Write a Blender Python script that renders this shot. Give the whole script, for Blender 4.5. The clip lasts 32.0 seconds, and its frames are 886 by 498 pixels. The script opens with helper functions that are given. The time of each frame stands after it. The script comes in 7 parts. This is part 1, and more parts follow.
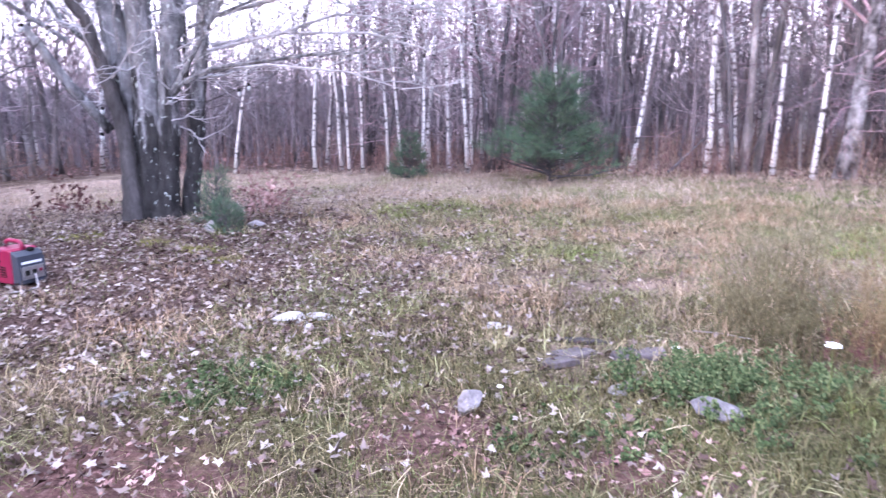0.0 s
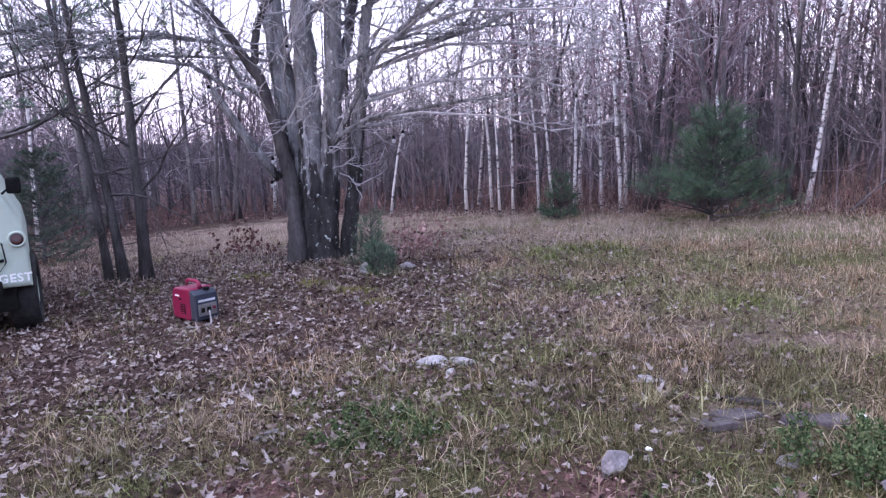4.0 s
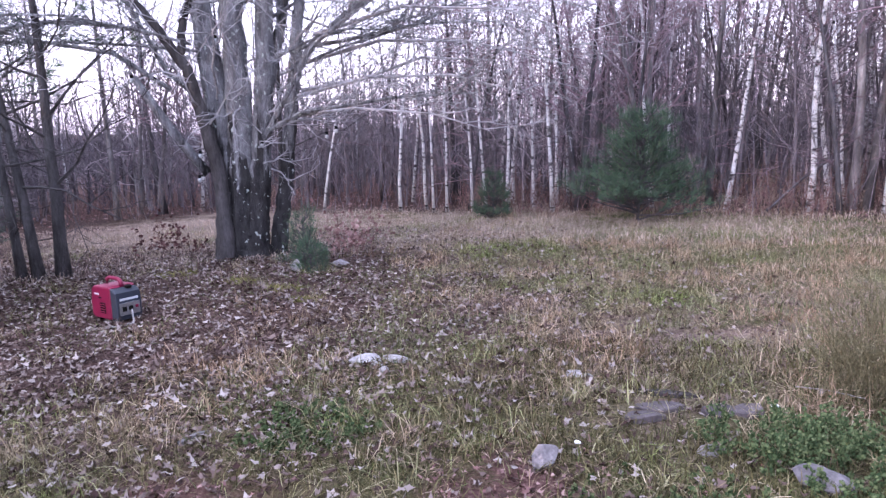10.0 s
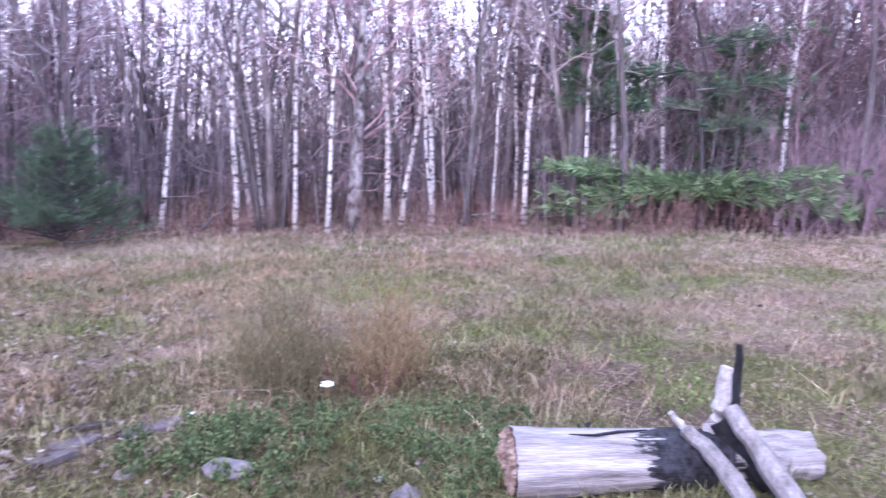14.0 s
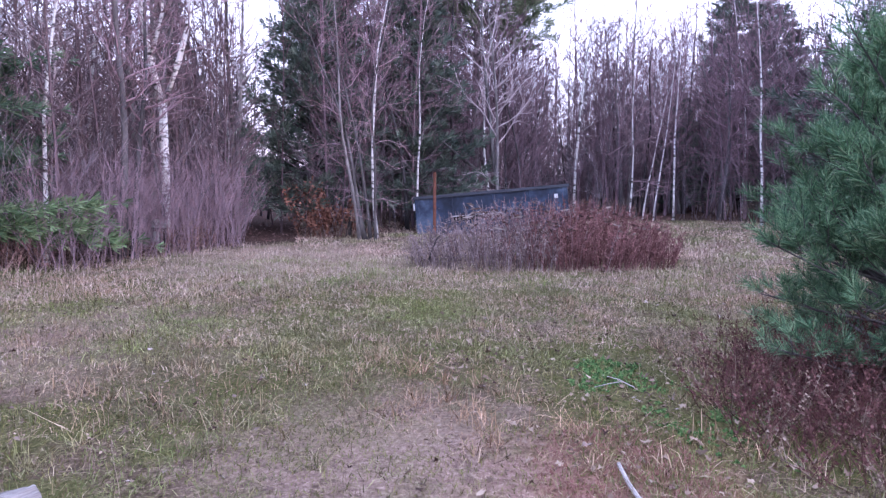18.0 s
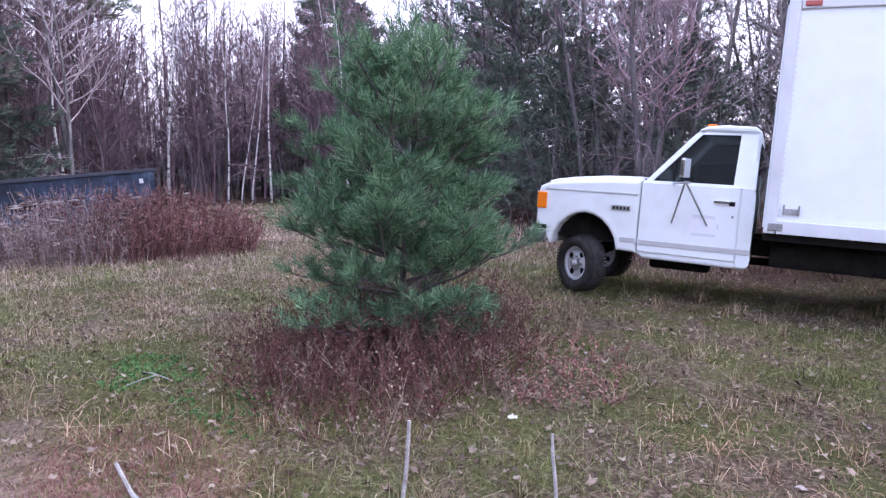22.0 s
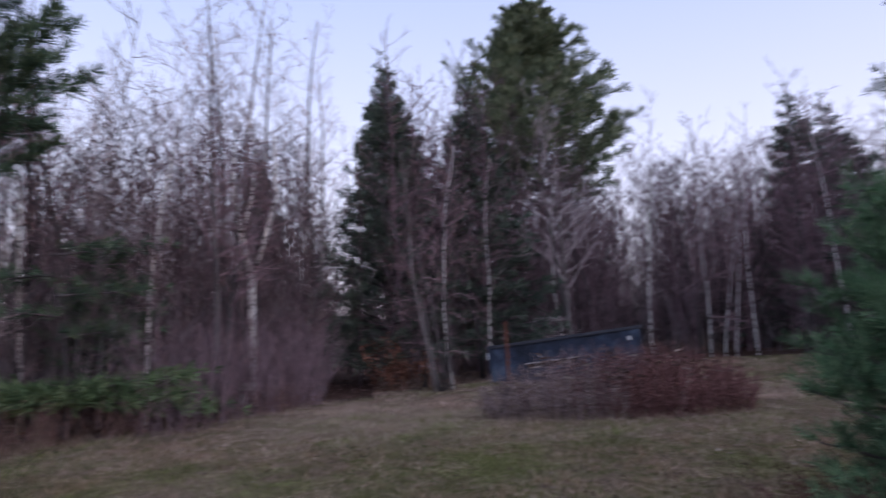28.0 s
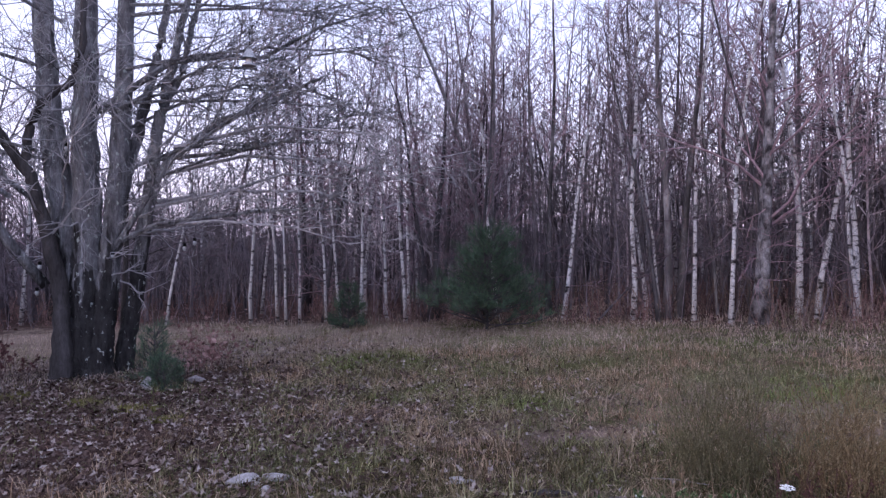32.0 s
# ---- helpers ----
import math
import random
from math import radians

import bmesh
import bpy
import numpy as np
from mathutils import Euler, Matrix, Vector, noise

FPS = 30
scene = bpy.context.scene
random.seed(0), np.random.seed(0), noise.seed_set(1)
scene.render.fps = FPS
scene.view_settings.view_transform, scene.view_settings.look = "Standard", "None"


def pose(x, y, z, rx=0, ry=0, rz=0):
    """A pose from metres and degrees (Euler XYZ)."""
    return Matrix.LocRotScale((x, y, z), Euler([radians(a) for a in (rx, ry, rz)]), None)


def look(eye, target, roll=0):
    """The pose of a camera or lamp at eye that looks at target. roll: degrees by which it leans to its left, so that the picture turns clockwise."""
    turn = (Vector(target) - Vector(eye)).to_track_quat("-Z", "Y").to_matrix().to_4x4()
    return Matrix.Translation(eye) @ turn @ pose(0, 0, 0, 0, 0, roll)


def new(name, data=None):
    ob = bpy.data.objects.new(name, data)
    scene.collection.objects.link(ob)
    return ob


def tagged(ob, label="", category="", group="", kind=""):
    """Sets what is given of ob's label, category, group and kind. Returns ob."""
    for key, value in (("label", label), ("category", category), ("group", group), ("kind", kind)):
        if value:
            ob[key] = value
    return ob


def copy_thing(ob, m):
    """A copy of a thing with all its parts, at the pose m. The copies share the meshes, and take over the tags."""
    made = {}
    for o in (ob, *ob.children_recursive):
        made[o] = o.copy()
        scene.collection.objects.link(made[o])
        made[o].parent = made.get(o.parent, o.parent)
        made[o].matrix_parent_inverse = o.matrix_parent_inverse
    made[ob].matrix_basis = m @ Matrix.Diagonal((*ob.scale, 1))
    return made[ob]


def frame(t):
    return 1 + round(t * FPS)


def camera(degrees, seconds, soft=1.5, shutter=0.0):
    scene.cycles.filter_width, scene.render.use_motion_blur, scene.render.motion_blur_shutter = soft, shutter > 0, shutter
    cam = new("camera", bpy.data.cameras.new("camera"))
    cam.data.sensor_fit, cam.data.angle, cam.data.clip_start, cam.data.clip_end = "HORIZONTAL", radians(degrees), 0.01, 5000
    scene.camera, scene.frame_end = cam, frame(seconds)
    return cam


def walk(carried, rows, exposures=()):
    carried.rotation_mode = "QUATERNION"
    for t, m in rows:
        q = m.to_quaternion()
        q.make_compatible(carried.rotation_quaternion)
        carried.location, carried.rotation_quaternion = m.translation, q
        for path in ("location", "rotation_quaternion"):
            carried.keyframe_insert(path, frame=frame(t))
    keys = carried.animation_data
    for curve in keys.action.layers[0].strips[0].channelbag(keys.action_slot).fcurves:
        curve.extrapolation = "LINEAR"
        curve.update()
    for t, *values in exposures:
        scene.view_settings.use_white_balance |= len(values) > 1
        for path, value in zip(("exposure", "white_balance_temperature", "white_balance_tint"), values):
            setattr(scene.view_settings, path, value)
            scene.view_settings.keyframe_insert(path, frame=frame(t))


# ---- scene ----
cam = camera(66.65, 32.0, soft=1.3, shutter=0.4)
PATH = (
    (0, pose(0.010, -0.041, 1.683, 76.77, -0.34, -0.06)),
    (0.5, pose(0.076, 0.065, 1.670, 76.90, -1.22, 5.66)),
    (1, pose(0.111, 0.086, 1.676, 76.63, -0.19, 7.21)),
    (1.5, pose(0.110, 0.086, 1.684, 78.07, 0.35, 8.76)),
    (2, pose(0.102, 0.068, 1.696, 78.96, 0.53, 9.77)),
    (2.5, pose(0.096, 0.056, 1.704, 79.79, 1.16, 10.91)),
    (3, pose(0.092, 0.061, 1.706, 80.25, 1.42, 11.55)),
    (3.5, pose(0.089, 0.066, 1.700, 80.19, 1.42, 12.38)),
    (4, pose(0.075, 0.069, 1.702, 80.30, 1.84, 12.73)),
    (4.5, pose(0.073, 0.059, 1.714, 80.24, 2.15, 13.26)),
    (6.5, pose(0.067, 0.090, 1.697, 80.01, 2.13, 14.13)),
    (7, pose(0.057, 0.097, 1.695, 79.85, 2.10, 14.20)),
    (7.5, pose(0.047, 0.095, 1.698, 79.61, 1.87, 13.83)),
    (8, pose(0.044, 0.095, 1.699, 79.95, 1.90, 13.74)),
    (8.5, pose(0.048, 0.094, 1.700, 80.00, 1.70, 12.51)),
    (9, pose(0.055, 0.085, 1.701, 79.91, 1.16, 10.99)),
    (9.5, pose(0.067, 0.076, 1.706, 80.06, 0.71, 9.34)),
    (10, pose(0.077, 0.080, 1.698, 79.97, 0.68, 7.24)),
    (10.5, pose(0.077, 0.081, 1.694, 79.66, 0.24, 5.46)),
    (11, pose(0.069, 0.080, 1.688, 80.10, -0.48, 1.30)),
    (11.5, pose(0.062, 0.077, 1.695, 80.12, -0.98, -3.24)),
    (12, pose(0.075, 0.040, 1.689, 79.51, -1.74, -8.75)),
    (12.5, pose(0.124, -0.018, 1.700, 79.43, -1.06, -14.30)),
    (13, pose(0.188, -0.075, 1.697, 80.61, -1.40, -20.11)),
    (13.5, pose(0.241, -0.120, 1.712, 81.55, -2.18, -29.11)),
    (14, pose(0.277, -0.115, 1.711, 82.47, -1.98, -37.31)),
    (14.5, pose(0.347, -0.123, 1.717, 83.50, -2.14, -47.63)),
    (15, pose(0.469, -0.165, 1.715, 83.63, -2.04, -60.07)),
    (15.5, pose(0.549, -0.227, 1.703, 84.02, -1.33, -69.95)),
    (17.5, pose(0.604, -0.410, 1.744, 86.53, -1.40, -90.15)),
    (18, pose(0.607, -0.435, 1.741, 86.58, -1.08, -92.61)),
    (18.5, pose(0.611, -0.461, 1.742, 86.19, -0.95, -94.18)),
    (19, pose(0.611, -0.499, 1.730, 85.57, -1.87, -100.70)),
    (19.5, pose(0.505, -0.583, 1.724, 85.77, -1.71, -102.41)),
    (20, pose(0.373, -0.760, 1.752, 83.75, -3.81, -107.62)),
    (20.5, pose(0.326, -0.912, 1.781, 84.41, -2.27, -114.30)),
    (21, pose(0.281, -1.015, 1.796, 83.72, -0.49, -118.77)),
    (21.5, pose(0.271, -1.055, 1.809, 84.74, -0.12, -122.23)),
    (22, pose(0.275, -1.086, 1.806, 85.31, 0.14, -124.05)),
    (22.5, pose(0.271, -1.081, 1.811, 86.06, -0.20, -124.80)),
    (23, pose(0.261, -1.074, 1.841, 88.89, 0.33, -125.28)),
    (23.5, pose(0.261, -1.059, 1.874, 93.95, -0.40, -124.76)),
    (24, pose(0.261, -1.032, 1.891, 96.75, 0.16, -123.83)),
    (24.5, pose(0.263, -1.010, 1.898, 98.83, 0.20, -121.26)),
    (25, pose(0.263, -0.958, 1.911, 100.90, -0.68, -117.00)),
    (25.5, pose(0.254, -0.889, 1.912, 101.23, -0.10, -108.87)),
    (27.5, pose(0.072, -0.797, 1.919, 99.13, 1.85, -97.71)),
    (28, pose(0.057, -0.699, 1.918, 98.76, 1.87, -85.65)),
    (28.5, pose(0.037, -0.567, 1.891, 97.50, 2.24, -69.80)),
    (29, pose(0.048, -0.433, 1.906, 96.48, 2.07, -55.85)),
    (29.5, pose(0.062, -0.383, 1.900, 96.64, 1.55, -41.56)),
    (30, pose(-0.011, -0.333, 1.887, 95.86, 1.04, -30.40)),
    (30.5, pose(0.039, -0.338, 1.812, 95.40, 0.24, -19.63)),
    (31, pose(-0.166, -0.264, 1.792, 92.04, -0.49, -11.69)),
    (31.5, pose(-0.233, -0.209, 1.776, 90.25, 0.50, -6.34)),
    (32, pose(-0.248, -0.216, 1.760, 89.26, -0.32, -6.25)),
)
SKY = 0.9
EXPOSURES = ((0, 2.46, 5500, 23), (1, 2.26, 5500, 23), (2, 2.23, 5500, 22), (3, 1.68, 5500, 22), (4, 1.35, 5500, 23), (8, 1.61, 5600, 21), (10, 1.64, 5600, 22), (11, 1.84, 5600, 25), (13, 2.25, 5520, 26), (14, 2.07, 5300, 29), (15, 1.97, 5300, 29), (18, 1.52, 5400, 26), (19, 1.97, 5400, 31), (21, 1.89, 5600, 27), (22, 1.47, 5700, 21), (23, 1.32, 5800, 19), (24, 0.32, 6100, 23), (25, -0.21, 6600, 19), (28, -0.12, 5800, 18), (29, 0.3, 5900, 25), (31, 0.26, 5500, 26), (32, 0.37, 5500, 24))
walk(cam, PATH, EXPOSURES)

# ---- light and sky ----
world = bpy.data.worlds.new("dusk_sky")
scene.world = world
world.use_nodes = True
wn, wl = world.node_tree.nodes, world.node_tree.links
sky = wn.new("ShaderNodeTexSky")
sky.sky_type, sky.sun_disc = "NISHITA", False
sky.sun_elevation, sky.sun_rotation = radians(6.0), radians(222)
sky.air_density, sky.dust_density = 1.2, 1.5
coord = wn.new("ShaderNodeTexCoord")
sep = wn.new("ShaderNodeSeparateXYZ")
wl.new(coord.outputs["Generated"], sep.inputs[0])
ramp = wn.new("ShaderNodeValToRGB")
wl.new(sep.outputs["Z"], ramp.inputs[0])
for pos, col in ((0.0, (1.16, 1.00, 1.08, 1)), (0.22, (1.06, 1.04, 1.20, 1)), (0.5, (0.66, 0.74, 1.02, 1)), (1.0, (0.24, 0.31, 0.52, 1))):
    e = ramp.color_ramp.elements.new(pos)
    e.color = col
ramp.color_ramp.elements.remove(ramp.color_ramp.elements[0])
ramp.color_ramp.elements.remove(ramp.color_ramp.elements[-1])
bg_sky, bg_haze, add_sky = wn.new("ShaderNodeBackground"), wn.new("ShaderNodeBackground"), wn.new("ShaderNodeAddShader")
bg_sky.inputs["Strength"].default_value = 0.05
bg_haze.inputs["Strength"].default_value = SKY
wl.new(sky.outputs[0], bg_sky.inputs["Color"])
wl.new(ramp.outputs[0], bg_haze.inputs["Color"])
wl.new(bg_sky.outputs[0], add_sky.inputs[0])
wl.new(bg_haze.outputs[0], add_sky.inputs[1])
wl.new(add_sky.outputs[0], wn["World Output"].inputs["Surface"])
sun_data = bpy.data.lights.new("sun", "SUN")
sun_data.energy, sun_data.angle, sun_data.color = 0.35, radians(40), (1.0, 0.90, 0.88)
sun = new("sun", sun_data)
sun.matrix_world = look((-20, -22, 22), (0, 0, 0))


# ---- materials ----
def material(name, base, rough=0.85, metal=0.0, spec=0.3):
    m = bpy.data.materials.new(name)
    m.use_nodes = True
    b = m.node_tree.nodes["Principled BSDF"]
    b.inputs["Base Color"].default_value = (*base, 1)
    b.inputs["Roughness"].default_value = rough
    b.inputs["Metallic"].default_value = metal
    b.inputs["Specular IOR Level"].default_value = spec
    return m


def noise_node(m, scale, detail=4.0, stretch=None, rough=0.6):
    n, l = m.node_tree.nodes, m.node_tree.links
    tc = n.new("ShaderNodeTexCoord")
    t = n.new("ShaderNodeTexNoise")
    t.inputs["Scale"].default_value = scale
    t.inputs["Detail"].default_value = detail
    t.inputs["Roughness"].default_value = rough
    src = tc.outputs["Object"]
    if stretch:
        mp = n.new("ShaderNodeMapping")
        mp.inputs["Scale"].default_value = stretch
        l.new(src, mp.inputs[0])
        src = mp.outputs[0]
    l.new(src, t.inputs["Vector"])
    return t


def ramp_node(m, src, stops):
    n, l = m.node_tree.nodes, m.node_tree.links
    r = n.new("ShaderNodeValToRGB")
    els = r.color_ramp.elements
    els[0].position, els[0].color = stops[0][0], (*stops[0][1], 1)
    els[1].position, els[1].color = stops[-1][0], (*stops[-1][1], 1)
    for p, c in stops[1:-1]:
        els.new(p).color = (*c, 1)
    l.new(src, r.inputs[0])
    return r


def mix_node(m, a, b, fac, mode="MIX"):
    """Blend of two colour sockets (or colour tuples) by a factor socket or number."""
    n, l = m.node_tree.nodes, m.node_tree.links
    x = n.new("ShaderNodeMix")
    x.data_type, x.blend_type = "RGBA", mode
    for i, v in ((0, fac), (6, a), (7, b)):
        if isinstance(v, (int, float)):
            x.inputs[i].default_value = v
        elif isinstance(v, tuple):
            x.inputs[i].default_value = (*v, 1)
        else:
            l.new(v, x.inputs[i])
    return x.outputs[2]


def to_base(m, socket):
    m.node_tree.links.new(socket, m.node_tree.nodes["Principled BSDF"].inputs["Base Color"])


def bump(m, socket, strength=0.4, distance=0.02):
    n, l = m.node_tree.nodes, m.node_tree.links
    b = n.new("ShaderNodeBump")
    b.inputs["Strength"].default_value, b.inputs["Distance"].default_value = strength, distance
    l.new(socket, b.inputs["Height"])
    l.new(b.outputs[0], n["Principled BSDF"].inputs["Normal"])


def varied(name, stops, scale=6.0, rough=0.85, bump_by=0.3, dist=0.01, stretch=None, spec=0.25, per="none", metal=0.0):
    """Noise-mottled colour; per 'island' or 'object' adds a random shift of tone to each piece."""
    m = material(name, stops[0][1], rough, metal, spec)
    t = noise_node(m, scale, 5.0, stretch)
    fine = noise_node(m, scale * 7.3, 3.0, stretch)
    r = ramp_node(m, t.outputs["Fac"], stops)
    col = mix_node(m, r.outputs[0], (0.5, 0.5, 0.5), 0.0)
    n = m.node_tree.nodes
    sh = ramp_node(m, fine.outputs["Fac"], ((0.3, (0.72, 0.72, 0.72)), (0.7, (1.2, 1.2, 1.2))))
    col = mix_node(m, col, sh.outputs[0], 1.0, "MULTIPLY")
    if per != "none":
        if per == "island":
            rnd = n.new("ShaderNodeNewGeometry").outputs["Random Per Island"]
        else:
            rnd = n.new("ShaderNodeObjectInfo").outputs["Random"]
        tone = ramp_node(m, rnd, ((0.0, (0.46, 0.45, 0.45)), (0.5, (0.92, 0.91, 0.91)), (1.0, (1.4, 1.36, 1.34))))
        col = mix_node(m, col, tone.outputs[0], 1.0, "MULTIPLY")
    to_base(m, col)
    if bump_by:
        bump(m, fine.outputs["Fac"], bump_by, dist)
    return m


def island_colours(name, stops, rough=0.9, spec=0.15, drift=None):
    """Each loose piece takes one colour of the ramp; drift is a second tint that comes and goes over the ground."""
    m = material(name, stops[0][1], rough, 0.0, spec)
    g = m.node_tree.nodes.new("ShaderNodeNewGeometry")
    r = ramp_node(m, g.outputs["Random Per Island"], stops)
    t = noise_node(m, 1.3, 3.0)
    sh = ramp_node(m, t.outputs["Fac"], ((0.3, (0.7, 0.7, 0.7)), (0.7, (1.25, 1.25, 1.25))))
    col = mix_node(m, r.outputs[0], sh.outputs[0], 1.0, "MULTIPLY")
    if drift:
        wide = noise_node(m, 0.55, 4.0)
        f = ramp_node(m, wide.outputs["Fac"], ((0.36, drift[0]), (0.5, (1, 1, 1)), (0.64, drift[1])))
        col = mix_node(m, col, f.outputs[0], 1.0, "MULTIPLY")
    to_base(m, col)
    return m


M_BARK = varied("grey_bark", ((0.28, (0.07, 0.062, 0.062)), (0.5, (0.17, 0.155, 0.155)), (0.62, (0.30, 0.28, 0.28)), (0.78, (0.50, 0.48, 0.48))), 5.0, stretch=(1, 1, 0.25), per="object", dist=0.02, bump_by=0.6)
M_TWIG = varied("grey_twig", ((0.3, (0.25, 0.208, 0.222)), (0.7, (0.48, 0.42, 0.44))), 3.0, bump_by=0, per="object")
M_TWIG_RED = varied("reddish_twig", ((0.3, (0.185, 0.125, 0.138)), (0.7, (0.37, 0.27, 0.30))), 3.0, bump_by=0, per="object")
M_MAPLE = varied("maple_bark", ((0.30, (0.08, 0.076, 0.08)), (0.44, (0.19, 0.183, 0.19)), (0.56, (0.29, 0.283, 0.29)), (0.66, (0.36, 0.353, 0.36)), (0.70, (0.56, 0.58, 0.55))), 7.0, stretch=(1, 1, 0.35), bump_by=1.0, dist=0.05)


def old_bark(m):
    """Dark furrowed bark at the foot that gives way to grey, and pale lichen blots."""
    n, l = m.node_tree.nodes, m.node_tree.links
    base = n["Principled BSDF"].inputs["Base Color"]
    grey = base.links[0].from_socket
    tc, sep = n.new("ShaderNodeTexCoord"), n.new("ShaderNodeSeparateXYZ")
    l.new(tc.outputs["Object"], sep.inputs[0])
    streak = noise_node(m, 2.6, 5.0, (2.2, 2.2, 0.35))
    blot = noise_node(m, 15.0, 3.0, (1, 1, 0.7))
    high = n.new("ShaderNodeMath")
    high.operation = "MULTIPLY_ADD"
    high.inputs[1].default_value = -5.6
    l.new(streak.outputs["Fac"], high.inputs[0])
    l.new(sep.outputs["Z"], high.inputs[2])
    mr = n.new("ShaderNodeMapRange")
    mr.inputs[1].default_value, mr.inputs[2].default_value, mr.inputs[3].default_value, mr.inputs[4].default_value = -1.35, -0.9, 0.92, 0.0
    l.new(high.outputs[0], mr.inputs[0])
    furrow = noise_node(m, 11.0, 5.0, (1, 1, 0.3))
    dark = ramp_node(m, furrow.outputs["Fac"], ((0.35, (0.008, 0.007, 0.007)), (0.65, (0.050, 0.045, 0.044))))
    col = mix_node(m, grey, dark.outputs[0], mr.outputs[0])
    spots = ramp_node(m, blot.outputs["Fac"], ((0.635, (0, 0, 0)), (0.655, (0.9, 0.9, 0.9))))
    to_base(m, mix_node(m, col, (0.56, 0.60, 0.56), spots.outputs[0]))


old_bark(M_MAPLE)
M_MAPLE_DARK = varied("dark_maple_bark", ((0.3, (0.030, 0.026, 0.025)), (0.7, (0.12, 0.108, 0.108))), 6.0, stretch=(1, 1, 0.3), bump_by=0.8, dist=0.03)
M_MAPLE_TWIG = varied("maple_twig", ((0.3, (0.25, 0.235, 0.245)), (0.7, (0.54, 0.52, 0.535))), 3.0, bump_by=0)
M_BARKDARK = varied("dark_bark", ((0.3, (0.045, 0.041, 0.043)), (0.7, (0.145, 0.132, 0.138))), 5.0, stretch=(1, 1, 0.3), bump_by=0.6, per="object")
M_SCALY = varied("scaly_grey_bark", ((0.36, (0.035, 0.030, 0.031)), (0.46, (0.15, 0.135, 0.138)), (0.56, (0.30, 0.28, 0.285)), (0.7, (0.46, 0.44, 0.44))), 4.0, stretch=(1.6, 1.6, 1.1), bump_by=0.7, dist=0.03)
M_BIRCH = varied("birch_bark", ((0.36, (0.03, 0.026, 0.025)), (0.43, (0.24, 0.22, 0.215)), (0.47, (0.60, 0.575, 0.565)), (0.75, (0.80, 0.775, 0.76))), 3.0, stretch=(1.6, 1.6, 3.2), bump_by=0.3)
M_NEEDLE = island_colours("pine_needles", ((0.0, (0.026, 0.072, 0.038)), (0.4, (0.075, 0.172, 0.088)), (0.75, (0.155, 0.285, 0.150)), (1.0, (0.33, 0.45, 0.26))), 0.6, 0.3)
M_NEEDLE_FAR = island_colours("dark_needles", ((0.0, (0.045, 0.080, 0.052)), (0.6, (0.088, 0.148, 0.092)), (1.0, (0.16, 0.215, 0.125))), 0.7, 0.2)
M_NEEDLE_TALL = island_colours("white_pine_needles", ((0.0, (0.095, 0.13, 0.075)), (0.6, (0.195, 0.24, 0.145)), (1.0, (0.30, 0.34, 0.215))), 0.7, 0.2)
M_SHELF = island_colours("bright_needles", ((0.0, (0.070, 0.120, 0.060)), (0.5, (0.145, 0.225, 0.105)), (1.0, (0.26, 0.345, 0.185))), 0.7, 0.2)
M_HEMLOCK = island_colours("hemlock_needles", ((0.0, (0.058, 0.084, 0.068)), (0.6, (0.11, 0.148, 0.116)), (1.0, (0.19, 0.22, 0.17))), 0.7, 0.2)
M_THICKET = varied("thicket_twig", ((0.3, (0.19, 0.13, 0.15)), (0.7, (0.36, 0.26, 0.295))), 3.0, bump_by=0)
M_GREYSTEM = varied("grey_violet_stem", ((0.3, (0.12, 0.102, 0.115)), (0.7, (0.27, 0.232, 0.255))), 3.0, bump_by=0, per="island")
M_TWIG_PURPLE = varied("purple_twig", ((0.3, (0.165, 0.110, 0.130)), (0.7, (0.33, 0.23, 0.265))), 3.0, bump_by=0, per="object")


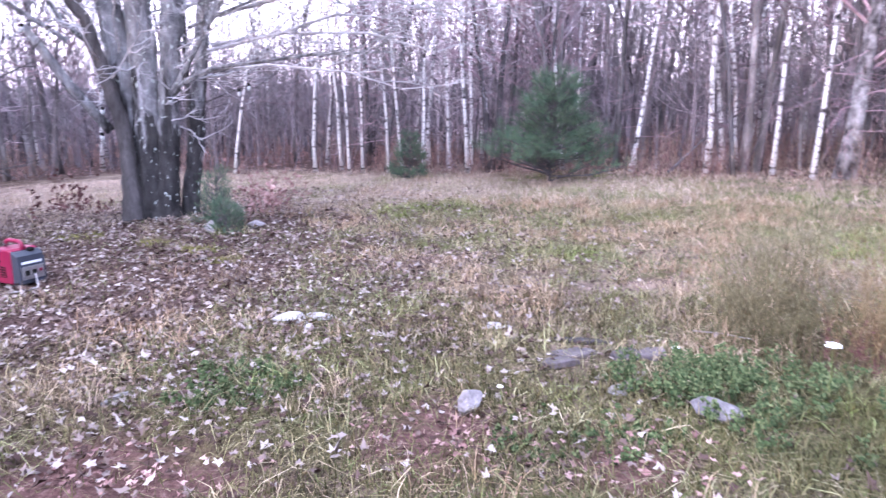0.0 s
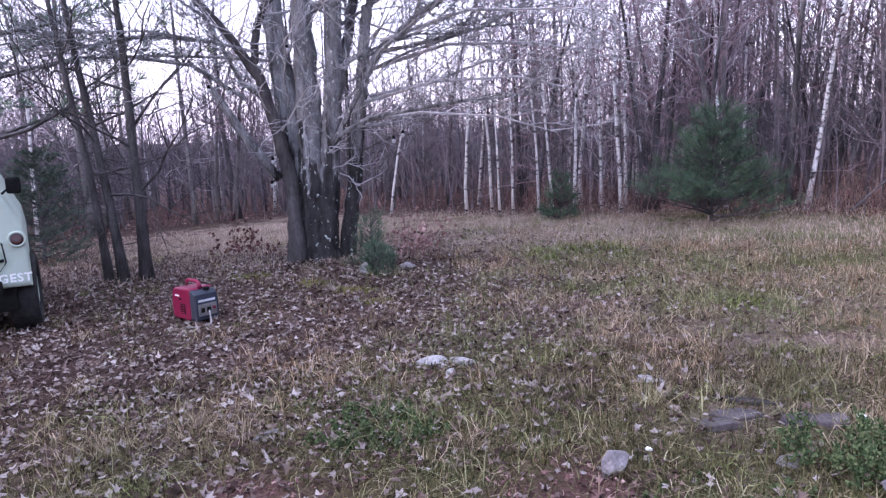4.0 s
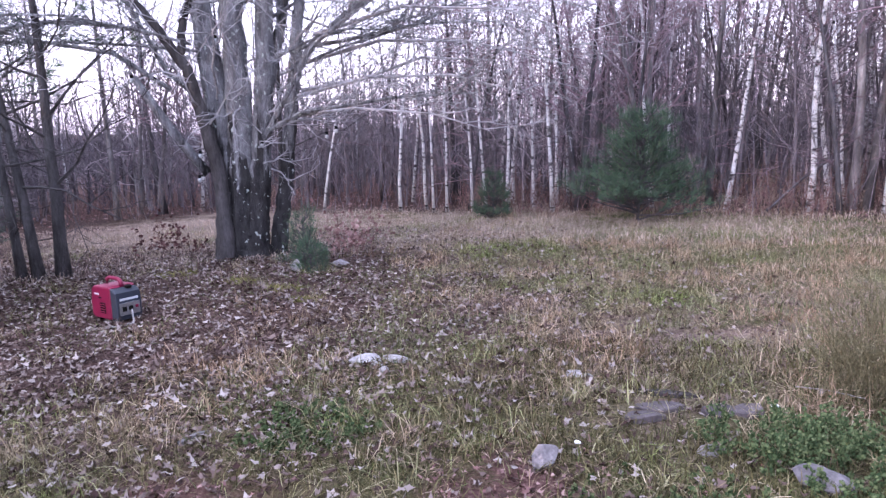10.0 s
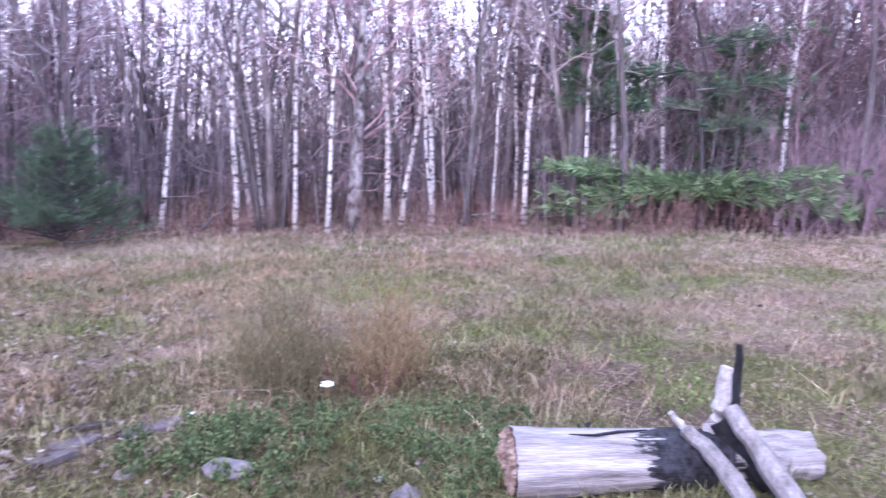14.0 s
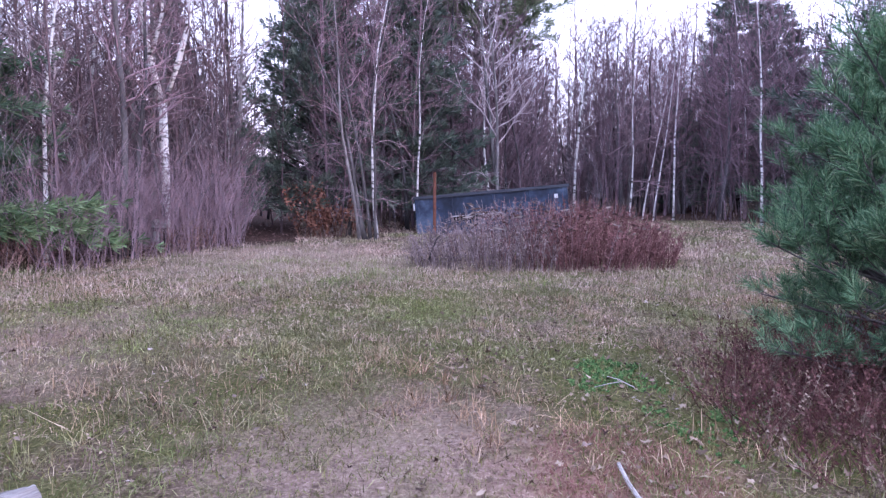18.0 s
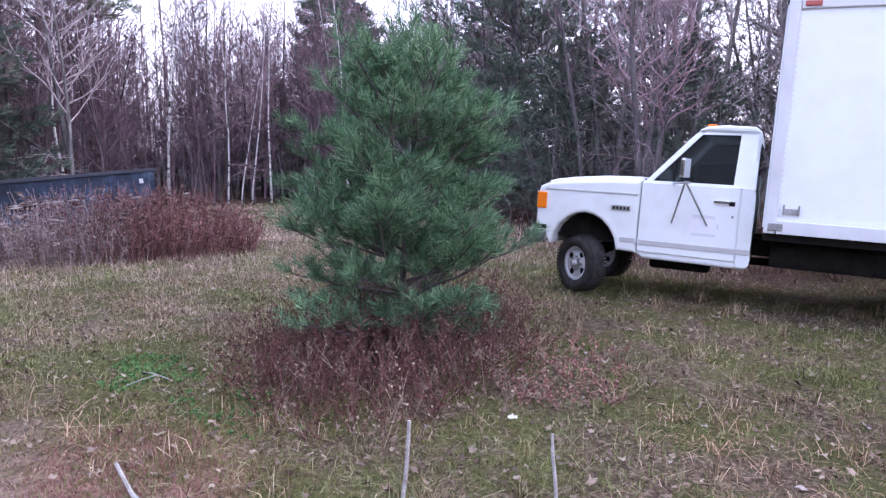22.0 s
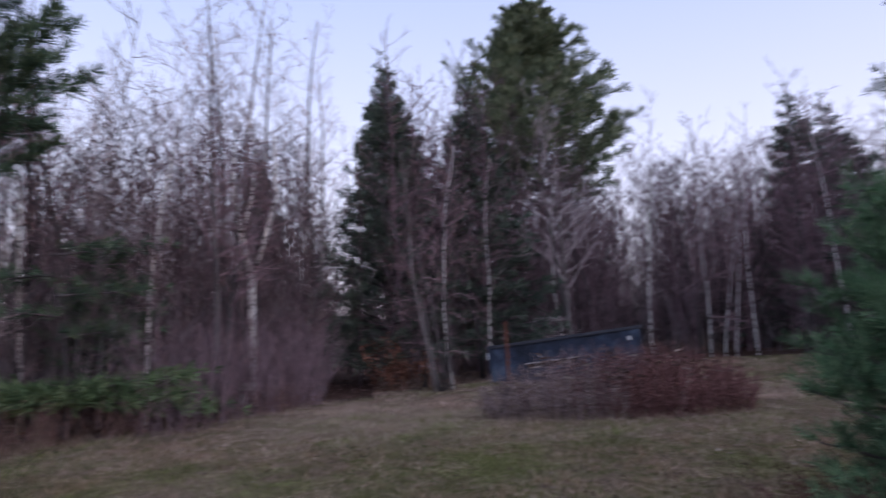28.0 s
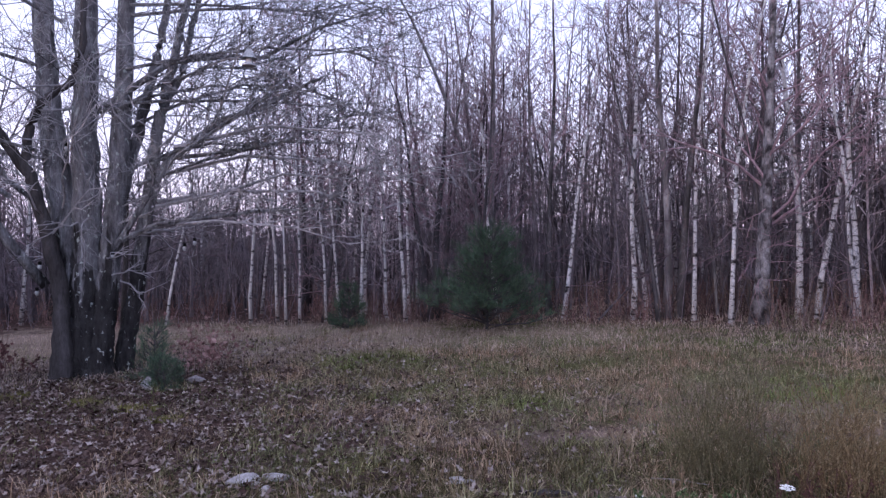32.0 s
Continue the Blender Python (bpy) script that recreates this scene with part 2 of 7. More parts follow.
# ---- mesh helpers ----
class Geo:
    """Loose vertices and faces that become one mesh."""

    def __init__(self):
        self.v, self.f = [], []

    def tube(self, pts, radii, sides=5, cap=True):
        pts = [Vector(p) for p in pts]
        base = len(self.v)
        for i, p in enumerate(pts):
            d = (pts[min(i + 1, len(pts) - 1)] - pts[max(i - 1, 0)]).normalized()
            a = d.orthogonal().normalized() if abs(d.z) < 0.95 else Vector((1, 0, 0)).cross(d).normalized()
            if abs(d.z) < 0.95:
                a = Vector((0, 0, 1)).cross(d).normalized()
            b = d.cross(a)
            for k in range(sides):
                w = 2 * math.pi * k / sides
                self.v.append(p + (a * math.cos(w) + b * math.sin(w)) * radii[i])
        for i in range(len(pts) - 1):
            for k in range(sides):
                k2 = (k + 1) % sides
                self.f.append((base + i * sides + k, base + i * sides + k2, base + (i + 1) * sides + k2, base + (i + 1) * sides + k))
        if cap:
            self.f.append(tuple(base + (len(pts) - 1) * sides + k for k in range(sides)))
            self.f.append(tuple(base + k for k in reversed(range(sides))))

    def poly(self, *pts):
        base = len(self.v)
        self.v.extend(Vector(p) for p in pts)
        self.f.append(tuple(range(base, base + len(pts))))

    def blade(self, p, tip, width, side):
        base = len(self.v)
        p, tip, s = Vector(p), Vector(tip), Vector(side) * width * 0.5
        mid = p.lerp(tip, 0.5) + Vector((0, 0, (tip - p).length * 0.08))
        self.v.extend((p - s, p + s, mid + s * 0.8, mid - s * 0.8, tip))
        self.f.append((base, base + 1, base + 2, base + 3))
        self.f.append((base + 3, base + 2, base + 4))

    def box(self, lo, hi):
        b = len(self.v)
        for z in (lo[2], hi[2]):
            self.v.extend((Vector((lo[0], lo[1], z)), Vector((hi[0], lo[1], z)), Vector((hi[0], hi[1], z)), Vector((lo[0], hi[1], z))))
        self.f += [(b + 3, b + 2, b + 1, b), (b + 4, b + 5, b + 6, b + 7), (b, b + 1, b + 5, b + 4), (b + 1, b + 2, b + 6, b + 5), (b + 2, b + 3, b + 7, b + 6), (b + 3, b, b + 4, b + 7)]

    def mesh(self, name, mat, smooth=False):
        me = bpy.data.meshes.new(name)
        me.from_pydata([tuple(v) for v in self.v], [], self.f)
        me.materials.append(mat)
        if smooth:
            me.polygons.foreach_set("use_smooth", [True] * len(me.polygons))
        me.update()
        return me


def part(name, shape, mat, parent=None, label="", smooth=False):
    """Link a Geo or a bmesh as one mesh object, under a thing or a part when given."""
    if isinstance(shape, Geo):
        me = shape.mesh(name, mat, smooth)
    else:
        me = bpy.data.meshes.new(name)
        shape.to_mesh(me)
        shape.free()
        me.materials.append(mat)
        if smooth:
            me.polygons.foreach_set("use_smooth", [True] * len(me.polygons))
    ob = new(name, me)
    if parent is not None:
        ob.parent = parent
    if label:
        ob["label"] = label
    return ob


def thing(name, m, label, category, group="", kind=""):
    e = new(name)
    e.empty_display_size = 0.2
    e.matrix_world = m
    return tagged(e, label, category, group, kind)


def soft_box(size, at=(0, 0, 0), bevel=0.01, segments=2):
    bm = bmesh.new()
    bmesh.ops.create_cube(bm, size=1.0)
    bmesh.ops.scale(bm, vec=size, verts=bm.verts)
    if bevel:
        bmesh.ops.bevel(bm, geom=bm.edges[:], offset=bevel, segments=segments, affect="EDGES", profile=0.6)
    bmesh.ops.translate(bm, vec=at, verts=bm.verts)
    return bm


def disc_ring(radius, inner, depth, sides=28, bevel=0.0):
    """A short round ring or solid disc along y, its middle at the origin."""
    g = Geo()
    prof = [(inner, -depth / 2), (radius - bevel, -depth / 2), (radius, -depth / 2 + bevel), (radius, depth / 2 - bevel), (radius - bevel, depth / 2), (inner, depth / 2)]
    n = len(prof)
    for k in range(sides):
        w = 2 * math.pi * k / sides
        for r, y in prof:
            g.v.append(Vector((r * math.cos(w), y, r * math.sin(w))))
    for k in range(sides):
        k2 = (k + 1) % sides
        for i in range(n):
            j = (i + 1) % n
            g.f.append((k * n + i, k * n + j, k2 * n + j, k2 * n + i))
    return g


# ---- ground ----
def half_slope(u, k):
    return 0.5 * (u + math.sqrt(u * u + k * k)) - k / 2


def height(x, y):
    r = math.hypot(x, y)
    z = 0.05 * half_slope(x, 2) - 0.03 * half_slope(-x, 2) + 0.036 * half_slope(-y, 2) - 0.010 * half_slope(y, 2)
    z *= 1.0 if r < 40 else 40 / r
    z += 0.035 * noise.noise((x * 0.5, y * 0.5, 0.3)) + 0.012 * noise.noise((x * 2.1, y * 2.1, 4.0))
    z += 0.11 * math.exp(-((x - 5.6) ** 2 + (y + 6.6) ** 2) / 3.2)
    if r < 14:
        z += 0.026 * noise.noise((x * 3.4, y * 3.4, 7.0)) + 0.014 * noise.noise((x * 8.0, y * 8.0, 2.0))
    return z


def on_ground(x, y, dz=0.0, turn=0.0):
    return pose(x, y, height(x, y) + dz, 0, 0, turn)


def polar(az, d):
    return d * math.sin(radians(az)), d * math.cos(radians(az))


EDGE = ((-70, 15), (-48, 16.5), (-34, 19.0), (-13, 17.2), (-3, 15.2), (8.5, 14.6), (16, 14.2), (24, 13.2), (34, 13.2), (42, 13.0), (53, 13.3), (60, 13.8), (66, 14.0), (71, 15.0), (80, 17.5), (88, 19.5), (97, 24), (112, 25.5), (122, 24), (130, 17), (142, 14.6), (170, 14.6))


def edge_at(az):
    """Distance from the middle of the clearing to the first trees in that direction."""
    for (a, d), (b, e) in zip(EDGE, EDGE[1:]):
        if a <= az <= b:
            return d + (e - d) * (az - a) / (b - a)
    return 16.0


M_GROUND = material("meadow_soil", (0.2, 0.17, 0.13), 0.95, 0, 0.1)


def ground_material(m):
    n = m.node_tree.nodes
    big = noise_node(m, 0.35, 4.0)
    mid = noise_node(m, 1.7, 5.0)
    fine = noise_node(m, 26.0, 4.0, rough=0.75)
    straw = ramp_node(m, fine.outputs["Fac"], ((0.3, (0.026, 0.019, 0.014)), (0.52, (0.13, 0.098, 0.073)), (0.72, (0.36, 0.285, 0.23))))
    green = ramp_node(m, fine.outputs["Fac"], ((0.3, (0.040, 0.045, 0.016)), (0.7, (0.15, 0.155, 0.060))))
    litter = ramp_node(m, fine.outputs["Fac"], ((0.3, (0.022, 0.013, 0.012)), (0.5, (0.075, 0.046, 0.040)), (0.75, (0.20, 0.145, 0.13))))
    gmask = ramp_node(m, mid.outputs["Fac"], ((0.43, (0, 0, 0)), (0.55, (0.9, 0.9, 0.9))))
    col = mix_node(m, straw.outputs[0], green.outputs[0], gmask.outputs[0])
    tc = n.new("ShaderNodeTexCoord")
    # leaf litter under the maple and along the woods
    for (x, y, r0, r1) in ((-5.0, 7.0, 3.0, 7.5), (-9.0, 11.0, 4.0, 9.0)):
        d = n.new("ShaderNodeVectorMath")
        d.operation = "DISTANCE"
        d.inputs[1].default_value = (x, y, -0.2)
        m.node_tree.links.new(tc.outputs["Object"], d.inputs[0])
        mr = n.new("ShaderNodeMapRange")
        mr.inputs[1].default_value, mr.inputs[2].default_value = r0, r1
        mr.inputs[3].default_value, mr.inputs[4].default_value = 1.0, 0.0
        m.node_tree.links.new(d.outputs["Value"], mr.inputs[0])
        col = mix_node(m, col, litter.outputs[0], mr.outputs[0])
    # leaf litter, then dark humus, from the first trees inwards; behind the truck it paints shade
    humus = ramp_node(m, fine.outputs["Fac"], ((0.3, (0.040, 0.024, 0.022)), (0.7, (0.12, 0.070, 0.062))))
    wood = n.new("ShaderNodeAttribute")
    wood.attribute_name = "wooded"
    for lo, hi, kind in ((0.0, 0.25, litter), (0.2, 1.0, humus)):
        mr = n.new("ShaderNodeMapRange")
        mr.inputs[1].default_value, mr.inputs[2].default_value = lo, hi
        m.node_tree.links.new(wood.outputs["Fac"], mr.inputs[0])
        col = mix_node(m, col, kind.outputs[0], mr.outputs[0])
    # bare red-brown soil, pinkish worn straw and mossy green: (x, y, radius, colour ramp)
    soil = ramp_node(m, fine.outputs["Fac"], ((0.3, (0.050, 0.025, 0.023)), (0.55, (0.13, 0.070, 0.064)), (0.75, (0.24, 0.16, 0.148))))
    rosy = ramp_node(m, fine.outputs["Fac"], ((0.3, (0.16, 0.105, 0.095)), (0.55, (0.32, 0.235, 0.215)), (0.75, (0.44, 0.35, 0.325))))
    pale = ramp_node(m, fine.outputs["Fac"], ((0.3, (0.22, 0.17, 0.14)), (0.55, (0.40, 0.325, 0.27)), (0.75, (0.54, 0.46, 0.39))))
    ruddy = ramp_node(m, fine.outputs["Fac"], ((0.3, (0.14, 0.060, 0.054)), (0.55, (0.29, 0.145, 0.13)), (0.75, (0.42, 0.26, 0.235))))
    lumpy = noise_node(m, 3.1, 4.0)
    for (x, y, rad, kind) in ((-1.5, 2.75, 0.62, soil), (-0.05, 3.15, 0.42, soil), (0.9, 2.7, 0.28, soil), (4.3, -1.65, 0.8, ruddy), (4.9, -0.3, 1.1, rosy), (-1.0, 13.6, 2.6, pale), (-6.5, 14.0, 3.2, pale), (2.6, 12.0, 1.8, pale), (14.0, 2.0, 2.6, pale), (1.25, 5.2, 0.9, rosy), (3.6, 6.6, 1.3, rosy), (7.6, 3.0, 1.8, rosy),
                              (6.8, -2.1, 0.9, green), (5.2, -2.6, 1.1, green), (7.0, 0.9, 1.8, green), (2.6, 9.6, 2.6, green), (-1.0, 4.0, 0.9, green), (10.0, -0.6, 2.0, green)):
        d = n.new("ShaderNodeVectorMath")
        d.operation = "DISTANCE"
        d.inputs[1].default_value = (x, y, height(x, y))
        m.node_tree.links.new(tc.outputs["Object"], d.inputs[0])
        w = n.new("ShaderNodeMath")
        w.operation = "MULTIPLY_ADD"
        w.inputs[1].default_value, w.inputs[2].default_value = -2.2 * rad, 2.05 * rad
        m.node_tree.links.new(lumpy.outputs["Fac"], w.inputs[0])
        gap = n.new("ShaderNodeMath")
        gap.operation = "SUBTRACT"
        m.node_tree.links.new(w.outputs[0], gap.inputs[0])
        m.node_tree.links.new(d.outputs["Value"], gap.inputs[1])
        mr = n.new("ShaderNodeMapRange")
        mr.inputs[1].default_value, mr.inputs[2].default_value, mr.inputs[4].default_value = -0.35 * rad, 0.25 * rad, 0.9 if kind == soil else 0.6
        m.node_tree.links.new(gap.outputs[0], mr.inputs[0])
        col = mix_node(m, col, kind.outputs[0], mr.outputs[0])
    sh = ramp_node(m, big.outputs["Fac"], ((0.3, (0.75, 0.73, 0.72)), (0.7, (1.2, 1.17, 1.12))))
    to_base(m, mix_node(m, col, sh.outputs[0], 1.0, "MULTIPLY"))
    bump(m, fine.outputs["Fac"], 0.9, 0.05)


ground_material(M_GROUND)


def build_ground():
    xs = sorted(set([round(-24 + 0.4 * i, 2) for i in range(121)] + [round(-8 + 0.08 * i, 2) for i in range(226)] + [-2500, -900, -300, -120, -70, -45, -32, 32, 45, 70, 120, 300, 900, 2500]))
    v = [(x, y, height(x, y)) for y in xs for x in xs]
    n = len(xs)
    f = [(j * n + i, j * n + i + 1, (j + 1) * n + i + 1, (j + 1) * n + i) for j in range(n - 1) for i in range(n - 1)]
    me = bpy.data.meshes.new("ground")
    me.from_pydata(v, [], f)
    me.materials.append(M_GROUND)
    mask = me.attributes.new("wooded", "FLOAT", "POINT")
    # the 3.6 pulls the dark litter in behind the truck, for the shade there
    mask.data.foreach_set("value", [min(1.0, max(0.0, (math.hypot(p[0], p[1]) - edge_at(math.degrees(math.atan2(p[0], p[1]))) + 0.4 + (3.6 if p[1] < -8.6 - 0.4 * max(0.0, p[0] - 8) and p[0] > 0 else 0.0) + 0.5 * noise.noise((p[0] * 0.8, p[1] * 0.8, 2))) / 4)) for p in v])
    me.polygons.foreach_set("use_smooth", [True] * len(me.polygons))
    return tagged(new("ground", me), "uneven meadow ground of straw grass, moss and leaf litter", "ground", kind="structure")


build_ground()


# ---- bare trees ----
def grow(rng, p, d, length, r0, r1, segs, wander, lift=0.0):
    """A bending line from p along d, with its radii."""
    pts, radii = [Vector(p)], [r0]
    d = Vector(d).normalized()
    for i in range(segs):
        d = (d + Vector((rng.gauss(0, wander), rng.gauss(0, wander), rng.gauss(0, wander) + lift))).normalized()
        pts.append(pts[-1] + d * (length / segs))
        radii.append(r0 + (r1 - r0) * (i + 1) / segs)
    return pts, radii


def along(pts, t):
    u = t * (len(pts) - 1)
    i = min(int(u), len(pts) - 2)
    return pts[i].lerp(pts[i + 1], u - i), (pts[i + 1] - pts[i]).normalized()


def limb(g, rng, p, d, length, r, depth, twig, lift=0.12, kids=5, sides=4):
    """A branch with side branches, down to twigs."""
    segs = 4 if depth > 1 else (3 if depth == 1 else 2)
    pts, radii = grow(rng, p, d, length, r, max(r * 0.35, twig), segs, 0.21, lift * 0.5)
    g.tube(pts, radii, sides if depth > 0 else 3, cap=False)
    if depth == 0:
        return
    for i in range(kids):
        t = 0.25 + 0.75 * (i + rng.random()) / kids
        q, ax = along(pts, min(t, 0.98))
        out = ax.orthogonal().normalized()
        out.rotate(Matrix.Rotation(rng.uniform(0, 6.28), 3, ax))
        dd = (ax * rng.uniform(0.5, 0.9) + out * rng.uniform(0.5, 0.9) + Vector((0, 0, lift))).normalized()
        limb(g, rng, q, dd, length * rng.uniform(0.32, 0.55), max(r * 0.45, twig), depth - 1, twig, lift, max(3, kids - 1), 3)


def trunk_line(rng, tall, r, lean=(0.0, 0.0), segs=10, wander=0.05):
    d = Vector((lean[0], lean[1], 1.0))
    pts, radii = grow(rng, (0, 0, -0.12), d, tall, r, r * 0.22, segs, wander, 0.02)
    radii = [r * (1 - 0.86 * (i / segs) ** 0.8) for i in range(segs + 1)]
    radii[0] = r * 1.25
    return pts, radii


def bare_tree(name, m, label, seed, tall=10.0, r=0.09, lean=(0.0, 0.0), low=0.35, count=20, reach=1.6, mat=None, twigs=None, group="", rise=0.8, stems=1, kids=5, depth=2, twig=0.0045, dead=6, wander=0.05):
    rng = random.Random(seed)
    t = thing(name, m, label, "tree", group)
    crown = Geo()
    for s in range(stems):
        g = Geo()
        ln = lean if s == 0 else (lean[0] + rng.uniform(-0.16, 0.16), lean[1] + rng.uniform(-0.16, 0.16))
        k = 1.0 if s == 0 else rng.uniform(0.65, 0.95)
        pts, radii = trunk_line(rng, tall * k, r * k, ln, wander=wander)
        if s:
            off = Vector((rng.uniform(-1, 1), rng.uniform(-1, 1), 0)) * r * 2.2
            pts = [p + off for p in pts]
        g.tube(pts, radii, 8)
        part("trunk", g, mat or M_BARK, t, smooth=True)
        for i in range(count):
            f = low + (0.98 - low) * (i + rng.random() * 0.8) / count
            q, ax = along(pts, f)
            w = i * 2.4 + rng.uniform(-0.5, 0.5)
            d = Vector((math.cos(w), math.sin(w), rise * rng.uniform(0.5, 1.3)))
            size = reach * (1.15 - 0.58 * (f - low) / (1 - low)) * rng.uniform(0.55, 1.15) * k
            limb(crown, rng, q, d, size, max(r * 0.30 * (1.1 - f), 0.008), depth, twig, 0.14, kids)
        for i in range(dead):
            q, ax = along(pts, rng.uniform(0.10, low + 0.12))
            w = rng.uniform(0, 6.28)
            limb(crown, rng, q, Vector((math.cos(w), math.sin(w), rng.uniform(-0.2, 0.25))), rng.uniform(0.5, 1.5), 0.008, 1, twig, -0.05, 4)
    part("crown", crown, twigs or M_TWIG, t)
    return t


# ---- the big maple ----
def build_maple():
    rng = random.Random(11)
    t = thing("maple_tree", pose(-4.36, 10.17, height(-4.45, 10.15), 0, 0, 12), "old multi-stemmed bare maple with grey bark and pale lichen", "tree")
    # stems as lines of (sideways, depth, up, radius)
    stems = (
        ((-0.15, 0.10, -0.1, 0.27), (-0.18, 0.10, 0.5, 0.205), (-0.22, 0.10, 1.1, 0.185), (-0.32, 0.10, 2.2, 0.17), (-0.46, 0.12, 3.4, 0.155), (-0.58, 0.15, 4.9, 0.13), (-0.70, 0.2, 7.5, 0.07), (-0.80, 0.3, 10.0, 0.02)),
        ((0.02, 0.02, -0.1, 0.25), (0.0, 0.02, 0.5, 0.20), (0.0, 0.02, 1.2, 0.185), (0.0, 0.02, 2.4, 0.175), (-0.02, 0.0, 3.6, 0.16), (0.0, 0.0, 5.5, 0.135), (0.05, 0.0, 8.0, 0.07), (0.10, 0.0, 10.5, 0.02)),
        ((0.18, -0.05, -0.1, 0.21), (0.20, -0.05, 0.5, 0.155), (0.27, -0.05, 1.3, 0.145), (0.35, 0.0, 2.2, 0.135), (0.43, 0.0, 3.05, 0.125), (0.53, 0.0, 5.5, 0.105), (0.60, 0.0, 8.0, 0.055), (0.65, 0.0, 10.0, 0.02)),
        ((0.30, 0.1, 2.0, 0.08), (0.42, 0.12, 2.6, 0.08), (0.58, 0.15, 3.25, 0.076), (0.90, 0.2, 4.6, 0.062), (1.05, 0.3, 5.5, 0.05), (1.3, 0.3, 7.5, 0.028), (1.4, 0.3, 9.0, 0.012)),
        ((-0.30, -0.15, -0.1, 0.16), (-0.30, -0.15, 0.6, 0.11), (-0.34, -0.15, 1.5, 0.10), (-0.50, -0.2, 2.2, 0.085), (-0.66, -0.25, 2.9, 0.072), (-1.05, -0.35, 3.5, 0.058), (-1.6, -0.45, 4.2, 0.045), (-2.3, -0.6, 5.8, 0.02)),
        ((-0.74, -0.28, 3.05, 0.058), (-0.66, -0.3, 3.6, 0.052), (-0.50, -0.35, 3.95, 0.05), (-0.14, -0.4, 4.2, 0.045), (0.02, -0.4, 4.8, 0.04), (0.05, -0.4, 6.4, 0.015)),
        ((0.45, 0.1, -0.1, 0.15), (0.55, 0.1, 0.6, 0.11), (0.64, 0.1, 1.2, 0.098), (0.74, 0.1, 2.0, 0.092), (0.86, 0.05, 2.9, 0.088), (0.95, 0.0, 3.7, 0.072), (1.12, 0.0, 4.5, 0.06), (1.35, 0.0, 5.5, 0.045), (1.7, 0.0, 7.5, 0.018)),
        ((0.86, 0.05, 2.85, 0.062), (1.25, -0.1, 3.35, 0.055), (1.85, -0.2, 3.8, 0.045), (2.6, -0.3, 4.15, 0.034), (3.4, -0.4, 4.6, 0.014)),
        ((1.0, 0.0, 3.9, 0.05), (1.3, 0.1, 4.6, 0.045), (1.5, 0.15, 5.6, 0.034), (1.9, 0.2, 7.4, 0.012)),
    )
    crown = Geo()
    for s in stems:
        g = Geo()
        dense_p, dense_r = [], []
        for (a, b) in zip(s, s[1:]):
            for k in range(7):
                u = k / 7
                j = 0.016
                dense_p.append(Vector([a[i] + (b[i] - a[i]) * u + rng.uniform(-j, j) for i in range(3)]))
                dense_r.append((a[3] + (b[3] - a[3]) * u) * 1.12 * rng.uniform(0.95, 1.05))
        dense_p.append(Vector(s[-1][:3]))
        dense_r.append(s[-1][3])
        g.tube(dense_p, dense_r, 12)
        for i, v in enumerate(g.v):
            k = 1 + 0.16 * noise.noise(v * 4.0) + 0.10 * noise.noise(v * 11.0)
            c = dense_p[min(i // 12, len(dense_p) - 1)]
            g.v[i] = c + (v - c) * k
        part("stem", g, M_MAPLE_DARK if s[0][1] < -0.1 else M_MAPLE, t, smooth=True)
        n = 18 if s[0][2] < 0 else 10
        for i in range(n):
            f = (0.38 if s[0][2] < 0 else 0.25) + (0.60 if s[0][2] < 0 else 0.72) * (i + rng.random()) / n
            q, ax = along(dense_p, f)
            w = i * 2.4 + rng.uniform(-0.6, 0.6)
            d = Vector((math.cos(w), math.sin(w) * 0.8, rng.uniform(0.15, 0.8)))
            limb(crown, rng, q, d, rng.uniform(1.2, 2.6) * (1.15 - 0.5 * f), 0.024 * (1.2 - f), 3, 0.0036, 0.07, 3)
    part("crown", crown, M_MAPLE_TWIG, t)
    # long low limbs that sweep to the side
    snag = Geo()
    snag.tube(((-0.50, -0.12, 1.35), (-0.95, -0.2, 1.98), (-1.2, -0.25, 2.4), (-1.42, -0.3, 2.78)), (0.07, 0.075, 0.066, 0.05), 9)
    part("broken_limb", snag, M_MAPLE, t, "pale broken limb stub", True)
    snarl = Geo()
    for i in range(13):
        w, z0 = rng.uniform(-3.0, 0.2), rng.uniform(1.3, 3.6)
        p = Vector((0.1 + 0.32 * math.cos(w), 0.1 + 0.26 * math.sin(w), z0))
        ps, rs = grow(rng, p, (math.cos(w), math.sin(w), rng.uniform(-0.3, 0.5)), rng.uniform(0.5, 1.1), 0.015, 0.005, 7, 0.36, 0.06)
        snarl.tube(ps, rs, 5)
        for k in range(3):
            q, ax = along(ps, rng.uniform(0.3, 0.95))
            limb(snarl, rng, q, ax + Vector((rng.gauss(0, 0.7), rng.gauss(0, 0.7), rng.gauss(0, 0.5))), rng.uniform(0.25, 0.6), 0.008, 1, 0.003, 0.0, 3)
    part("twig_snarl", snarl, M_MAPLE_TWIG, t, "pale crooked dead twigs on the trunk")["kind"] = "stuff"
    sweeps = []
    for i in range(16):
        side = 1 if i % 3 else -1
        a = Vector((side * rng.uniform(0.2, 0.7), rng.uniform(-0.3, 0.1), rng.uniform(2.7, 5.8)))
        reach = rng.uniform(2.4, 4.9) * side
        rise = rng.uniform(0.1, 1.0)
        y1 = rng.uniform(-1.3, 0.5)
        sweeps.append(tuple((a.x + reach * u, a.y + y1 * u, a.z + rise * math.sin(u * 2.4) - 0.25 * u * u, 0.024 * (1 - u) + 0.004) for u in (0, 0.2, 0.45, 0.7, 1.0)))
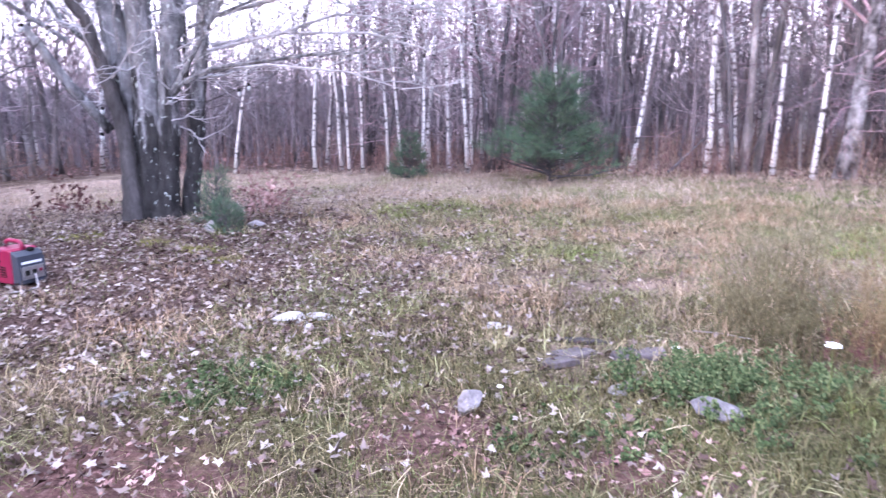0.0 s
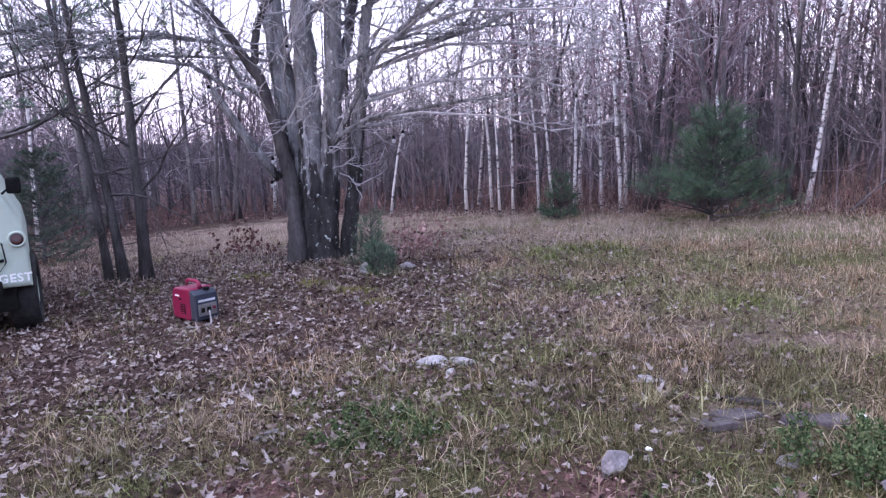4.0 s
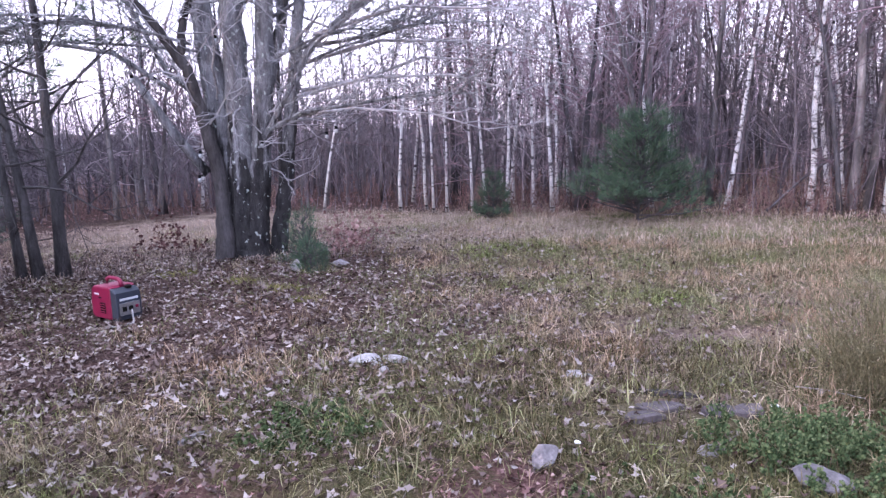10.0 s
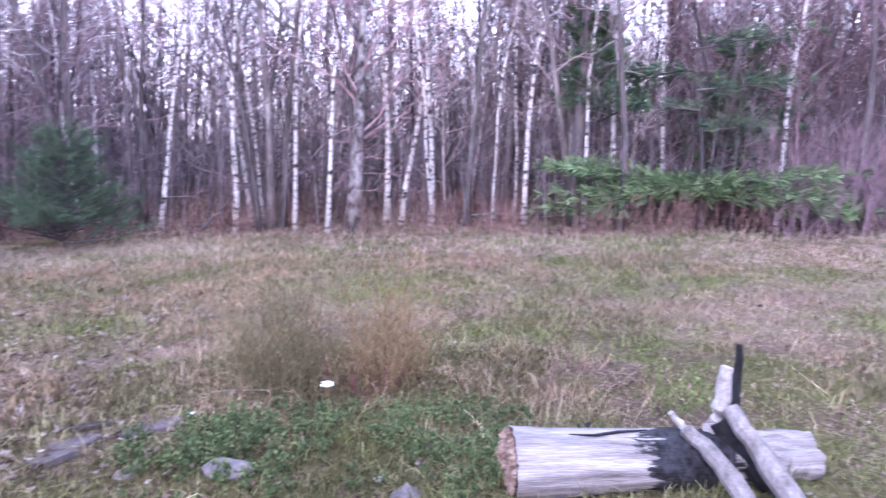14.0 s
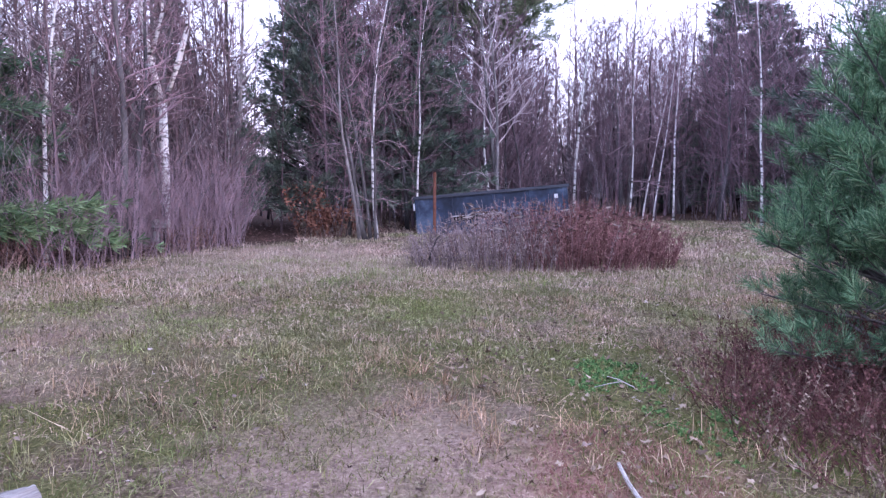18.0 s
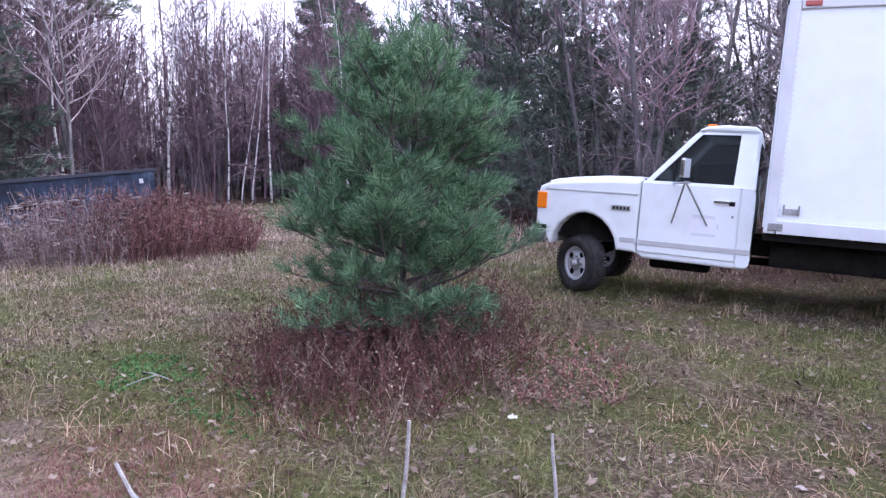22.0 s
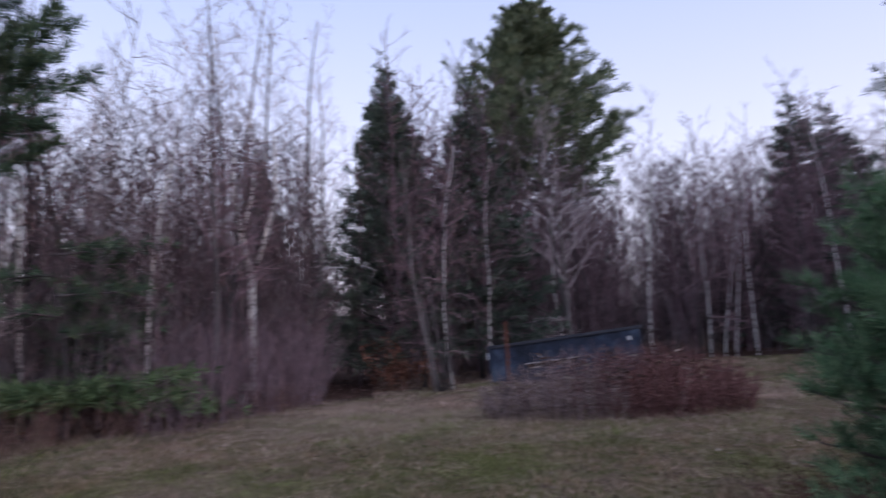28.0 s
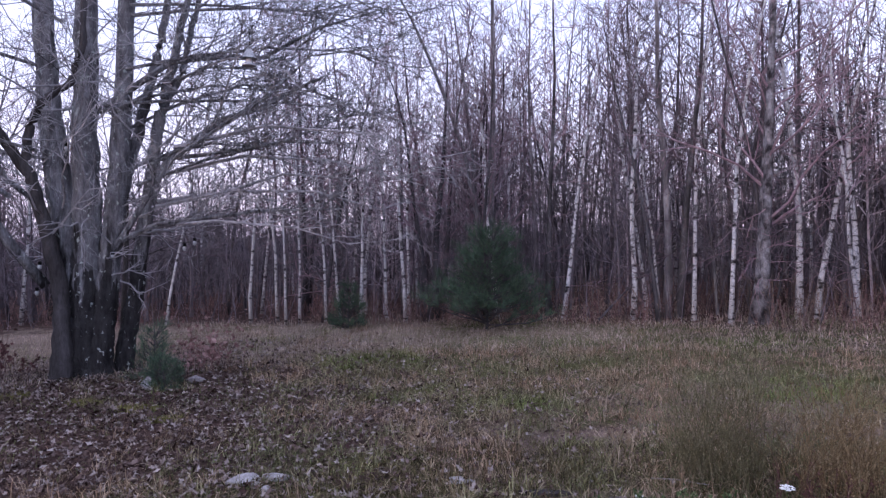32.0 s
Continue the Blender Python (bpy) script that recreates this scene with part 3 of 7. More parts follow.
    for pts in sweeps + list((((0.75, 0.0, 3.2, 0.042), (1.6, -0.2, 3.3, 0.034), (2.7, -0.4, 3.5, 0.026), (4.0, -0.5, 4.1, 0.010)),
                ((0.9, -0.1, 2.5, 0.034), (2.0, -0.5, 2.75, 0.026), (3.2, -0.9, 2.75, 0.016), (4.3, -1.2, 2.45, 0.006)),
                ((1.0, 0.0, 3.0, 0.034), (2.2, -0.3, 3.3, 0.028), (3.5, -0.6, 3.25, 0.018), (4.9, -0.8, 2.9, 0.006)),
                ((0.8, -0.2, 2.2, 0.030), (1.8, -0.7, 2.3, 0.022), (2.9, -1.1, 2.2, 0.014), (3.7, -1.3, 1.95, 0.005)),
                ((1.2, -0.2, 3.4, 0.032), (2.5, -0.8, 3.7, 0.024), (3.9, -1.2, 3.6, 0.014), (5.1, -1.4, 3.2, 0.005)),
                ((0.35, -0.1, 1.95, 0.046), (1.0, -0.4, 2.25, 0.038), (2.4, -0.7, 2.45, 0.024), (3.6, -0.9, 2.5, 0.009)),
                ((-1.35, -0.4, 3.45, 0.040), (-2.2, -0.5, 3.55, 0.032), (-3.0, -0.5, 3.45, 0.02), (-3.8, -0.6, 3.3, 0.008)),
                ((0.15, 0, 3.9, 0.052), (1.14, -0.2, 4.65, 0.045), (1.77, -0.35, 4.76, 0.040), (2.47, -0.45, 4.78, 0.034), (3.3, -0.5, 5.3, 0.024), (4.3, -0.5, 5.7, 0.009)),
                ((0.3, -0.1, 1.75, 0.0432), (1.2, -0.5, 3.2, 0.0360), (2.5, -0.9, 4.1, 0.0252), (3.1, -1.1, 4.7, 0.0144), (4.2, -1.2, 4.9, 0.0058)),
                ((0.95, 0.1, 2.6, 0.0360), (1.9, -0.1, 2.75, 0.0302), (2.8, -0.3, 3.05, 0.0216), (3.9, -0.4, 3.0, 0.0086)),
                ((-0.9, -0.3, 2.6, 0.0432), (-1.6, -0.5, 3.1, 0.0360), (-2.8, -0.6, 3.3, 0.0252), (-3.8, -0.7, 3.7, 0.0072)),
                ((-0.5, 0.1, 2.4, 0.0432), (-1.1, 0.2, 2.9, 0.0360), (-1.6, 0.3, 3.9, 0.0288), (-2.6, 0.4, 4.6, 0.0086)))):
        g = Geo()
        ps, rs = [Vector(p[:3]) for p in pts], [p[3] for p in pts]
        g.tube(ps, rs, 6)
        pale = pts[-1][2] < 3.3 and pts[0][0] > 0.7
        for i in range(8 if pale else 12):
            q, ax = along(ps, 0.15 + 0.83 * (i + rng.random()) / (8 if pale else 12))
            d = (ax * 0.8 + Vector((rng.uniform(-0.4, 0.4), rng.uniform(-0.9, 0.9), rng.uniform(-0.25, 0.55)))).normalized()
            limb(g, rng, q, d, rng.uniform(0.5, 1.2) if pale else rng.uniform(0.7, 1.7), 0.009 if pale else 0.011, 2, 0.0034, 0.05, 4 if pale else 6)
        part("limb", g, M_MAPLE_TWIG if pale else M_MAPLE, t)
    return t


build_maple()


# ---- forest of bare trees ----
KINDS = []
for i in range(12):
    birch = i in (1, 4, 8)
    KINDS.append(bare_tree("birch_tree" if birch else "bare_tree", on_ground(*polar(100 + 4.2 * i, edge_at(100 + 4.2 * i) + 1 + i * 37 % 9), -0.03),
        "slender white birch with dark bark marks, bare of leaves" if birch else "slender grey forest tree, bare of leaves", 40 + i,
        tall=8.2 + (i * 37 % 10) * 0.33, r=(0.052 + 0.015 * (i % 4)) * (0.95 if birch else 1.0), mat=M_BIRCH if birch else (M_BARKDARK if i % 3 == 0 else M_BARK), twigs=M_TWIG_PURPLE if i % 3 == 0 else (M_TWIG if i % 2 else M_TWIG_RED),
        count=21 + i % 6, low=(0.34, 0.24, 0.40)[i % 3], reach=1.5, group="forest trees", kids=4, rise=1.0, stems=1 + (i % 4 == 3)))
BIRCHES = [k for k in KINDS if k.name.startswith("birch")]
GREYS = [k for k in KINDS if not k.name.startswith("birch")]


def before_hemlock(az, d):
    """The stretch that lies open in front of the big hemlock behind the truck."""
    return 126.5 < az < 136.5 and d < 25


rng = random.Random(7)
placed = []
for i in range(285):
    az = rng.uniform(-58, 166)
    d = edge_at(az) + 0.4 + 13 * rng.random() ** 1.3
    x, y = polar(az, d)
    if any((x - a) ** 2 + (y - b) ** 2 < 0.35 for a, b in placed) or (77 < az < 83 and d < 24) or (az < -10 and i % 2):
        continue
    placed.append((x, y))
    kind = rng.choice([KINDS[0], KINDS[3], KINDS[6], KINDS[9]]) if 84 < az < 128 and rng.random() < 0.88 else rng.choice(BIRCHES) if rng.random() < (0.45 if -15 < az < 62 else 0.25) and az < 125 else rng.choice(GREYS)
    turn, stretch = rng.uniform(0, 360), rng.uniform(0.86, 1.14)
    if before_hemlock(az, d) or (137 < az < 154 and i % 5 < 3):
        continue
    k = copy_thing(kind, on_ground(x, y, -0.03, turn))
    k.scale = (1, 1, stretch * (0.74 if 96 < az < 127 else 0.86 if az < 7 else 1.0))

# single birches along the edge of the meadow: (x, y, height, radius, lean x, lean y)
for i, (x, y, tall, r, lx, ly) in enumerate((
        (4.05, 14.4, 8.5, 0.085, 0.17, 0.05), (2.75, 15.2, 9.5, 0.075, -0.03, 0.0), (8.25, 12.3, 10.5, 0.115, -0.05, 0.03), (8.55, 12.2, 10.0, 0.10, 0.0, 0.02),
        (8.95, 11.6, 9.5, 0.10, -0.02, 0.0), (6.2, 14.8, 9.0, 0.09, -0.12, 0.03), (6.35, 14.4, 8.0, 0.06, -0.10, 0.0), (11.3, 11.5, 8.5, 0.06, 0.02, 0.0),
        (-5.2, 16.9, 8.0, 0.06, 0.03, 0.0), (-3.1, 16.6, 8.5, 0.07, -0.04, 0.0), (-2.5, 16.9, 9.0, 0.07, -0.02, 0.02), (-1.9, 16.3, 8.0, 0.055, -0.03, 0.0), (-2.2, 16.1, 8.0, 0.05, 0.02, 0.0),
        (-0.9, 16.2, 8.5, 0.06, 0.01, 0.0), (-1.25, 16.0, 8.0, 0.055, -0.05, 0.0), (0.2, 16.5, 8.5, 0.06, 0.0, 0.0), (12.2, 10.4, 8.0, 0.07, 0.0, 0.0), (10.2, 11.0, 8.5, 0.06, 0.05, 0.0),
        (16.0, 7.6, 6.5, 0.05, -0.02, 0.0), (19.1, 0.5, 7.5, 0.085, 0.0, 0.02), (20.6, -0.6, 7.0, 0.06, 0.0, 0.0), (24.2, -3.2, 7.5, 0.09, 0.0, 0.0),
        (24.4, -8.2, 6.5, 0.06, 0.0, 0.02), (24.2, -8.6, 6.0, 0.05, 0.0, 0.0), (24.1, -8.95, 7.0, 0.05, 0.02, 0.0), (23.9, -9.6, 7.5, 0.07, 0.0, 0.03), (20.9, -11.2, 8.5, 0.075, 0.0, 0.0))):
    bare_tree("birch_tree", on_ground(x, y, -0.05), "white birch leaning over the meadow's edge" if i == 0 else "white birch with peeling bark at the edge of the meadow", 300 + i,
        tall=tall, r=r * 0.66, lean=(lx, ly), low=0.36, count=20, reach=1.3, mat=M_BIRCH, twigs=M_TWIG_RED, group="edge birches", kids=4, rise=1.0, stems=2 if i == 4 else 1)

# the clump of leaning stems beside the container
for i, (dx, dy, lx, ly) in enumerate(((0, 0, 0.02, 0.30), (0.05, 0.15, 0.0, 0.20), (0.1, -0.1, -0.02, 0.10), (-0.1, -0.25, 0.02, 0.02))):
    bare_tree("bare_tree", on_ground(18.4 + dx, 0.75 + dy, -0.05), "grey leaning tree in a clump beside the blue container", 350 + i, tall=7.5 - 0.4 * i, r=0.07 - 0.01 * i, lean=(lx, ly), low=0.4, count=10, reach=1.1, mat=M_BARK, twigs=M_TWIG_RED, group="clump beside the container", kids=4)


# the pale birch that forks
def build_fork_birch():
    rng = random.Random(21)
    t = thing("birch_tree", on_ground(15.9, 5.05, -0.05), "pale birch whose trunk forks into two limbs, bare", "tree", "edge birches")
    crown = Geo()
    for line in (((0, 0, 0, 0.10), (0, 0, 1.8, 0.085), (0, 0.05, 3.3, 0.08)), ((0, 0.05, 3.2, 0.07), (0, 0.35, 4.4, 0.06), (0, 0.55, 5.6, 0.042), (0.1, 0.5, 7.4, 0.015)), ((0, 0.05, 3.2, 0.07), (0, -0.3, 4.2, 0.057), (0, -0.55, 5.2, 0.04), (0, -0.5, 6.8, 0.02)), ((0, 0.3, 4.3, 0.05), (0.1, 0.1, 5.2, 0.035), (0.1, 0.0, 6.4, 0.012))):
        g = Geo()
        ps = [Vector(p[:3]) for p in line]
        g.tube(ps, [p[3] * 1.15 for p in line], 8)
        part("trunk" if line[0][2] == 0 else "limb", g, M_BIRCH, t, smooth=True)
        if line[0][2] > 0:
            for i in range(10):
                q, ax = along(ps, 0.25 + 0.07 * i)
                limb(crown, rng, q, Vector((rng.uniform(-1, 1), rng.uniform(-1, 1), 0.5)), rng.uniform(0.6, 1.3), 0.02, 2, 0.005, 0.1, 4)
    part("crown", crown, M_TWIG_RED, t)


build_fork_birch()

# tall many-stemmed trees behind the truck
for i, (x, y, tall, r, st) in enumerate(((10.4, -14.4, 12.5, 0.10, 3), (12.4, -16.2, 12.0, 0.10, 2), (8.2, -15.2, 12.5, 0.09, 3), (13.6, -14.2, 11.5, 0.08, 2), (6.2, -16.4, 12.0, 0.09, 3), (15.2, -16.6, 12.0, 0.08, 1))):
    bare_tree("bare_tree", on_ground(x, y, -0.05), "tall many-stemmed bare tree behind the truck", 420 + i, tall=tall, r=r, low=0.16, count=26, reach=2.3, mat=M_BARK, twigs=M_TWIG, group="trees behind the truck", kids=5, rise=0.9, stems=st)

# dark spreading tree behind the broad young pine, and a stout grey one among the birches
for x, y, tall, r, st, low in ((2.35, 15.6, 8.5, 0.085, 5, 0.22), (7.25, 11.9, 10.5, 0.12, 2, 0.2), (12.9, 12.3, 9.5, 0.11, 2, 0.3)):
    bare_tree("bare_tree", on_ground(x, y, -0.05), "dark many-stemmed bare tree at the wood's edge", int(x * 100), tall=tall, r=r, low=low, count=15, reach=2.4, mat=M_BARKDARK if st > 2 else M_SCALY, twigs=M_TWIG_RED, group="forest trees", kids=4, rise=1.1, stems=st, wander=0.04)

bare_tree("bare_tree", on_ground(22.5, -3.3, -0.05), "pale pinkish bare tree before the tall white pine", 433, tall=10.5, r=0.09, low=0.3, count=22, reach=1.9, mat=M_BARK, twigs=M_TWIG, group="forest trees", kids=4, rise=1.1, stems=2)

# three dark stems and a slim tree beside the maple
for i, (x, y, tall, r, lx, ly, low) in enumerate(((-6.98, 8.54, 8.5, 0.07, -0.085, 0.0, 0.24), (-6.78, 8.62, 8.0, 0.085, -0.06, 0.02, 0.22), (-6.57, 8.82, 8.5, 0.10, -0.02, 0.0, 0.2), (-4.7, 12.6, 9.0, 0.065, 0.04, 0.0, 0.25))):
    bare_tree("dark_tree", on_ground(x, y, -0.06), "dark slim bare tree beside the maple", 380 + i, tall=tall * 0.82, r=r, lean=(lx, ly), low=low, count=16, reach=2.0, mat=M_MAPLE_DARK, twigs=M_MAPLE_DARK, group="dark stems beside the maple", kids=4, rise=0.5, wander=0.028)


# ---- joined far woods ----
def far_woods(name, seed, count, near, far, tall, az0, az1, mat, label, r0=0.06, spread=1.0):
    rng = random.Random(seed)
    g = Geo()
    for i in range(count):
        az = rng.uniform(az0, az1)
        if (77.5 < az < 82.5 and rng.random() < 0.8) or rng.random() < (0.3 if az < -15 else 0.1 if az < 2 else 0.0):
            continue
        d = edge_at(az) + near + (far - near) * rng.random() ** 0.8
        x, y = polar(az, d)
        h = tall * rng.uniform(0.62, 0.90) if 95 < az < 128 else tall * rng.uniform(0.6, 1.15) * (0.68 if az < 7 else 0.85 if az > 137 else 1.0)
        wood = Geo() if before_hemlock(az, d) or (az > 137 and i % 2) else g
        base = Vector((x, y, height(x, y) - 0.1))
        pts, radii = grow(rng, base, (rng.gauss(0, 0.05), rng.gauss(0, 0.05), 1), h, r0 * rng.uniform(0.5, 1.3), 0.01, 5, 0.03)
        wood.tube(pts, radii, 4, cap=False)
        n = int(h * 4.6)
        for k in range(n):
            f = 0.12 + 0.86 * (k + rng.random()) / n
            q, ax = along(pts, f)
            w = rng.uniform(0, 6.28)
            ln = spread * rng.uniform(0.5, 1.3) * (1.2 - 0.7 * f)
            dd = Vector((math.cos(w), math.sin(w), rng.uniform(0.2, 1.3))).normalized()
            e = q + dd * ln * 0.55
            e2 = e + (dd + Vector((0, 0, 0.35))).normalized() * ln * 0.5
            wood.tube((q, e, e2), (0.013, 0.009, 0.005), 3, cap=False)
            for j in range(4):
                s = q.lerp(e2, rng.uniform(0.35, 1.0))
                tip = s + (dd + Vector((rng.gauss(0, 0.6), rng.gauss(0, 0.6), rng.uniform(0, 0.8)))).normalized() * ln * rng.uniform(0.25, 0.5)
                wood.tube((s, tip), (0.0065, 0.004), 3, cap=False)
    ob = part(name, g, mat)
    return tagged(ob, label, "woods", kind="stuff")


far_woods("woods_haze", 61, 290, 1.0, 13, 8.8, -58, 166, M_TWIG, "dense grey bare woods behind the meadow", 0.045, 1.5)
far_woods("woods_purple", 62, 400, 0.5, 12, 9.9, 84, 132, M_TWIG_PURPLE, "dense purplish bare saplings behind the meadow", 0.035, 1.4)
far_woods("woods_thicket", 64, 130, 0.5, 10, 7.0, 56, 84, M_TWIG_RED, "purplish bare saplings beside the track", 0.035, 1.4)
far_woods("woods_mid", 65, 80, 2, 12, 8.4, -4, 68, M_TWIG, "dense bare young woods behind the birches", 0.04, 1.4)
far_woods("woods_pale", 66, 120, 1.2, 9, 7.0, -46, 56, M_BARK, "slim pale grey saplings along the woods' edge", 0.034, 0.9)
far_woods("woods_left", 68, 110, 1.0, 14, 6.0, -62, -14, M_TWIG, "grey bare woods beyond the maple", 0.045, 1.6)
far_woods("woods_back", 63, 360, 6, 26, 6.8, -62, 168, M_GREYSTEM, "far dark bare woods", 0.05, 1.7)


def woods_fill(name, seed, count, near, far, mat, label):
    """Thin dark stems in many ranks, cheap, that close the view between the nearer trees."""
    rng = random.Random(seed)
    g = Geo()
    for i in range(count):
        az = rng.uniform(-64, 170)
        if 77.5 < az < 82.5 and rng.random() < 0.6:
            continue
        d = edge_at(az) + near + (far - near) * rng.random() ** 0.85
        x, y = polar(az, d)
        h = rng.uniform(2.6, 7.4) * (0.72 if az < 7 or az > 126 else 1.0)
        pts, radii = grow(rng, (x, y, height(x, y) - 0.1), (rng.gauss(0, 0.07), rng.gauss(0, 0.07), 1), h, rng.uniform(0.025, 0.07), 0.008, 3, 0.035)
        g.tube(pts, radii, 3, cap=False)
        for k in range(9):
            q, ax = along(pts, rng.uniform(0.12, 0.98))
            w = rng.uniform(0, 6.28)
            e = q + Vector((math.cos(w), math.sin(w), rng.uniform(0.0, 1.4))).normalized() * rng.uniform(0.5, 1.5)
            g.tube((q, e), (0.011, 0.005), 3, cap=False)
    return tagged(part(name, g, mat), label, "woods", kind="stuff")


# stem colour about halved, to paint in the shade deep in the woods
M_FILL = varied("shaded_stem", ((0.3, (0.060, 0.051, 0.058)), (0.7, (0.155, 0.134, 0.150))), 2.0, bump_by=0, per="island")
woods_fill("woods_depth", 67, 2300, 3.0, 26, M_FILL, "deep ranks of thin stems, coloured dark for the shade inside the woods")


# ---- distance ----
def build_backdrop():
    rng = random.Random(5)
    # added closing ring; its near-black brown paints the shade between the trunks
    m = varied("shade_brown_backdrop", ((0.3, (0.026, 0.021, 0.021)), (0.7, (0.075, 0.060, 0.060))), 1.6, bump_by=0)
    g = Geo()
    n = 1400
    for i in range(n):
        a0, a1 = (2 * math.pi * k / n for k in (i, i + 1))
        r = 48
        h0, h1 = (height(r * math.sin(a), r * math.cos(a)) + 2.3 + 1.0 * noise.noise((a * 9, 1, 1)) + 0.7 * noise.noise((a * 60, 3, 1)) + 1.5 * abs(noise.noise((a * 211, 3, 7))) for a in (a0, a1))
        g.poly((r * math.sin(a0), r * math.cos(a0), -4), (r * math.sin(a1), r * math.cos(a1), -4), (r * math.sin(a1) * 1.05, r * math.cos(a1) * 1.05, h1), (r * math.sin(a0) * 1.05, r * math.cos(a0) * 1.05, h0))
    tagged(part("backdrop", g, m), "plain backdrop ring in brown darkened for the shade behind the woods", "woods", kind="structure")


build_backdrop()


# ---- conifers ----
def tuft(g, rng, p, d, count, length, width):
    """A brush of needles that spread forwards from p along d."""
    base = len(g.v)
    g.v.append(Vector(p))
    d = Vector(d).normalized()
    a = d.orthogonal().normalized()
    b = d.cross(a)
    for k in range(count):
        w = rng.uniform(0, 6.28)
        s = rng.uniform(0.25, 0.95)
        v = (d + (a * math.cos(w) + b * math.sin(w)) * s).normalized()
        side = v.cross(Vector((rng.uniform(-1, 1), rng.uniform(-1, 1), rng.uniform(-1, 1)))).normalized() * width
        tip = Vector(p) + v * length * rng.uniform(0.7, 1.15)
        i = len(g.v)
        g.v.extend((tip - side, tip + side))
        g.f.append((base, i, i + 1))


def pine_tree(name, m, label, seed, tall, wide, whorls, arms, tufts, needles, length, width, mat, bark, group="", droop=0.25, low=0.12, profile=None, sub=3):
    rng = random.Random(seed)
    t = thing(name, m, label, "tree", group)
    g = Geo()
    pts, radii = trunk_line(rng, tall * 0.97, tall * 0.013 + 0.012, segs=8, wander=0.02)
    g.tube(pts, radii, 7)
    part("trunk", g, bark, t, smooth=True)
    wood, crown = Geo(), Geo()
    for i in range(whorls):
        f = low + (0.97 - low) * (i + 0.3 * rng.random()) / whorls
        near_top = 0.65 + 0.35 * min(1.0, (1 - f) * 3.0)
        reach0 = wide * (profile(f) if profile else (1 - f) ** 0.7 + 0.08)
        for k in range(arms):
            w = 6.28 * k / arms + i * 0.9 + rng.uniform(-0.35, 0.35)
            reach = reach0 * rng.uniform(0.72, 1.12)
            q, ax = along(pts, min(0.985, max(low * 0.9, f + rng.uniform(-0.5, 0.5) * (0.97 - low) / whorls if whorls > 13 else f)))
            d = Vector((math.cos(w), math.sin(w), 0.55 - droop * 2 * (1 - f)))
            bp, br = grow(rng, q, d, reach, 0.008 + 0.010 * reach, 0.004, 4, 0.09, 0.10 - droop * 0.3)
            wood.tube(bp, br, 4, cap=False)
            lines = [bp]
            for s in range(sub if whorls < 20 or reach > 0.5 else 0):
                q2, ax2 = along(bp, 0.35 + 0.55 * s / max(1, sub - 1) if sub > 1 else 0.6)
                side = Vector((-ax2.y, ax2.x, 0.15)).normalized() * (1 if s % 2 else -1)
                sp, sr = grow(rng, q2, ax2 + side * rng.uniform(0.6, 1.1), reach * rng.uniform(0.25, 0.42), 0.006, 0.003, 3, 0.1, 0.06)
                wood.tube(sp, sr, 3, cap=False)
                lines.append(sp)
            for j, line in enumerate(lines):
                n = tufts if j == 0 else max(2, tufts // 2)
                if whorls > 20:
                    n = max(1, round(n * min(1.0, reach / (0.45 * wide))))
                for c in range(n):
                    u = 0.28 + 0.72 * (c + 0.5 * rng.random()) / n if j == 0 else 0.2 + 0.8 * (c + 0.6) / n
                    q3, ax3 = along(line, min(u, 1.0))
                    tuft(crown, rng, q3, ax3 + Vector((rng.gauss(0, 0.4), rng.gauss(0, 0.4), rng.uniform(0.0, 0.7))), needles, length * near_top, width)
                tuft(crown, rng, line[-1], line[-1] - line[-2], needles + 6, length * 1.1 * near_top, width)
    tuft(crown, rng, pts[-1], (0, 0, 1), needles + 8, length, width)
    part("limb_wood", wood, bark, t)["kind"] = "stuff"
    part("crown", crown, mat, t)
    return t




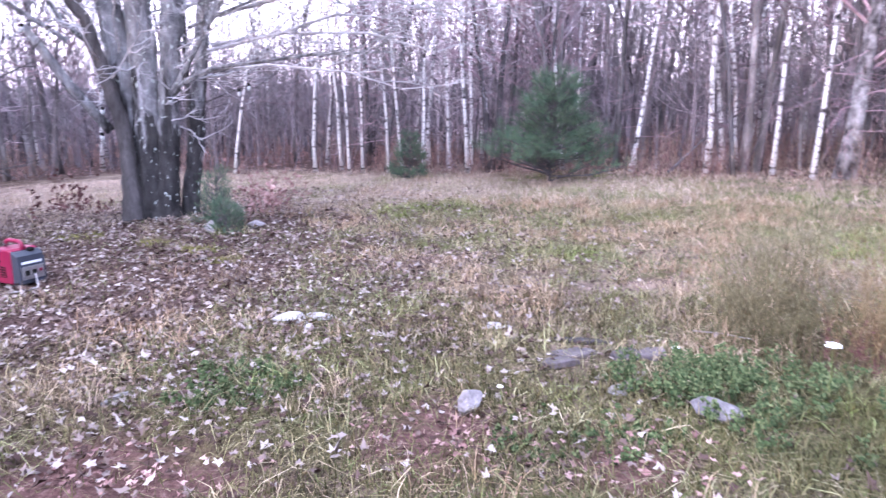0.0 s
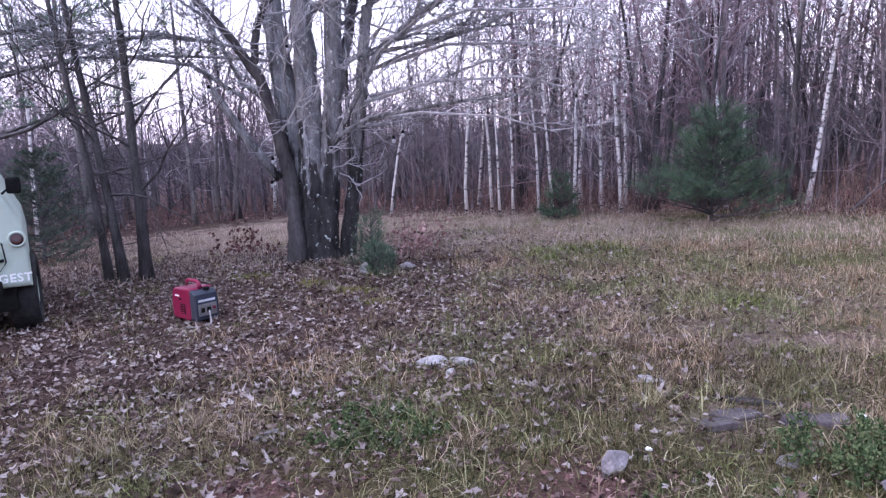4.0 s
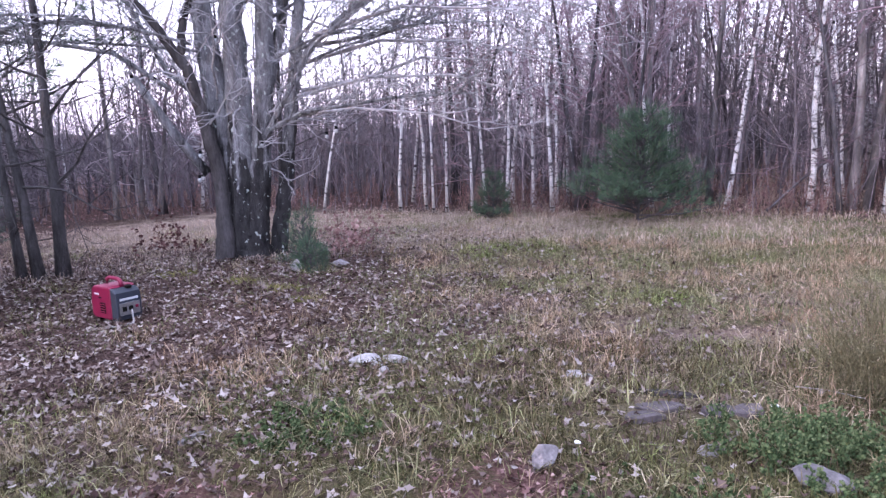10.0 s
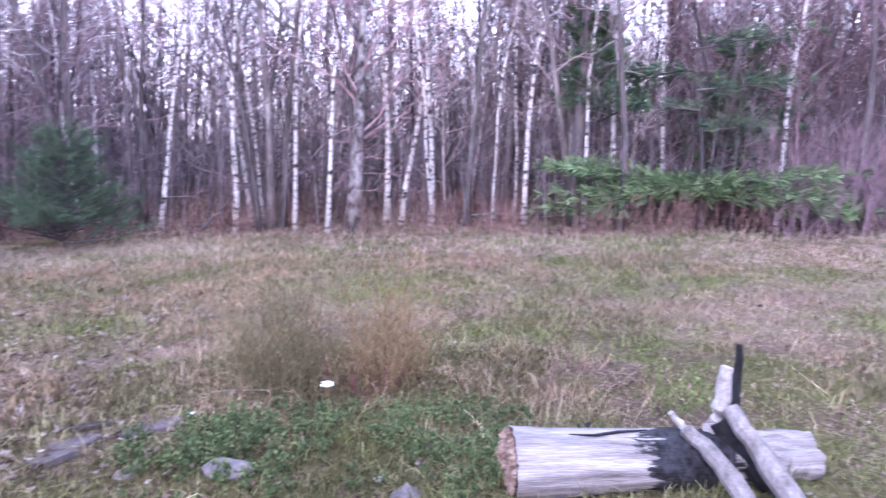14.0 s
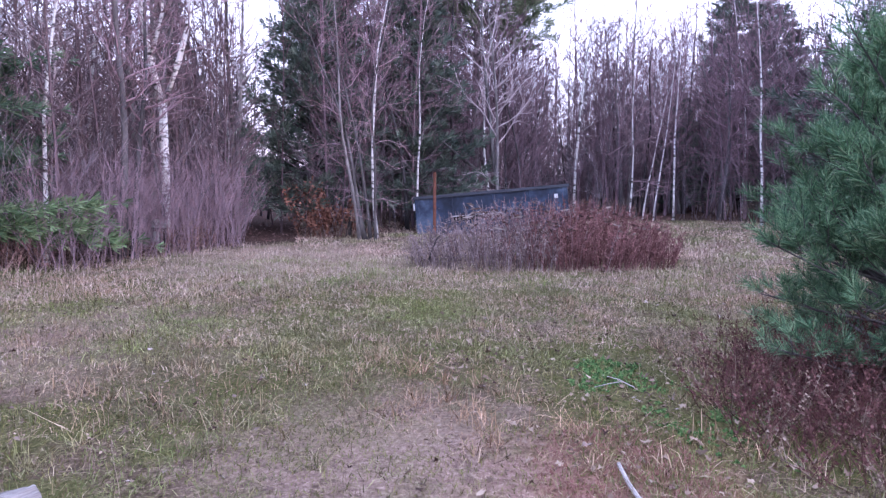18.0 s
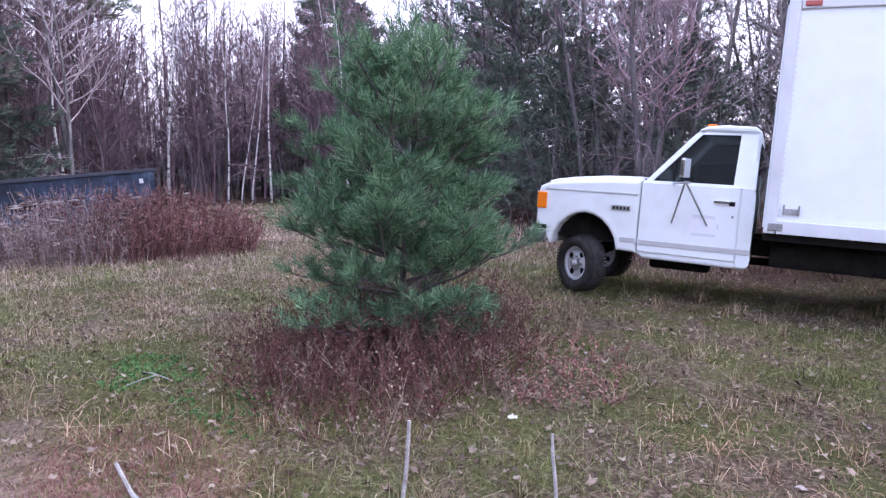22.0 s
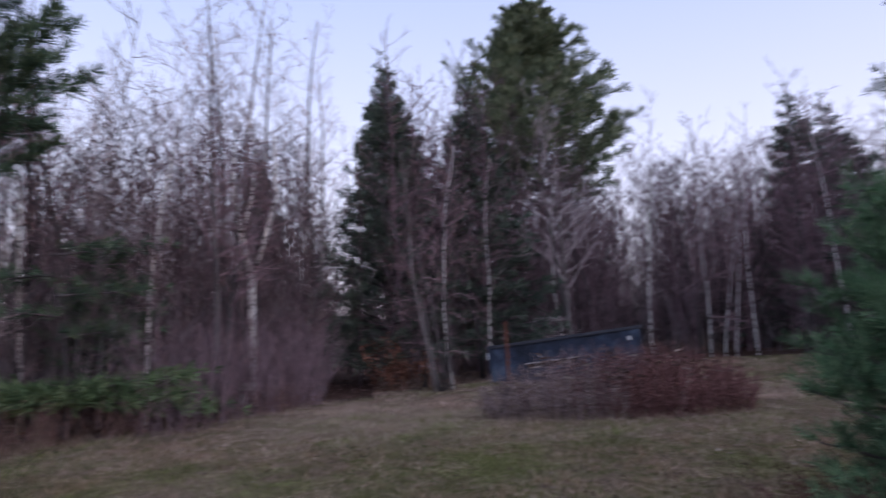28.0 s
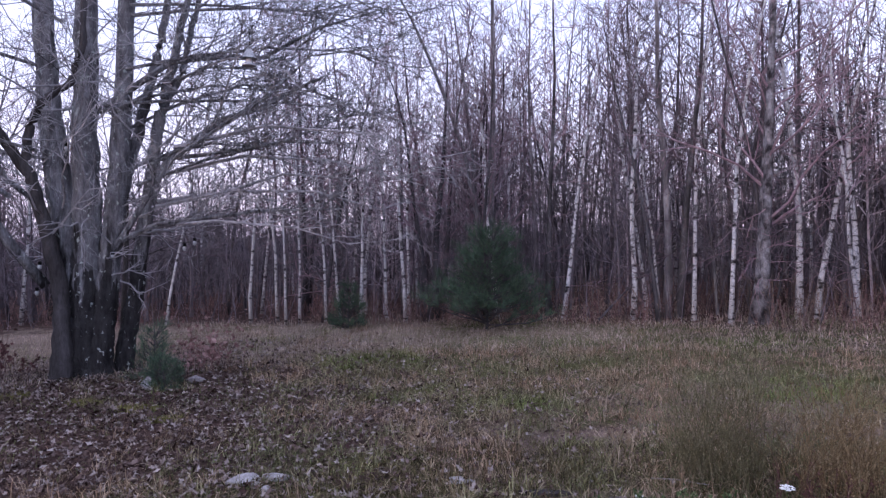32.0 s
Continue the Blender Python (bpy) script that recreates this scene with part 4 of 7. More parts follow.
def pine_sapling(name, m, label, seed, tall, wide, whorls, arms, shoots, needles, length, width, mat, bark, outline):
    """A young white pine: whorls of rising branches whose shoots end in soft brushes of needles."""
    rng = random.Random(seed)
    t = thing(name, m, label, "tree")
    g = Geo()
    pts, radii = trunk_line(rng, tall, tall * 0.012 + 0.010, segs=9, wander=0.02)
    g.tube(pts, radii, 7)
    part("trunk", g, bark, t, smooth=True)
    wood, crown = Geo(), Geo()

    def brush_shoot(p, d, size):
        d = d.normalized()
        end = p + d * size
        wood.tube((p, end), (0.004, 0.0025), 3, cap=False)
        a = d.orthogonal().normalized()
        b = d.cross(a)
        for k in range(needles):
            u = rng.random() ** 0.8
            w = rng.uniform(0, 6.28)
            out = (a * math.cos(w) + b * math.sin(w)) * rng.uniform(0.45, 1.0)
            v = (d * rng.uniform(0.6, 1.1) + out + Vector((0, 0, 0.12))).normalized() * length * rng.uniform(0.7, 1.1)
            q = p.lerp(end, u)
            side = v.cross(Vector((rng.uniform(-1, 1), rng.uniform(-1, 1), rng.uniform(-1, 1)))).normalized() * width
            i = len(crown.v)
            crown.v.extend((q - side * 0.5, q + side * 0.5, q + v + side * 0.35, q + v - side * 0.35))
            crown.f.append((i, i + 1, i + 2, i + 3))

    for i in range(whorls):
        f = 0.10 + 0.86 * (i + 0.4 * rng.random()) / whorls
        reach0 = wide * outline(f)
        n = arms if f < 0.75 else max(4, arms - 2)
        for k in range(n):
            w = 6.28 * k / n + i * 1.1 + rng.uniform(-0.3, 0.3)
            reach = reach0 * rng.uniform(0.70, 1.08)
            q, ax = along(pts, min(0.97, max(0.06, f + rng.uniform(-0.045, 0.045))))
            bp, br = grow(rng, q, Vector((math.cos(w), math.sin(w), 0.05 + 0.55 * f + rng.uniform(-0.15, 0.25))), reach, 0.007 + 0.008 * reach, 0.004, 5, 0.09, 0.04)
            wood.tube(bp, br, 5, cap=False)
            brush_shoot(bp[-1], bp[-1] - bp[-2] + Vector((0, 0, 0.10)), 0.10 + 0.06 * reach)
            m_side = max(3, round(shoots * min(1.0, reach / (0.7 * wide))))
            for s in range(m_side):
                u = 0.22 + 0.74 * (s + rng.random() * 0.7) / m_side
                q2, ax2 = along(bp, u)
                side = Vector((-ax2.y, ax2.x, 0.0)).normalized() * (1 if s % 2 else -1)
                d2 = ax2 * rng.uniform(0.5, 0.9) + side * rng.uniform(0.4, 1.0) + Vector((0, 0, rng.uniform(0.0, 0.75)))
                ln = reach * (1.1 - u) * rng.uniform(0.25, 0.55) + 0.04
                sp, sr = grow(rng, q2, d2, ln, 0.005, 0.003, 2, 0.12, 0.08)
                wood.tube(sp, sr, 3, cap=False)
                brush_shoot(sp[-1], sp[-1] - sp[-2], rng.uniform(0.07, 0.14))
                if ln > 0.16:
                    for e in (-1, 1):
                        q3, ax3 = along(sp, rng.uniform(0.3, 0.8))
                        brush_shoot(q3, ax3 + Vector((-ax3.y, ax3.x, 0.25)) * e * rng.uniform(0.5, 1.0) + Vector((0, 0, 0.3)), rng.uniform(0.06, 0.12))
    brush_shoot(pts[-1], Vector((0, 0, 1)), 0.25)
    part("limb_wood", wood, bark, t)["kind"] = "stuff"
    part("crown", crown, mat, t)
    return t


def egg(f):
    """Reach by height of the young pine beside the truck: full to two thirds, with a slight waist, then a short spire."""
    return float(np.interp(f, (0, 0.1, 0.2, 0.34, 0.45, 0.57, 0.66, 0.74, 0.82, 0.9, 1), (0.74, 0.96, 1.0, 0.90, 0.98, 0.99, 0.84, 0.58, 0.38, 0.24, 0.08)))


def skirted(f):
    """Reach by height of the broad pine at the wood's edge: wide at the foot, a rounded head."""
    return float(np.interp(f, (0, 0.12, 0.28, 0.45, 0.7, 0.85, 0.95, 1), (0.95, 1.0, 0.80, 0.56, 0.47, 0.38, 0.22, 0.1)))


pine_sapling("young_pine", on_ground(5.53, -4.18, -0.05), "bushy young white pine with long blue-green needles above red brush", 501, 3.05, 1.20, 14, 7, 10, 54, 0.115, 0.0034, M_NEEDLE, M_BARK, egg)
pine_sapling("young_pine", on_ground(2.15, 13.3, -0.05), "broad young pine at the edge of the birches", 502, 2.2, 1.62, 11, 8, 8, 13, 0.14, 0.0060, M_NEEDLE_FAR, M_BARKDARK, skirted)
pine_sapling("small_pine", on_ground(-0.7, 14.6, -0.05), "small dark pine before the birches", 503, 1.05, 0.5, 7, 6, 5, 12, 0.12, 0.006, M_NEEDLE_FAR, M_BARKDARK, skirted)
pine_sapling("pine_seedling", on_ground(-2.9, 8.95, -0.03), "knee-high green pine seedling beside the maple", 504, 0.50, 0.21, 5, 5, 4, 22, 0.08, 0.0035, M_NEEDLE_FAR, M_BARKDARK, egg)
pine_sapling("pine_seedling", on_ground(-3.22, 9.5, -0.03), "waist-high thin dark pine seedling beside the maple", 505, 0.92, 0.34, 6, 5, 3, 14, 0.10, 0.0035, M_NEEDLE_FAR, M_BARKDARK, skirted)


# tall white pines
tall_pine = pine_tree("white_pine", on_ground(27.2, -2.9, -0.1), "tall dark-green white pine rising over the woods", 511, 15.9, 4.9, 19, 8, 14, 16, 0.34, 0.014, M_NEEDLE_TALL, M_BARK, "tall conifers", droop=0.13, low=0.41, profile=lambda f: (1.0 - 1.5 * max(0, f - 0.47) ** 0.92) * (0.88 + 0.12 * math.sin(f * 40)), sub=4)
edge_pine = pine_tree("white_pine", on_ground(11.0, 9.4, -0.1), "tall white pine at the meadow's edge", 512, 12.0, 2.9, 13, 6, 14, 20, 0.25, 0.010, M_NEEDLE_FAR, M_BARKDARK, "tall conifers", droop=0.12, low=0.42, profile=lambda f: (1.05 - 0.9 * abs(f - 0.6)) * (0.7 + 0.4 * math.sin(f * 31) ** 2), sub=4)
side_pine = pine_tree("white_pine", on_ground(-9.9, 9.5, -0.1), "white pine with flat boughs reaching over dark stems", 513, 7.0, 3.4, 5, 5, 9, 13, 0.20, 0.008, M_NEEDLE_FAR, M_BARKDARK, "tall conifers", droop=0.20, low=0.34, profile=lambda f: 1.05 - 0.75 * abs(f - 0.45), sub=5)
pine_tree("young_pine", on_ground(13.9, 7.5, -0.1), "dark young pine behind the hemlock's boughs", 514, 4.1, 1.7, 7, 5, 6, 14, 0.2, 0.007, M_NEEDLE_FAR, M_BARKDARK, droop=0.12, low=0.28, profile=lambda f: (1.1 - 0.9 * f) * (0.65 + 0.45 * math.sin(f * 20) ** 2), sub=4)
pine_tree("young_pine", on_ground(11.5, 9.2, -0.1), "dark young pine among birches", 515, 4.9, 1.3, 8, 6, 6, 12, 0.2, 0.008, M_NEEDLE_FAR, M_BARKDARK, droop=0.12, low=0.5, profile=lambda f: 1.2 - 0.95 * f, sub=4)
# hemlocks and spruces
spruce = pine_tree("spruce_tree", on_ground(22.0, 2.7, -0.1), "dark dense spruce among bare trees", 521, 12.0, 2.8, 32, 5, 9, 11, 0.26, 0.013, M_HEMLOCK, M_BARKDARK, "tall conifers", droop=0.22, low=0.04, profile=lambda f: 1.0 - 0.99 * f, sub=4)
for x, y, sc, turn, wd in ((23.4, -0.6, 0.98, 40, 1.0), (24.2, 2.2, 1.05, 100, 1.0), (24.5, 7.6, 0.80, 70, 0.8), (29.3, -14.6, 1.0, 10, 1.15), (27.8, -15.6, 0.88, 80, 1.2), 
                           (-14.2, 12.4, 0.38, 30, 0.6), (-15.5, 10.8, 0.42, 200, 0.8), (24.6, -17.6, 0.6, 60, 1.0), (28.5, -11.5, 0.5, 160, 1.0)):
    c = copy_thing(spruce, on_ground(x, y, -0.1, turn))
    c.scale = (sc * wd, sc * wd, sc)
hemlock = pine_tree("hemlock_tree", on_ground(18.4, -16.3, -0.1), "big dark hemlock with feathery drooping boughs", 531, 14.9, 5.6, 18, 6, 12, 12, 0.30, 0.015, M_HEMLOCK, M_BARKDARK, "tall conifers", droop=0.16, low=0.03, profile=lambda f: 1.0 - 0.80 * f ** 1.3, sub=5)
for x, y, sc, turn in ((22.0, -19.5, 0.75, 60), (14.4, -18.8, 0.58, 20), (9.5, -21, 0.8, 200), (3.5, -21, 0.85, 120)):
    c = copy_thing(hemlock, on_ground(x, y, -0.1, turn))
    c.scale = (sc, sc, sc)

for x, y, sc, turn in ((12.3, -13.0, 0.34, 10), (9.6, -14.2, 0.30, 140), (14.6, -12.6, 0.30, 250)):
    c = copy_thing(hemlock, on_ground(x, y, -0.1, turn))
    c.scale = (sc, sc, sc)
low_one = copy_thing(hemlock, on_ground(-9.9, 10.4, -0.1, 75))
low_one.scale = (0.2, 0.2, 0.155)


def bough_tree(m, label, seed):
    """A low hemlock whose boughs make a flat green shelf."""
    rng = random.Random(seed)
    t = thing("low_hemlock", m, label, "tree")
    g = Geo()
    pts, radii = trunk_line(rng, 4.2, 0.07)
    g.tube(pts, radii, 6)
    part("trunk", g, M_BARKDARK, t, smooth=True)
    for i in range(16):
        low_shelf = i < 11
        bough, f = Geo(), (0.19 + 0.007 * i) if low_shelf else 0.40 + 0.10 * (i - 10)
        q, ax = along(pts, f)
        side = 1 if i % 2 else -1
        far = (2.9 if low_shelf else 1.5) * rng.uniform(0.75, 1.08)
        d = Vector((side * 0.85, rng.uniform(-0.45, 0.25), 0.06))
        bp, br = grow(rng, q, d, far, 0.03, 0.006, 5, 0.07, -0.015)
        bough.tube(bp, br, 4)
        needles = Geo()
        n = 130 if low_shelf else 45
        for c in range(n):
            q3, ax3 = along(bp, (0.0 if low_shelf else 0.2) + (1.0 if low_shelf else 0.8) * c / n)
            off = Vector((rng.gauss(0, 0.30), rng.gauss(0, 0.30), rng.gauss(0.02, 0.045)))
            tuft(needles, rng, q3 + off, ax3 + off + Vector((0, 0, 0.1)), 12, 0.22, 0.012)
        b = part("bough", bough, M_BARKDARK, t)
        part("needle_spray", needles, M_SHELF if low_shelf else M_NEEDLE_FAR, b)["kind"] = "stuff"
    return t


bough_tree(on_ground(12.55, 7.45, -0.05, -55), "low hemlock with bright green boughs spread like a shelf", 541)


# ---- grass, leaves and undergrowth ----
def np_mesh(name, verts, faces, mat, label, category, smooth=False):
    """One joined mesh from arrays; faces all of one length."""
    me = bpy.data.meshes.new(name)
    nv, (nf, k) = len(verts), faces.shape
    me.vertices.add(nv)
    me.vertices.foreach_set("co", np.asarray(verts, np.float32).ravel())
    me.loops.add(nf * k)
    me.loops.foreach_set("vertex_index", faces.astype(np.int32).ravel())
    me.polygons.add(nf)
    me.polygons.foreach_set("loop_start", np.arange(0, nf * k, k, dtype=np.int32))
    me.materials.append(mat)
    me.update(calc_edges=True)
    return tagged(new(name, me), label, category, kind="stuff")


def heights(x, y):
    return np.array([height(a, b) for a, b in zip(x, y)])


def spots(r, count, az0, az1, d0, d1, power=1.0):
    az = np.radians(r.uniform(az0, az1, count))
    d = d0 + (d1 - d0) * r.uniform(0, 1, count) ** power
    return d * np.sin(az), d * np.cos(az)


def blades(name, r, x, y, tall, width, lean, mat, label, category="grass"):
    n = len(x)
    z = heights(x, y) - 0.01
    w = r.uniform(0, 2 * np.pi, n)
    h = tall * r.uniform(0.45, 1.25, n)
    l = h * np.abs(r.normal(0, lean, n))
    a = r.uniform(0, 2 * np.pi, n)
    sx, sy = np.cos(a) * width / 2, np.sin(a) * width / 2
    dx, dy = np.cos(w) * l, np.sin(w) * l
    base = np.stack([x, y, z], 1)
    side = np.stack([sx, sy, np.zeros(n)], 1)
    mid = base + np.stack([dx * 0.35, dy * 0.35, h * 0.6], 1)
    tip = base + np.stack([dx, dy, h * np.clip(1 - 0.35 * (l / h) ** 2, 0.35, 1)], 1)
    v = np.stack([base - side, base + side, mid + side * 0.8, mid - side * 0.8, tip + side * 0.15, tip - side * 0.15], 1).reshape(-1, 3)
    i = np.arange(n)[:, None] * 6
    f = np.concatenate([i + [0, 1, 2, 3], i + [3, 2, 4, 5]], 0)
    return np_mesh(name, v, f, mat, label, category)


def clumped(r, x, y, keep):
    """Thin out points by a smooth pattern, so that patches and gaps form."""
    k = np.array([noise.noise((a * 0.55, b * 0.55, 9.0)) + 0.55 * noise.noise((a * 1.9, b * 1.9, 3.0)) for a, b in zip(x, y)])
    m = k + r.normal(0, 0.22, len(x)) > keep
    return x[m], y[m]


M_STRAW = island_colours("straw_grass", ((0.0, (0.070, 0.048, 0.028)), (0.35, (0.20, 0.145, 0.092)), (0.75, (0.37, 0.285, 0.19)), (1.0, (0.57, 0.465, 0.34))), drift=((0.52, 0.80, 0.36), (1.15, 1.0, 0.98)))
M_GREENGRASS = island_colours("green_grass", ((0.0, (0.075, 0.092, 0.030)), (0.5, (0.145, 0.178, 0.062)), (1.0, (0.26, 0.285, 0.125))))
M_CLOVER = island_colours("clover_green", ((0.0, (0.045, 0.095, 0.032)), (0.5, (0.095, 0.185, 0.062)), (1.0, (0.18, 0.28, 0.105))))
M_OLIVE = island_colours("olive_grass", ((0.0, (0.055, 0.055, 0.026)), (0.4, (0.125, 0.125, 0.060)), (0.8, (0.235, 0.225, 0.118)), (1.0, (0.38, 0.34, 0.21))))
M_HERB = island_colours("green_herb", ((0.0, (0.026, 0.046, 0.018)), (0.5, (0.062, 0.090, 0.035)), (1.0, (0.145, 0.170, 0.078))))
M_LEAF = island_colours("fallen_leaf", ((0.0, (0.040, 0.022, 0.019)), (0.34, (0.088, 0.056, 0.047)), (0.60, (0.165, 0.12, 0.107)), (0.84, (0.265, 0.22, 0.203)), (1.0, (0.385, 0.335, 0.313))))
M_REDBRUSH = island_colours("red_brush", ((0.0, (0.055, 0.025, 0.024)), (0.5, (0.100, 0.044, 0.042)), (1.0, (0.185, 0.098, 0.090))))
M_UNDER = island_colours("russet_undergrowth", ((0.0, (0.12, 0.065, 0.060)), (0.5, (0.23, 0.13, 0.12)), (1.0, (0.38, 0.26, 0.235))))
M_RUDDY = island_colours("ruddy_grass", ((0.0, (0.15, 0.062, 0.054)), (0.5, (0.28, 0.14, 0.122)), (1.0, (0.42, 0.27, 0.24))))
M_BROWNRED = island_colours("russet_grass", ((0.0, (0.20, 0.105, 0.09)), (0.5, (0.36, 0.225, 0.195)), (1.0, (0.50, 0.36, 0.32))))
M_BROWNBRUSH = island_colours("brown_brush", ((0.0, (0.10, 0.07, 0.055)), (0.5, (0.20, 0.145, 0.115)), (1.0, (0.36, 0.29, 0.23))))
M_GOLDWEED = island_colours("dry_weed", ((0.0, (0.11, 0.076, 0.040)), (0.5, (0.20, 0.142, 0.075)), (1.0, (0.30, 0.23, 0.13))))
M_OLIVEWEED = island_colours("olive_weed", ((0.0, (0.075, 0.07, 0.035)), (0.5, (0.15, 0.13, 0.07)), (1.0, (0.25, 0.215, 0.13))))


def worn(x, y, r):
    """Where the sod is rubbed off: true for most points of those spots."""
    m = np.zeros(len(x), bool)
    for cx, cy, rad in ((-1.5, 2.75, 0.5), (-0.05, 3.15, 0.32), (0.9, 2.7, 0.2), (0.84, 4.06, 0.24), (1.3, 4.1, 0.22)):
        m |= np.hypot((x - cx) * 0.8, y - cy) + r.normal(0, 0.12, len(x)) < rad
    return m & (r.uniform(0, 1, len(x)) < 0.93)


r = np.random.default_rng(3)
x, y = spots(r, 95000, -60, 168, 2.0, 16.5, 0.8)
x, y = clumped(r, x, y, -0.38)
litter = np.hypot(x + 5.2, y - 7.8) < 4.2
keep = ~litter | (r.uniform(0, 1, len(x)) < 0.22)
keep &= ~worn(x, y, r)
blades("straw_grass", r, x[keep], y[keep], 0.070, 0.0042, 2.5, M_STRAW, "matted straw-coloured dead meadow grass")
x, y = spots(r, 70000, -45, 168, 2.0, 11, 0.75)
keep = ~worn(x, y, r) & (np.hypot(x + 5.0, y - 7.5) > 4.2) & ((y > 0.5 * x) | (r.uniform(0, 1, len(x)) < 0.7))
M_THATCH = island_colours("pinkish_thatch", ((0.0, (0.13, 0.082, 0.060)), (0.5, (0.30, 0.212, 0.162)), (1.0, (0.48, 0.37, 0.305))), drift=((0.55, 0.80, 0.42), (1.1, 0.97, 0.98)))
blades("thatch", r, x[keep], y[keep], 0.055, 0.0052, 2.8, M_THATCH, "flattened pinkish dead grass")
x, y = spots(r, 100000, -40, 168, 2.0, 14, 0.8)
x, y = clumped(r, -x, y, 0.05)
x = -x
keep = ~worn(x, y, r)
x, y = x[keep], y[keep]
blades("green_grass", r, x, y, 0.085, 0.0045, 1.3, M_GREENGRASS, "short green grass in patches")
# dark olive sward in the foreground, and mossy turf towards the truck
x, y = spots(r, 44000, -48, 50, 2.0, 5.6, 0.75)
keep = ~worn(x, y, r) & ((np.hypot(x + 4.6, y - 7.2) + r.normal(0, 0.6, len(x)) > 4.9) | (r.uniform(0, 1, len(x)) < 0.25))
M_SWARD = island_colours("dark_olive_sward", ((0.0, (0.030, 0.028, 0.012)), (0.5, (0.078, 0.070, 0.028)), (0.85, (0.16, 0.14, 0.062)), (1.0, (0.30, 0.25, 0.14))))
blades("olive_sward", r, x[keep], y[keep], 0.095, 0.0056, 1.5, M_SWARD, "dense dark olive grass between fallen leaves")
x, y = spots(r, 130000, 60, 168, 2.0, 12.5, 0.8)
x, y = clumped(r, x + 40, y, -0.06)
x = x - 40
M_TURF = island_colours("mossy_turf", ((0.0, (0.065, 0.068, 0.018)), (0.5, (0.145, 0.148, 0.047)), (1.0, (0.28, 0.262, 0.110))))
blades("mossy_turf", r, x, y, 0.045, 0.0055, 1.6, M_TURF, "low yellowish green mossy turf", "moss")
cx, cy = spots(r, 1500, -60, 168, 2.3, 15, 0.8)
cx, cy = clumped(r, cx, -cy, -0.05)
cy = -cy
keep = (cy > 0.5 * cx) | (r.uniform(0, 1, len(cx)) < 0.3)
cx, cy = cx[keep], cy[keep]
tufts = ((4600, M_STRAW, "curled tufts of dead straw grass", "straw_tufts", 1, -0.15), (2100, M_OLIVE, "curled tufts of fading green grass", "olive_tufts", -1, -0.08))
for count, mat, label, name, flip, keep in tufts:
    tx, ty = spots(r, count, -58, 168, 2.1, 11, 0.62)
    tx, ty = clumped(r, tx * flip, ty, keep)
    tx = tx * flip
    out = (np.hypot(tx + 5.0, ty - 7.5) > 3.6) & ((ty > 0.5 * tx) | (r.uniform(0, 1, len(tx)) < 0.25))
    tx, ty = tx[out], ty[out]
    if name == "straw_tufts":
        dim = (tx > 0.6) | (ty > 4.4) | (r.uniform(0, 1, len(tx)) < 0.35)
        tx, ty = tx[dim], ty[dim]
    rad = 0.02 + 0.05 * r.uniform(0, 1, len(tx))
    x = (tx[:, None] + r.normal(0, 1, (len(tx), 18)) * rad[:, None]).ravel()
    y = (ty[:, None] + r.normal(0, 1, (len(tx), 18)) * rad[:, None]).ravel()
    bare = worn(x, y, r)
    blades(name, r, x[~bare], y[~bare], 0.15, 0.0060, 1.4, mat, label)
rad = 0.035 + 0.05 * r.uniform(0, 1, len(cx))
x = (cx[:, None] + r.normal(0, 1, (len(cx), 34)) * rad[:, None]).ravel()
y = (cy[:, None] + r.normal(0, 1, (len(cx), 34)) * rad[:, None]).ravel()
keep = ~worn(x, y, r)
x, y = x[keep], y[keep]
blades("grass_tussocks", r, x, y, 0.20, 0.0036, 1.5, M_STRAW, "drooping tussocks of dry grass")
M_MEADOW = island_colours("far_meadow_grass", ((0.0, (0.13, 0.115, 0.06)), (0.4, (0.24, 0.20, 0.13)), (0.7, (0.38, 0.30, 0.225)), (1.0, (0.55, 0.45, 0.37))), drift=((0.62, 0.88, 0.48), (1.15, 1.0, 0.98)))
x, y = spots(r, 60000, -30, 140, 6.5, 15.0, 0.9)
keep = np.hypot(x + 5.0, y - 7.5) > 4.4
blades("meadow_sward", r, x[keep], y[keep], 0.075, 0.007, 1.6, M_MEADOW, "short faded green and straw meadow grass", "grass")
M_PALETHATCH = island_colours("pale_thatch", ((0.0, (0.22, 0.155, 0.12)), (0.5, (0.42, 0.32, 0.26)), (1.0, (0.60, 0.48, 0.41))), drift=((0.66, 0.86, 0.52), (1.08, 0.98, 0.98)))
x, y = spots(r, 40000, 40, 128, 7.5, 16.0, 0.9)
blades("pale_thatch", r, x, y, 0.06, 0.0085, 2.6, M_PALETHATCH, "flattened pale straw over the far meadow", "grass")
x, y = spots(r, 22000, 82, 126, 14.5, 25.0, 1.0)
blades("far_thatch", r, x, y, 0.10, 0.016, 2.0, M_PALETHATCH, "pale straw beyond the blue container and the dead bush", "grass")
x, y = spots(r, 40000, -58, 150, 10.5, 17.5, 1.0)
M_FRINGE = island_colours("pale_straw", ((0.0, (0.29, 0.212, 0.175)), (0.5, (0.45, 0.345, 0.285)), (1.0, (0.60, 0.485, 0.41))))
blades("meadow_fringe", r, x, y, 0.13, 0.008, 1.3, M_FRINGE, "taller straw grass along the wood's edge")


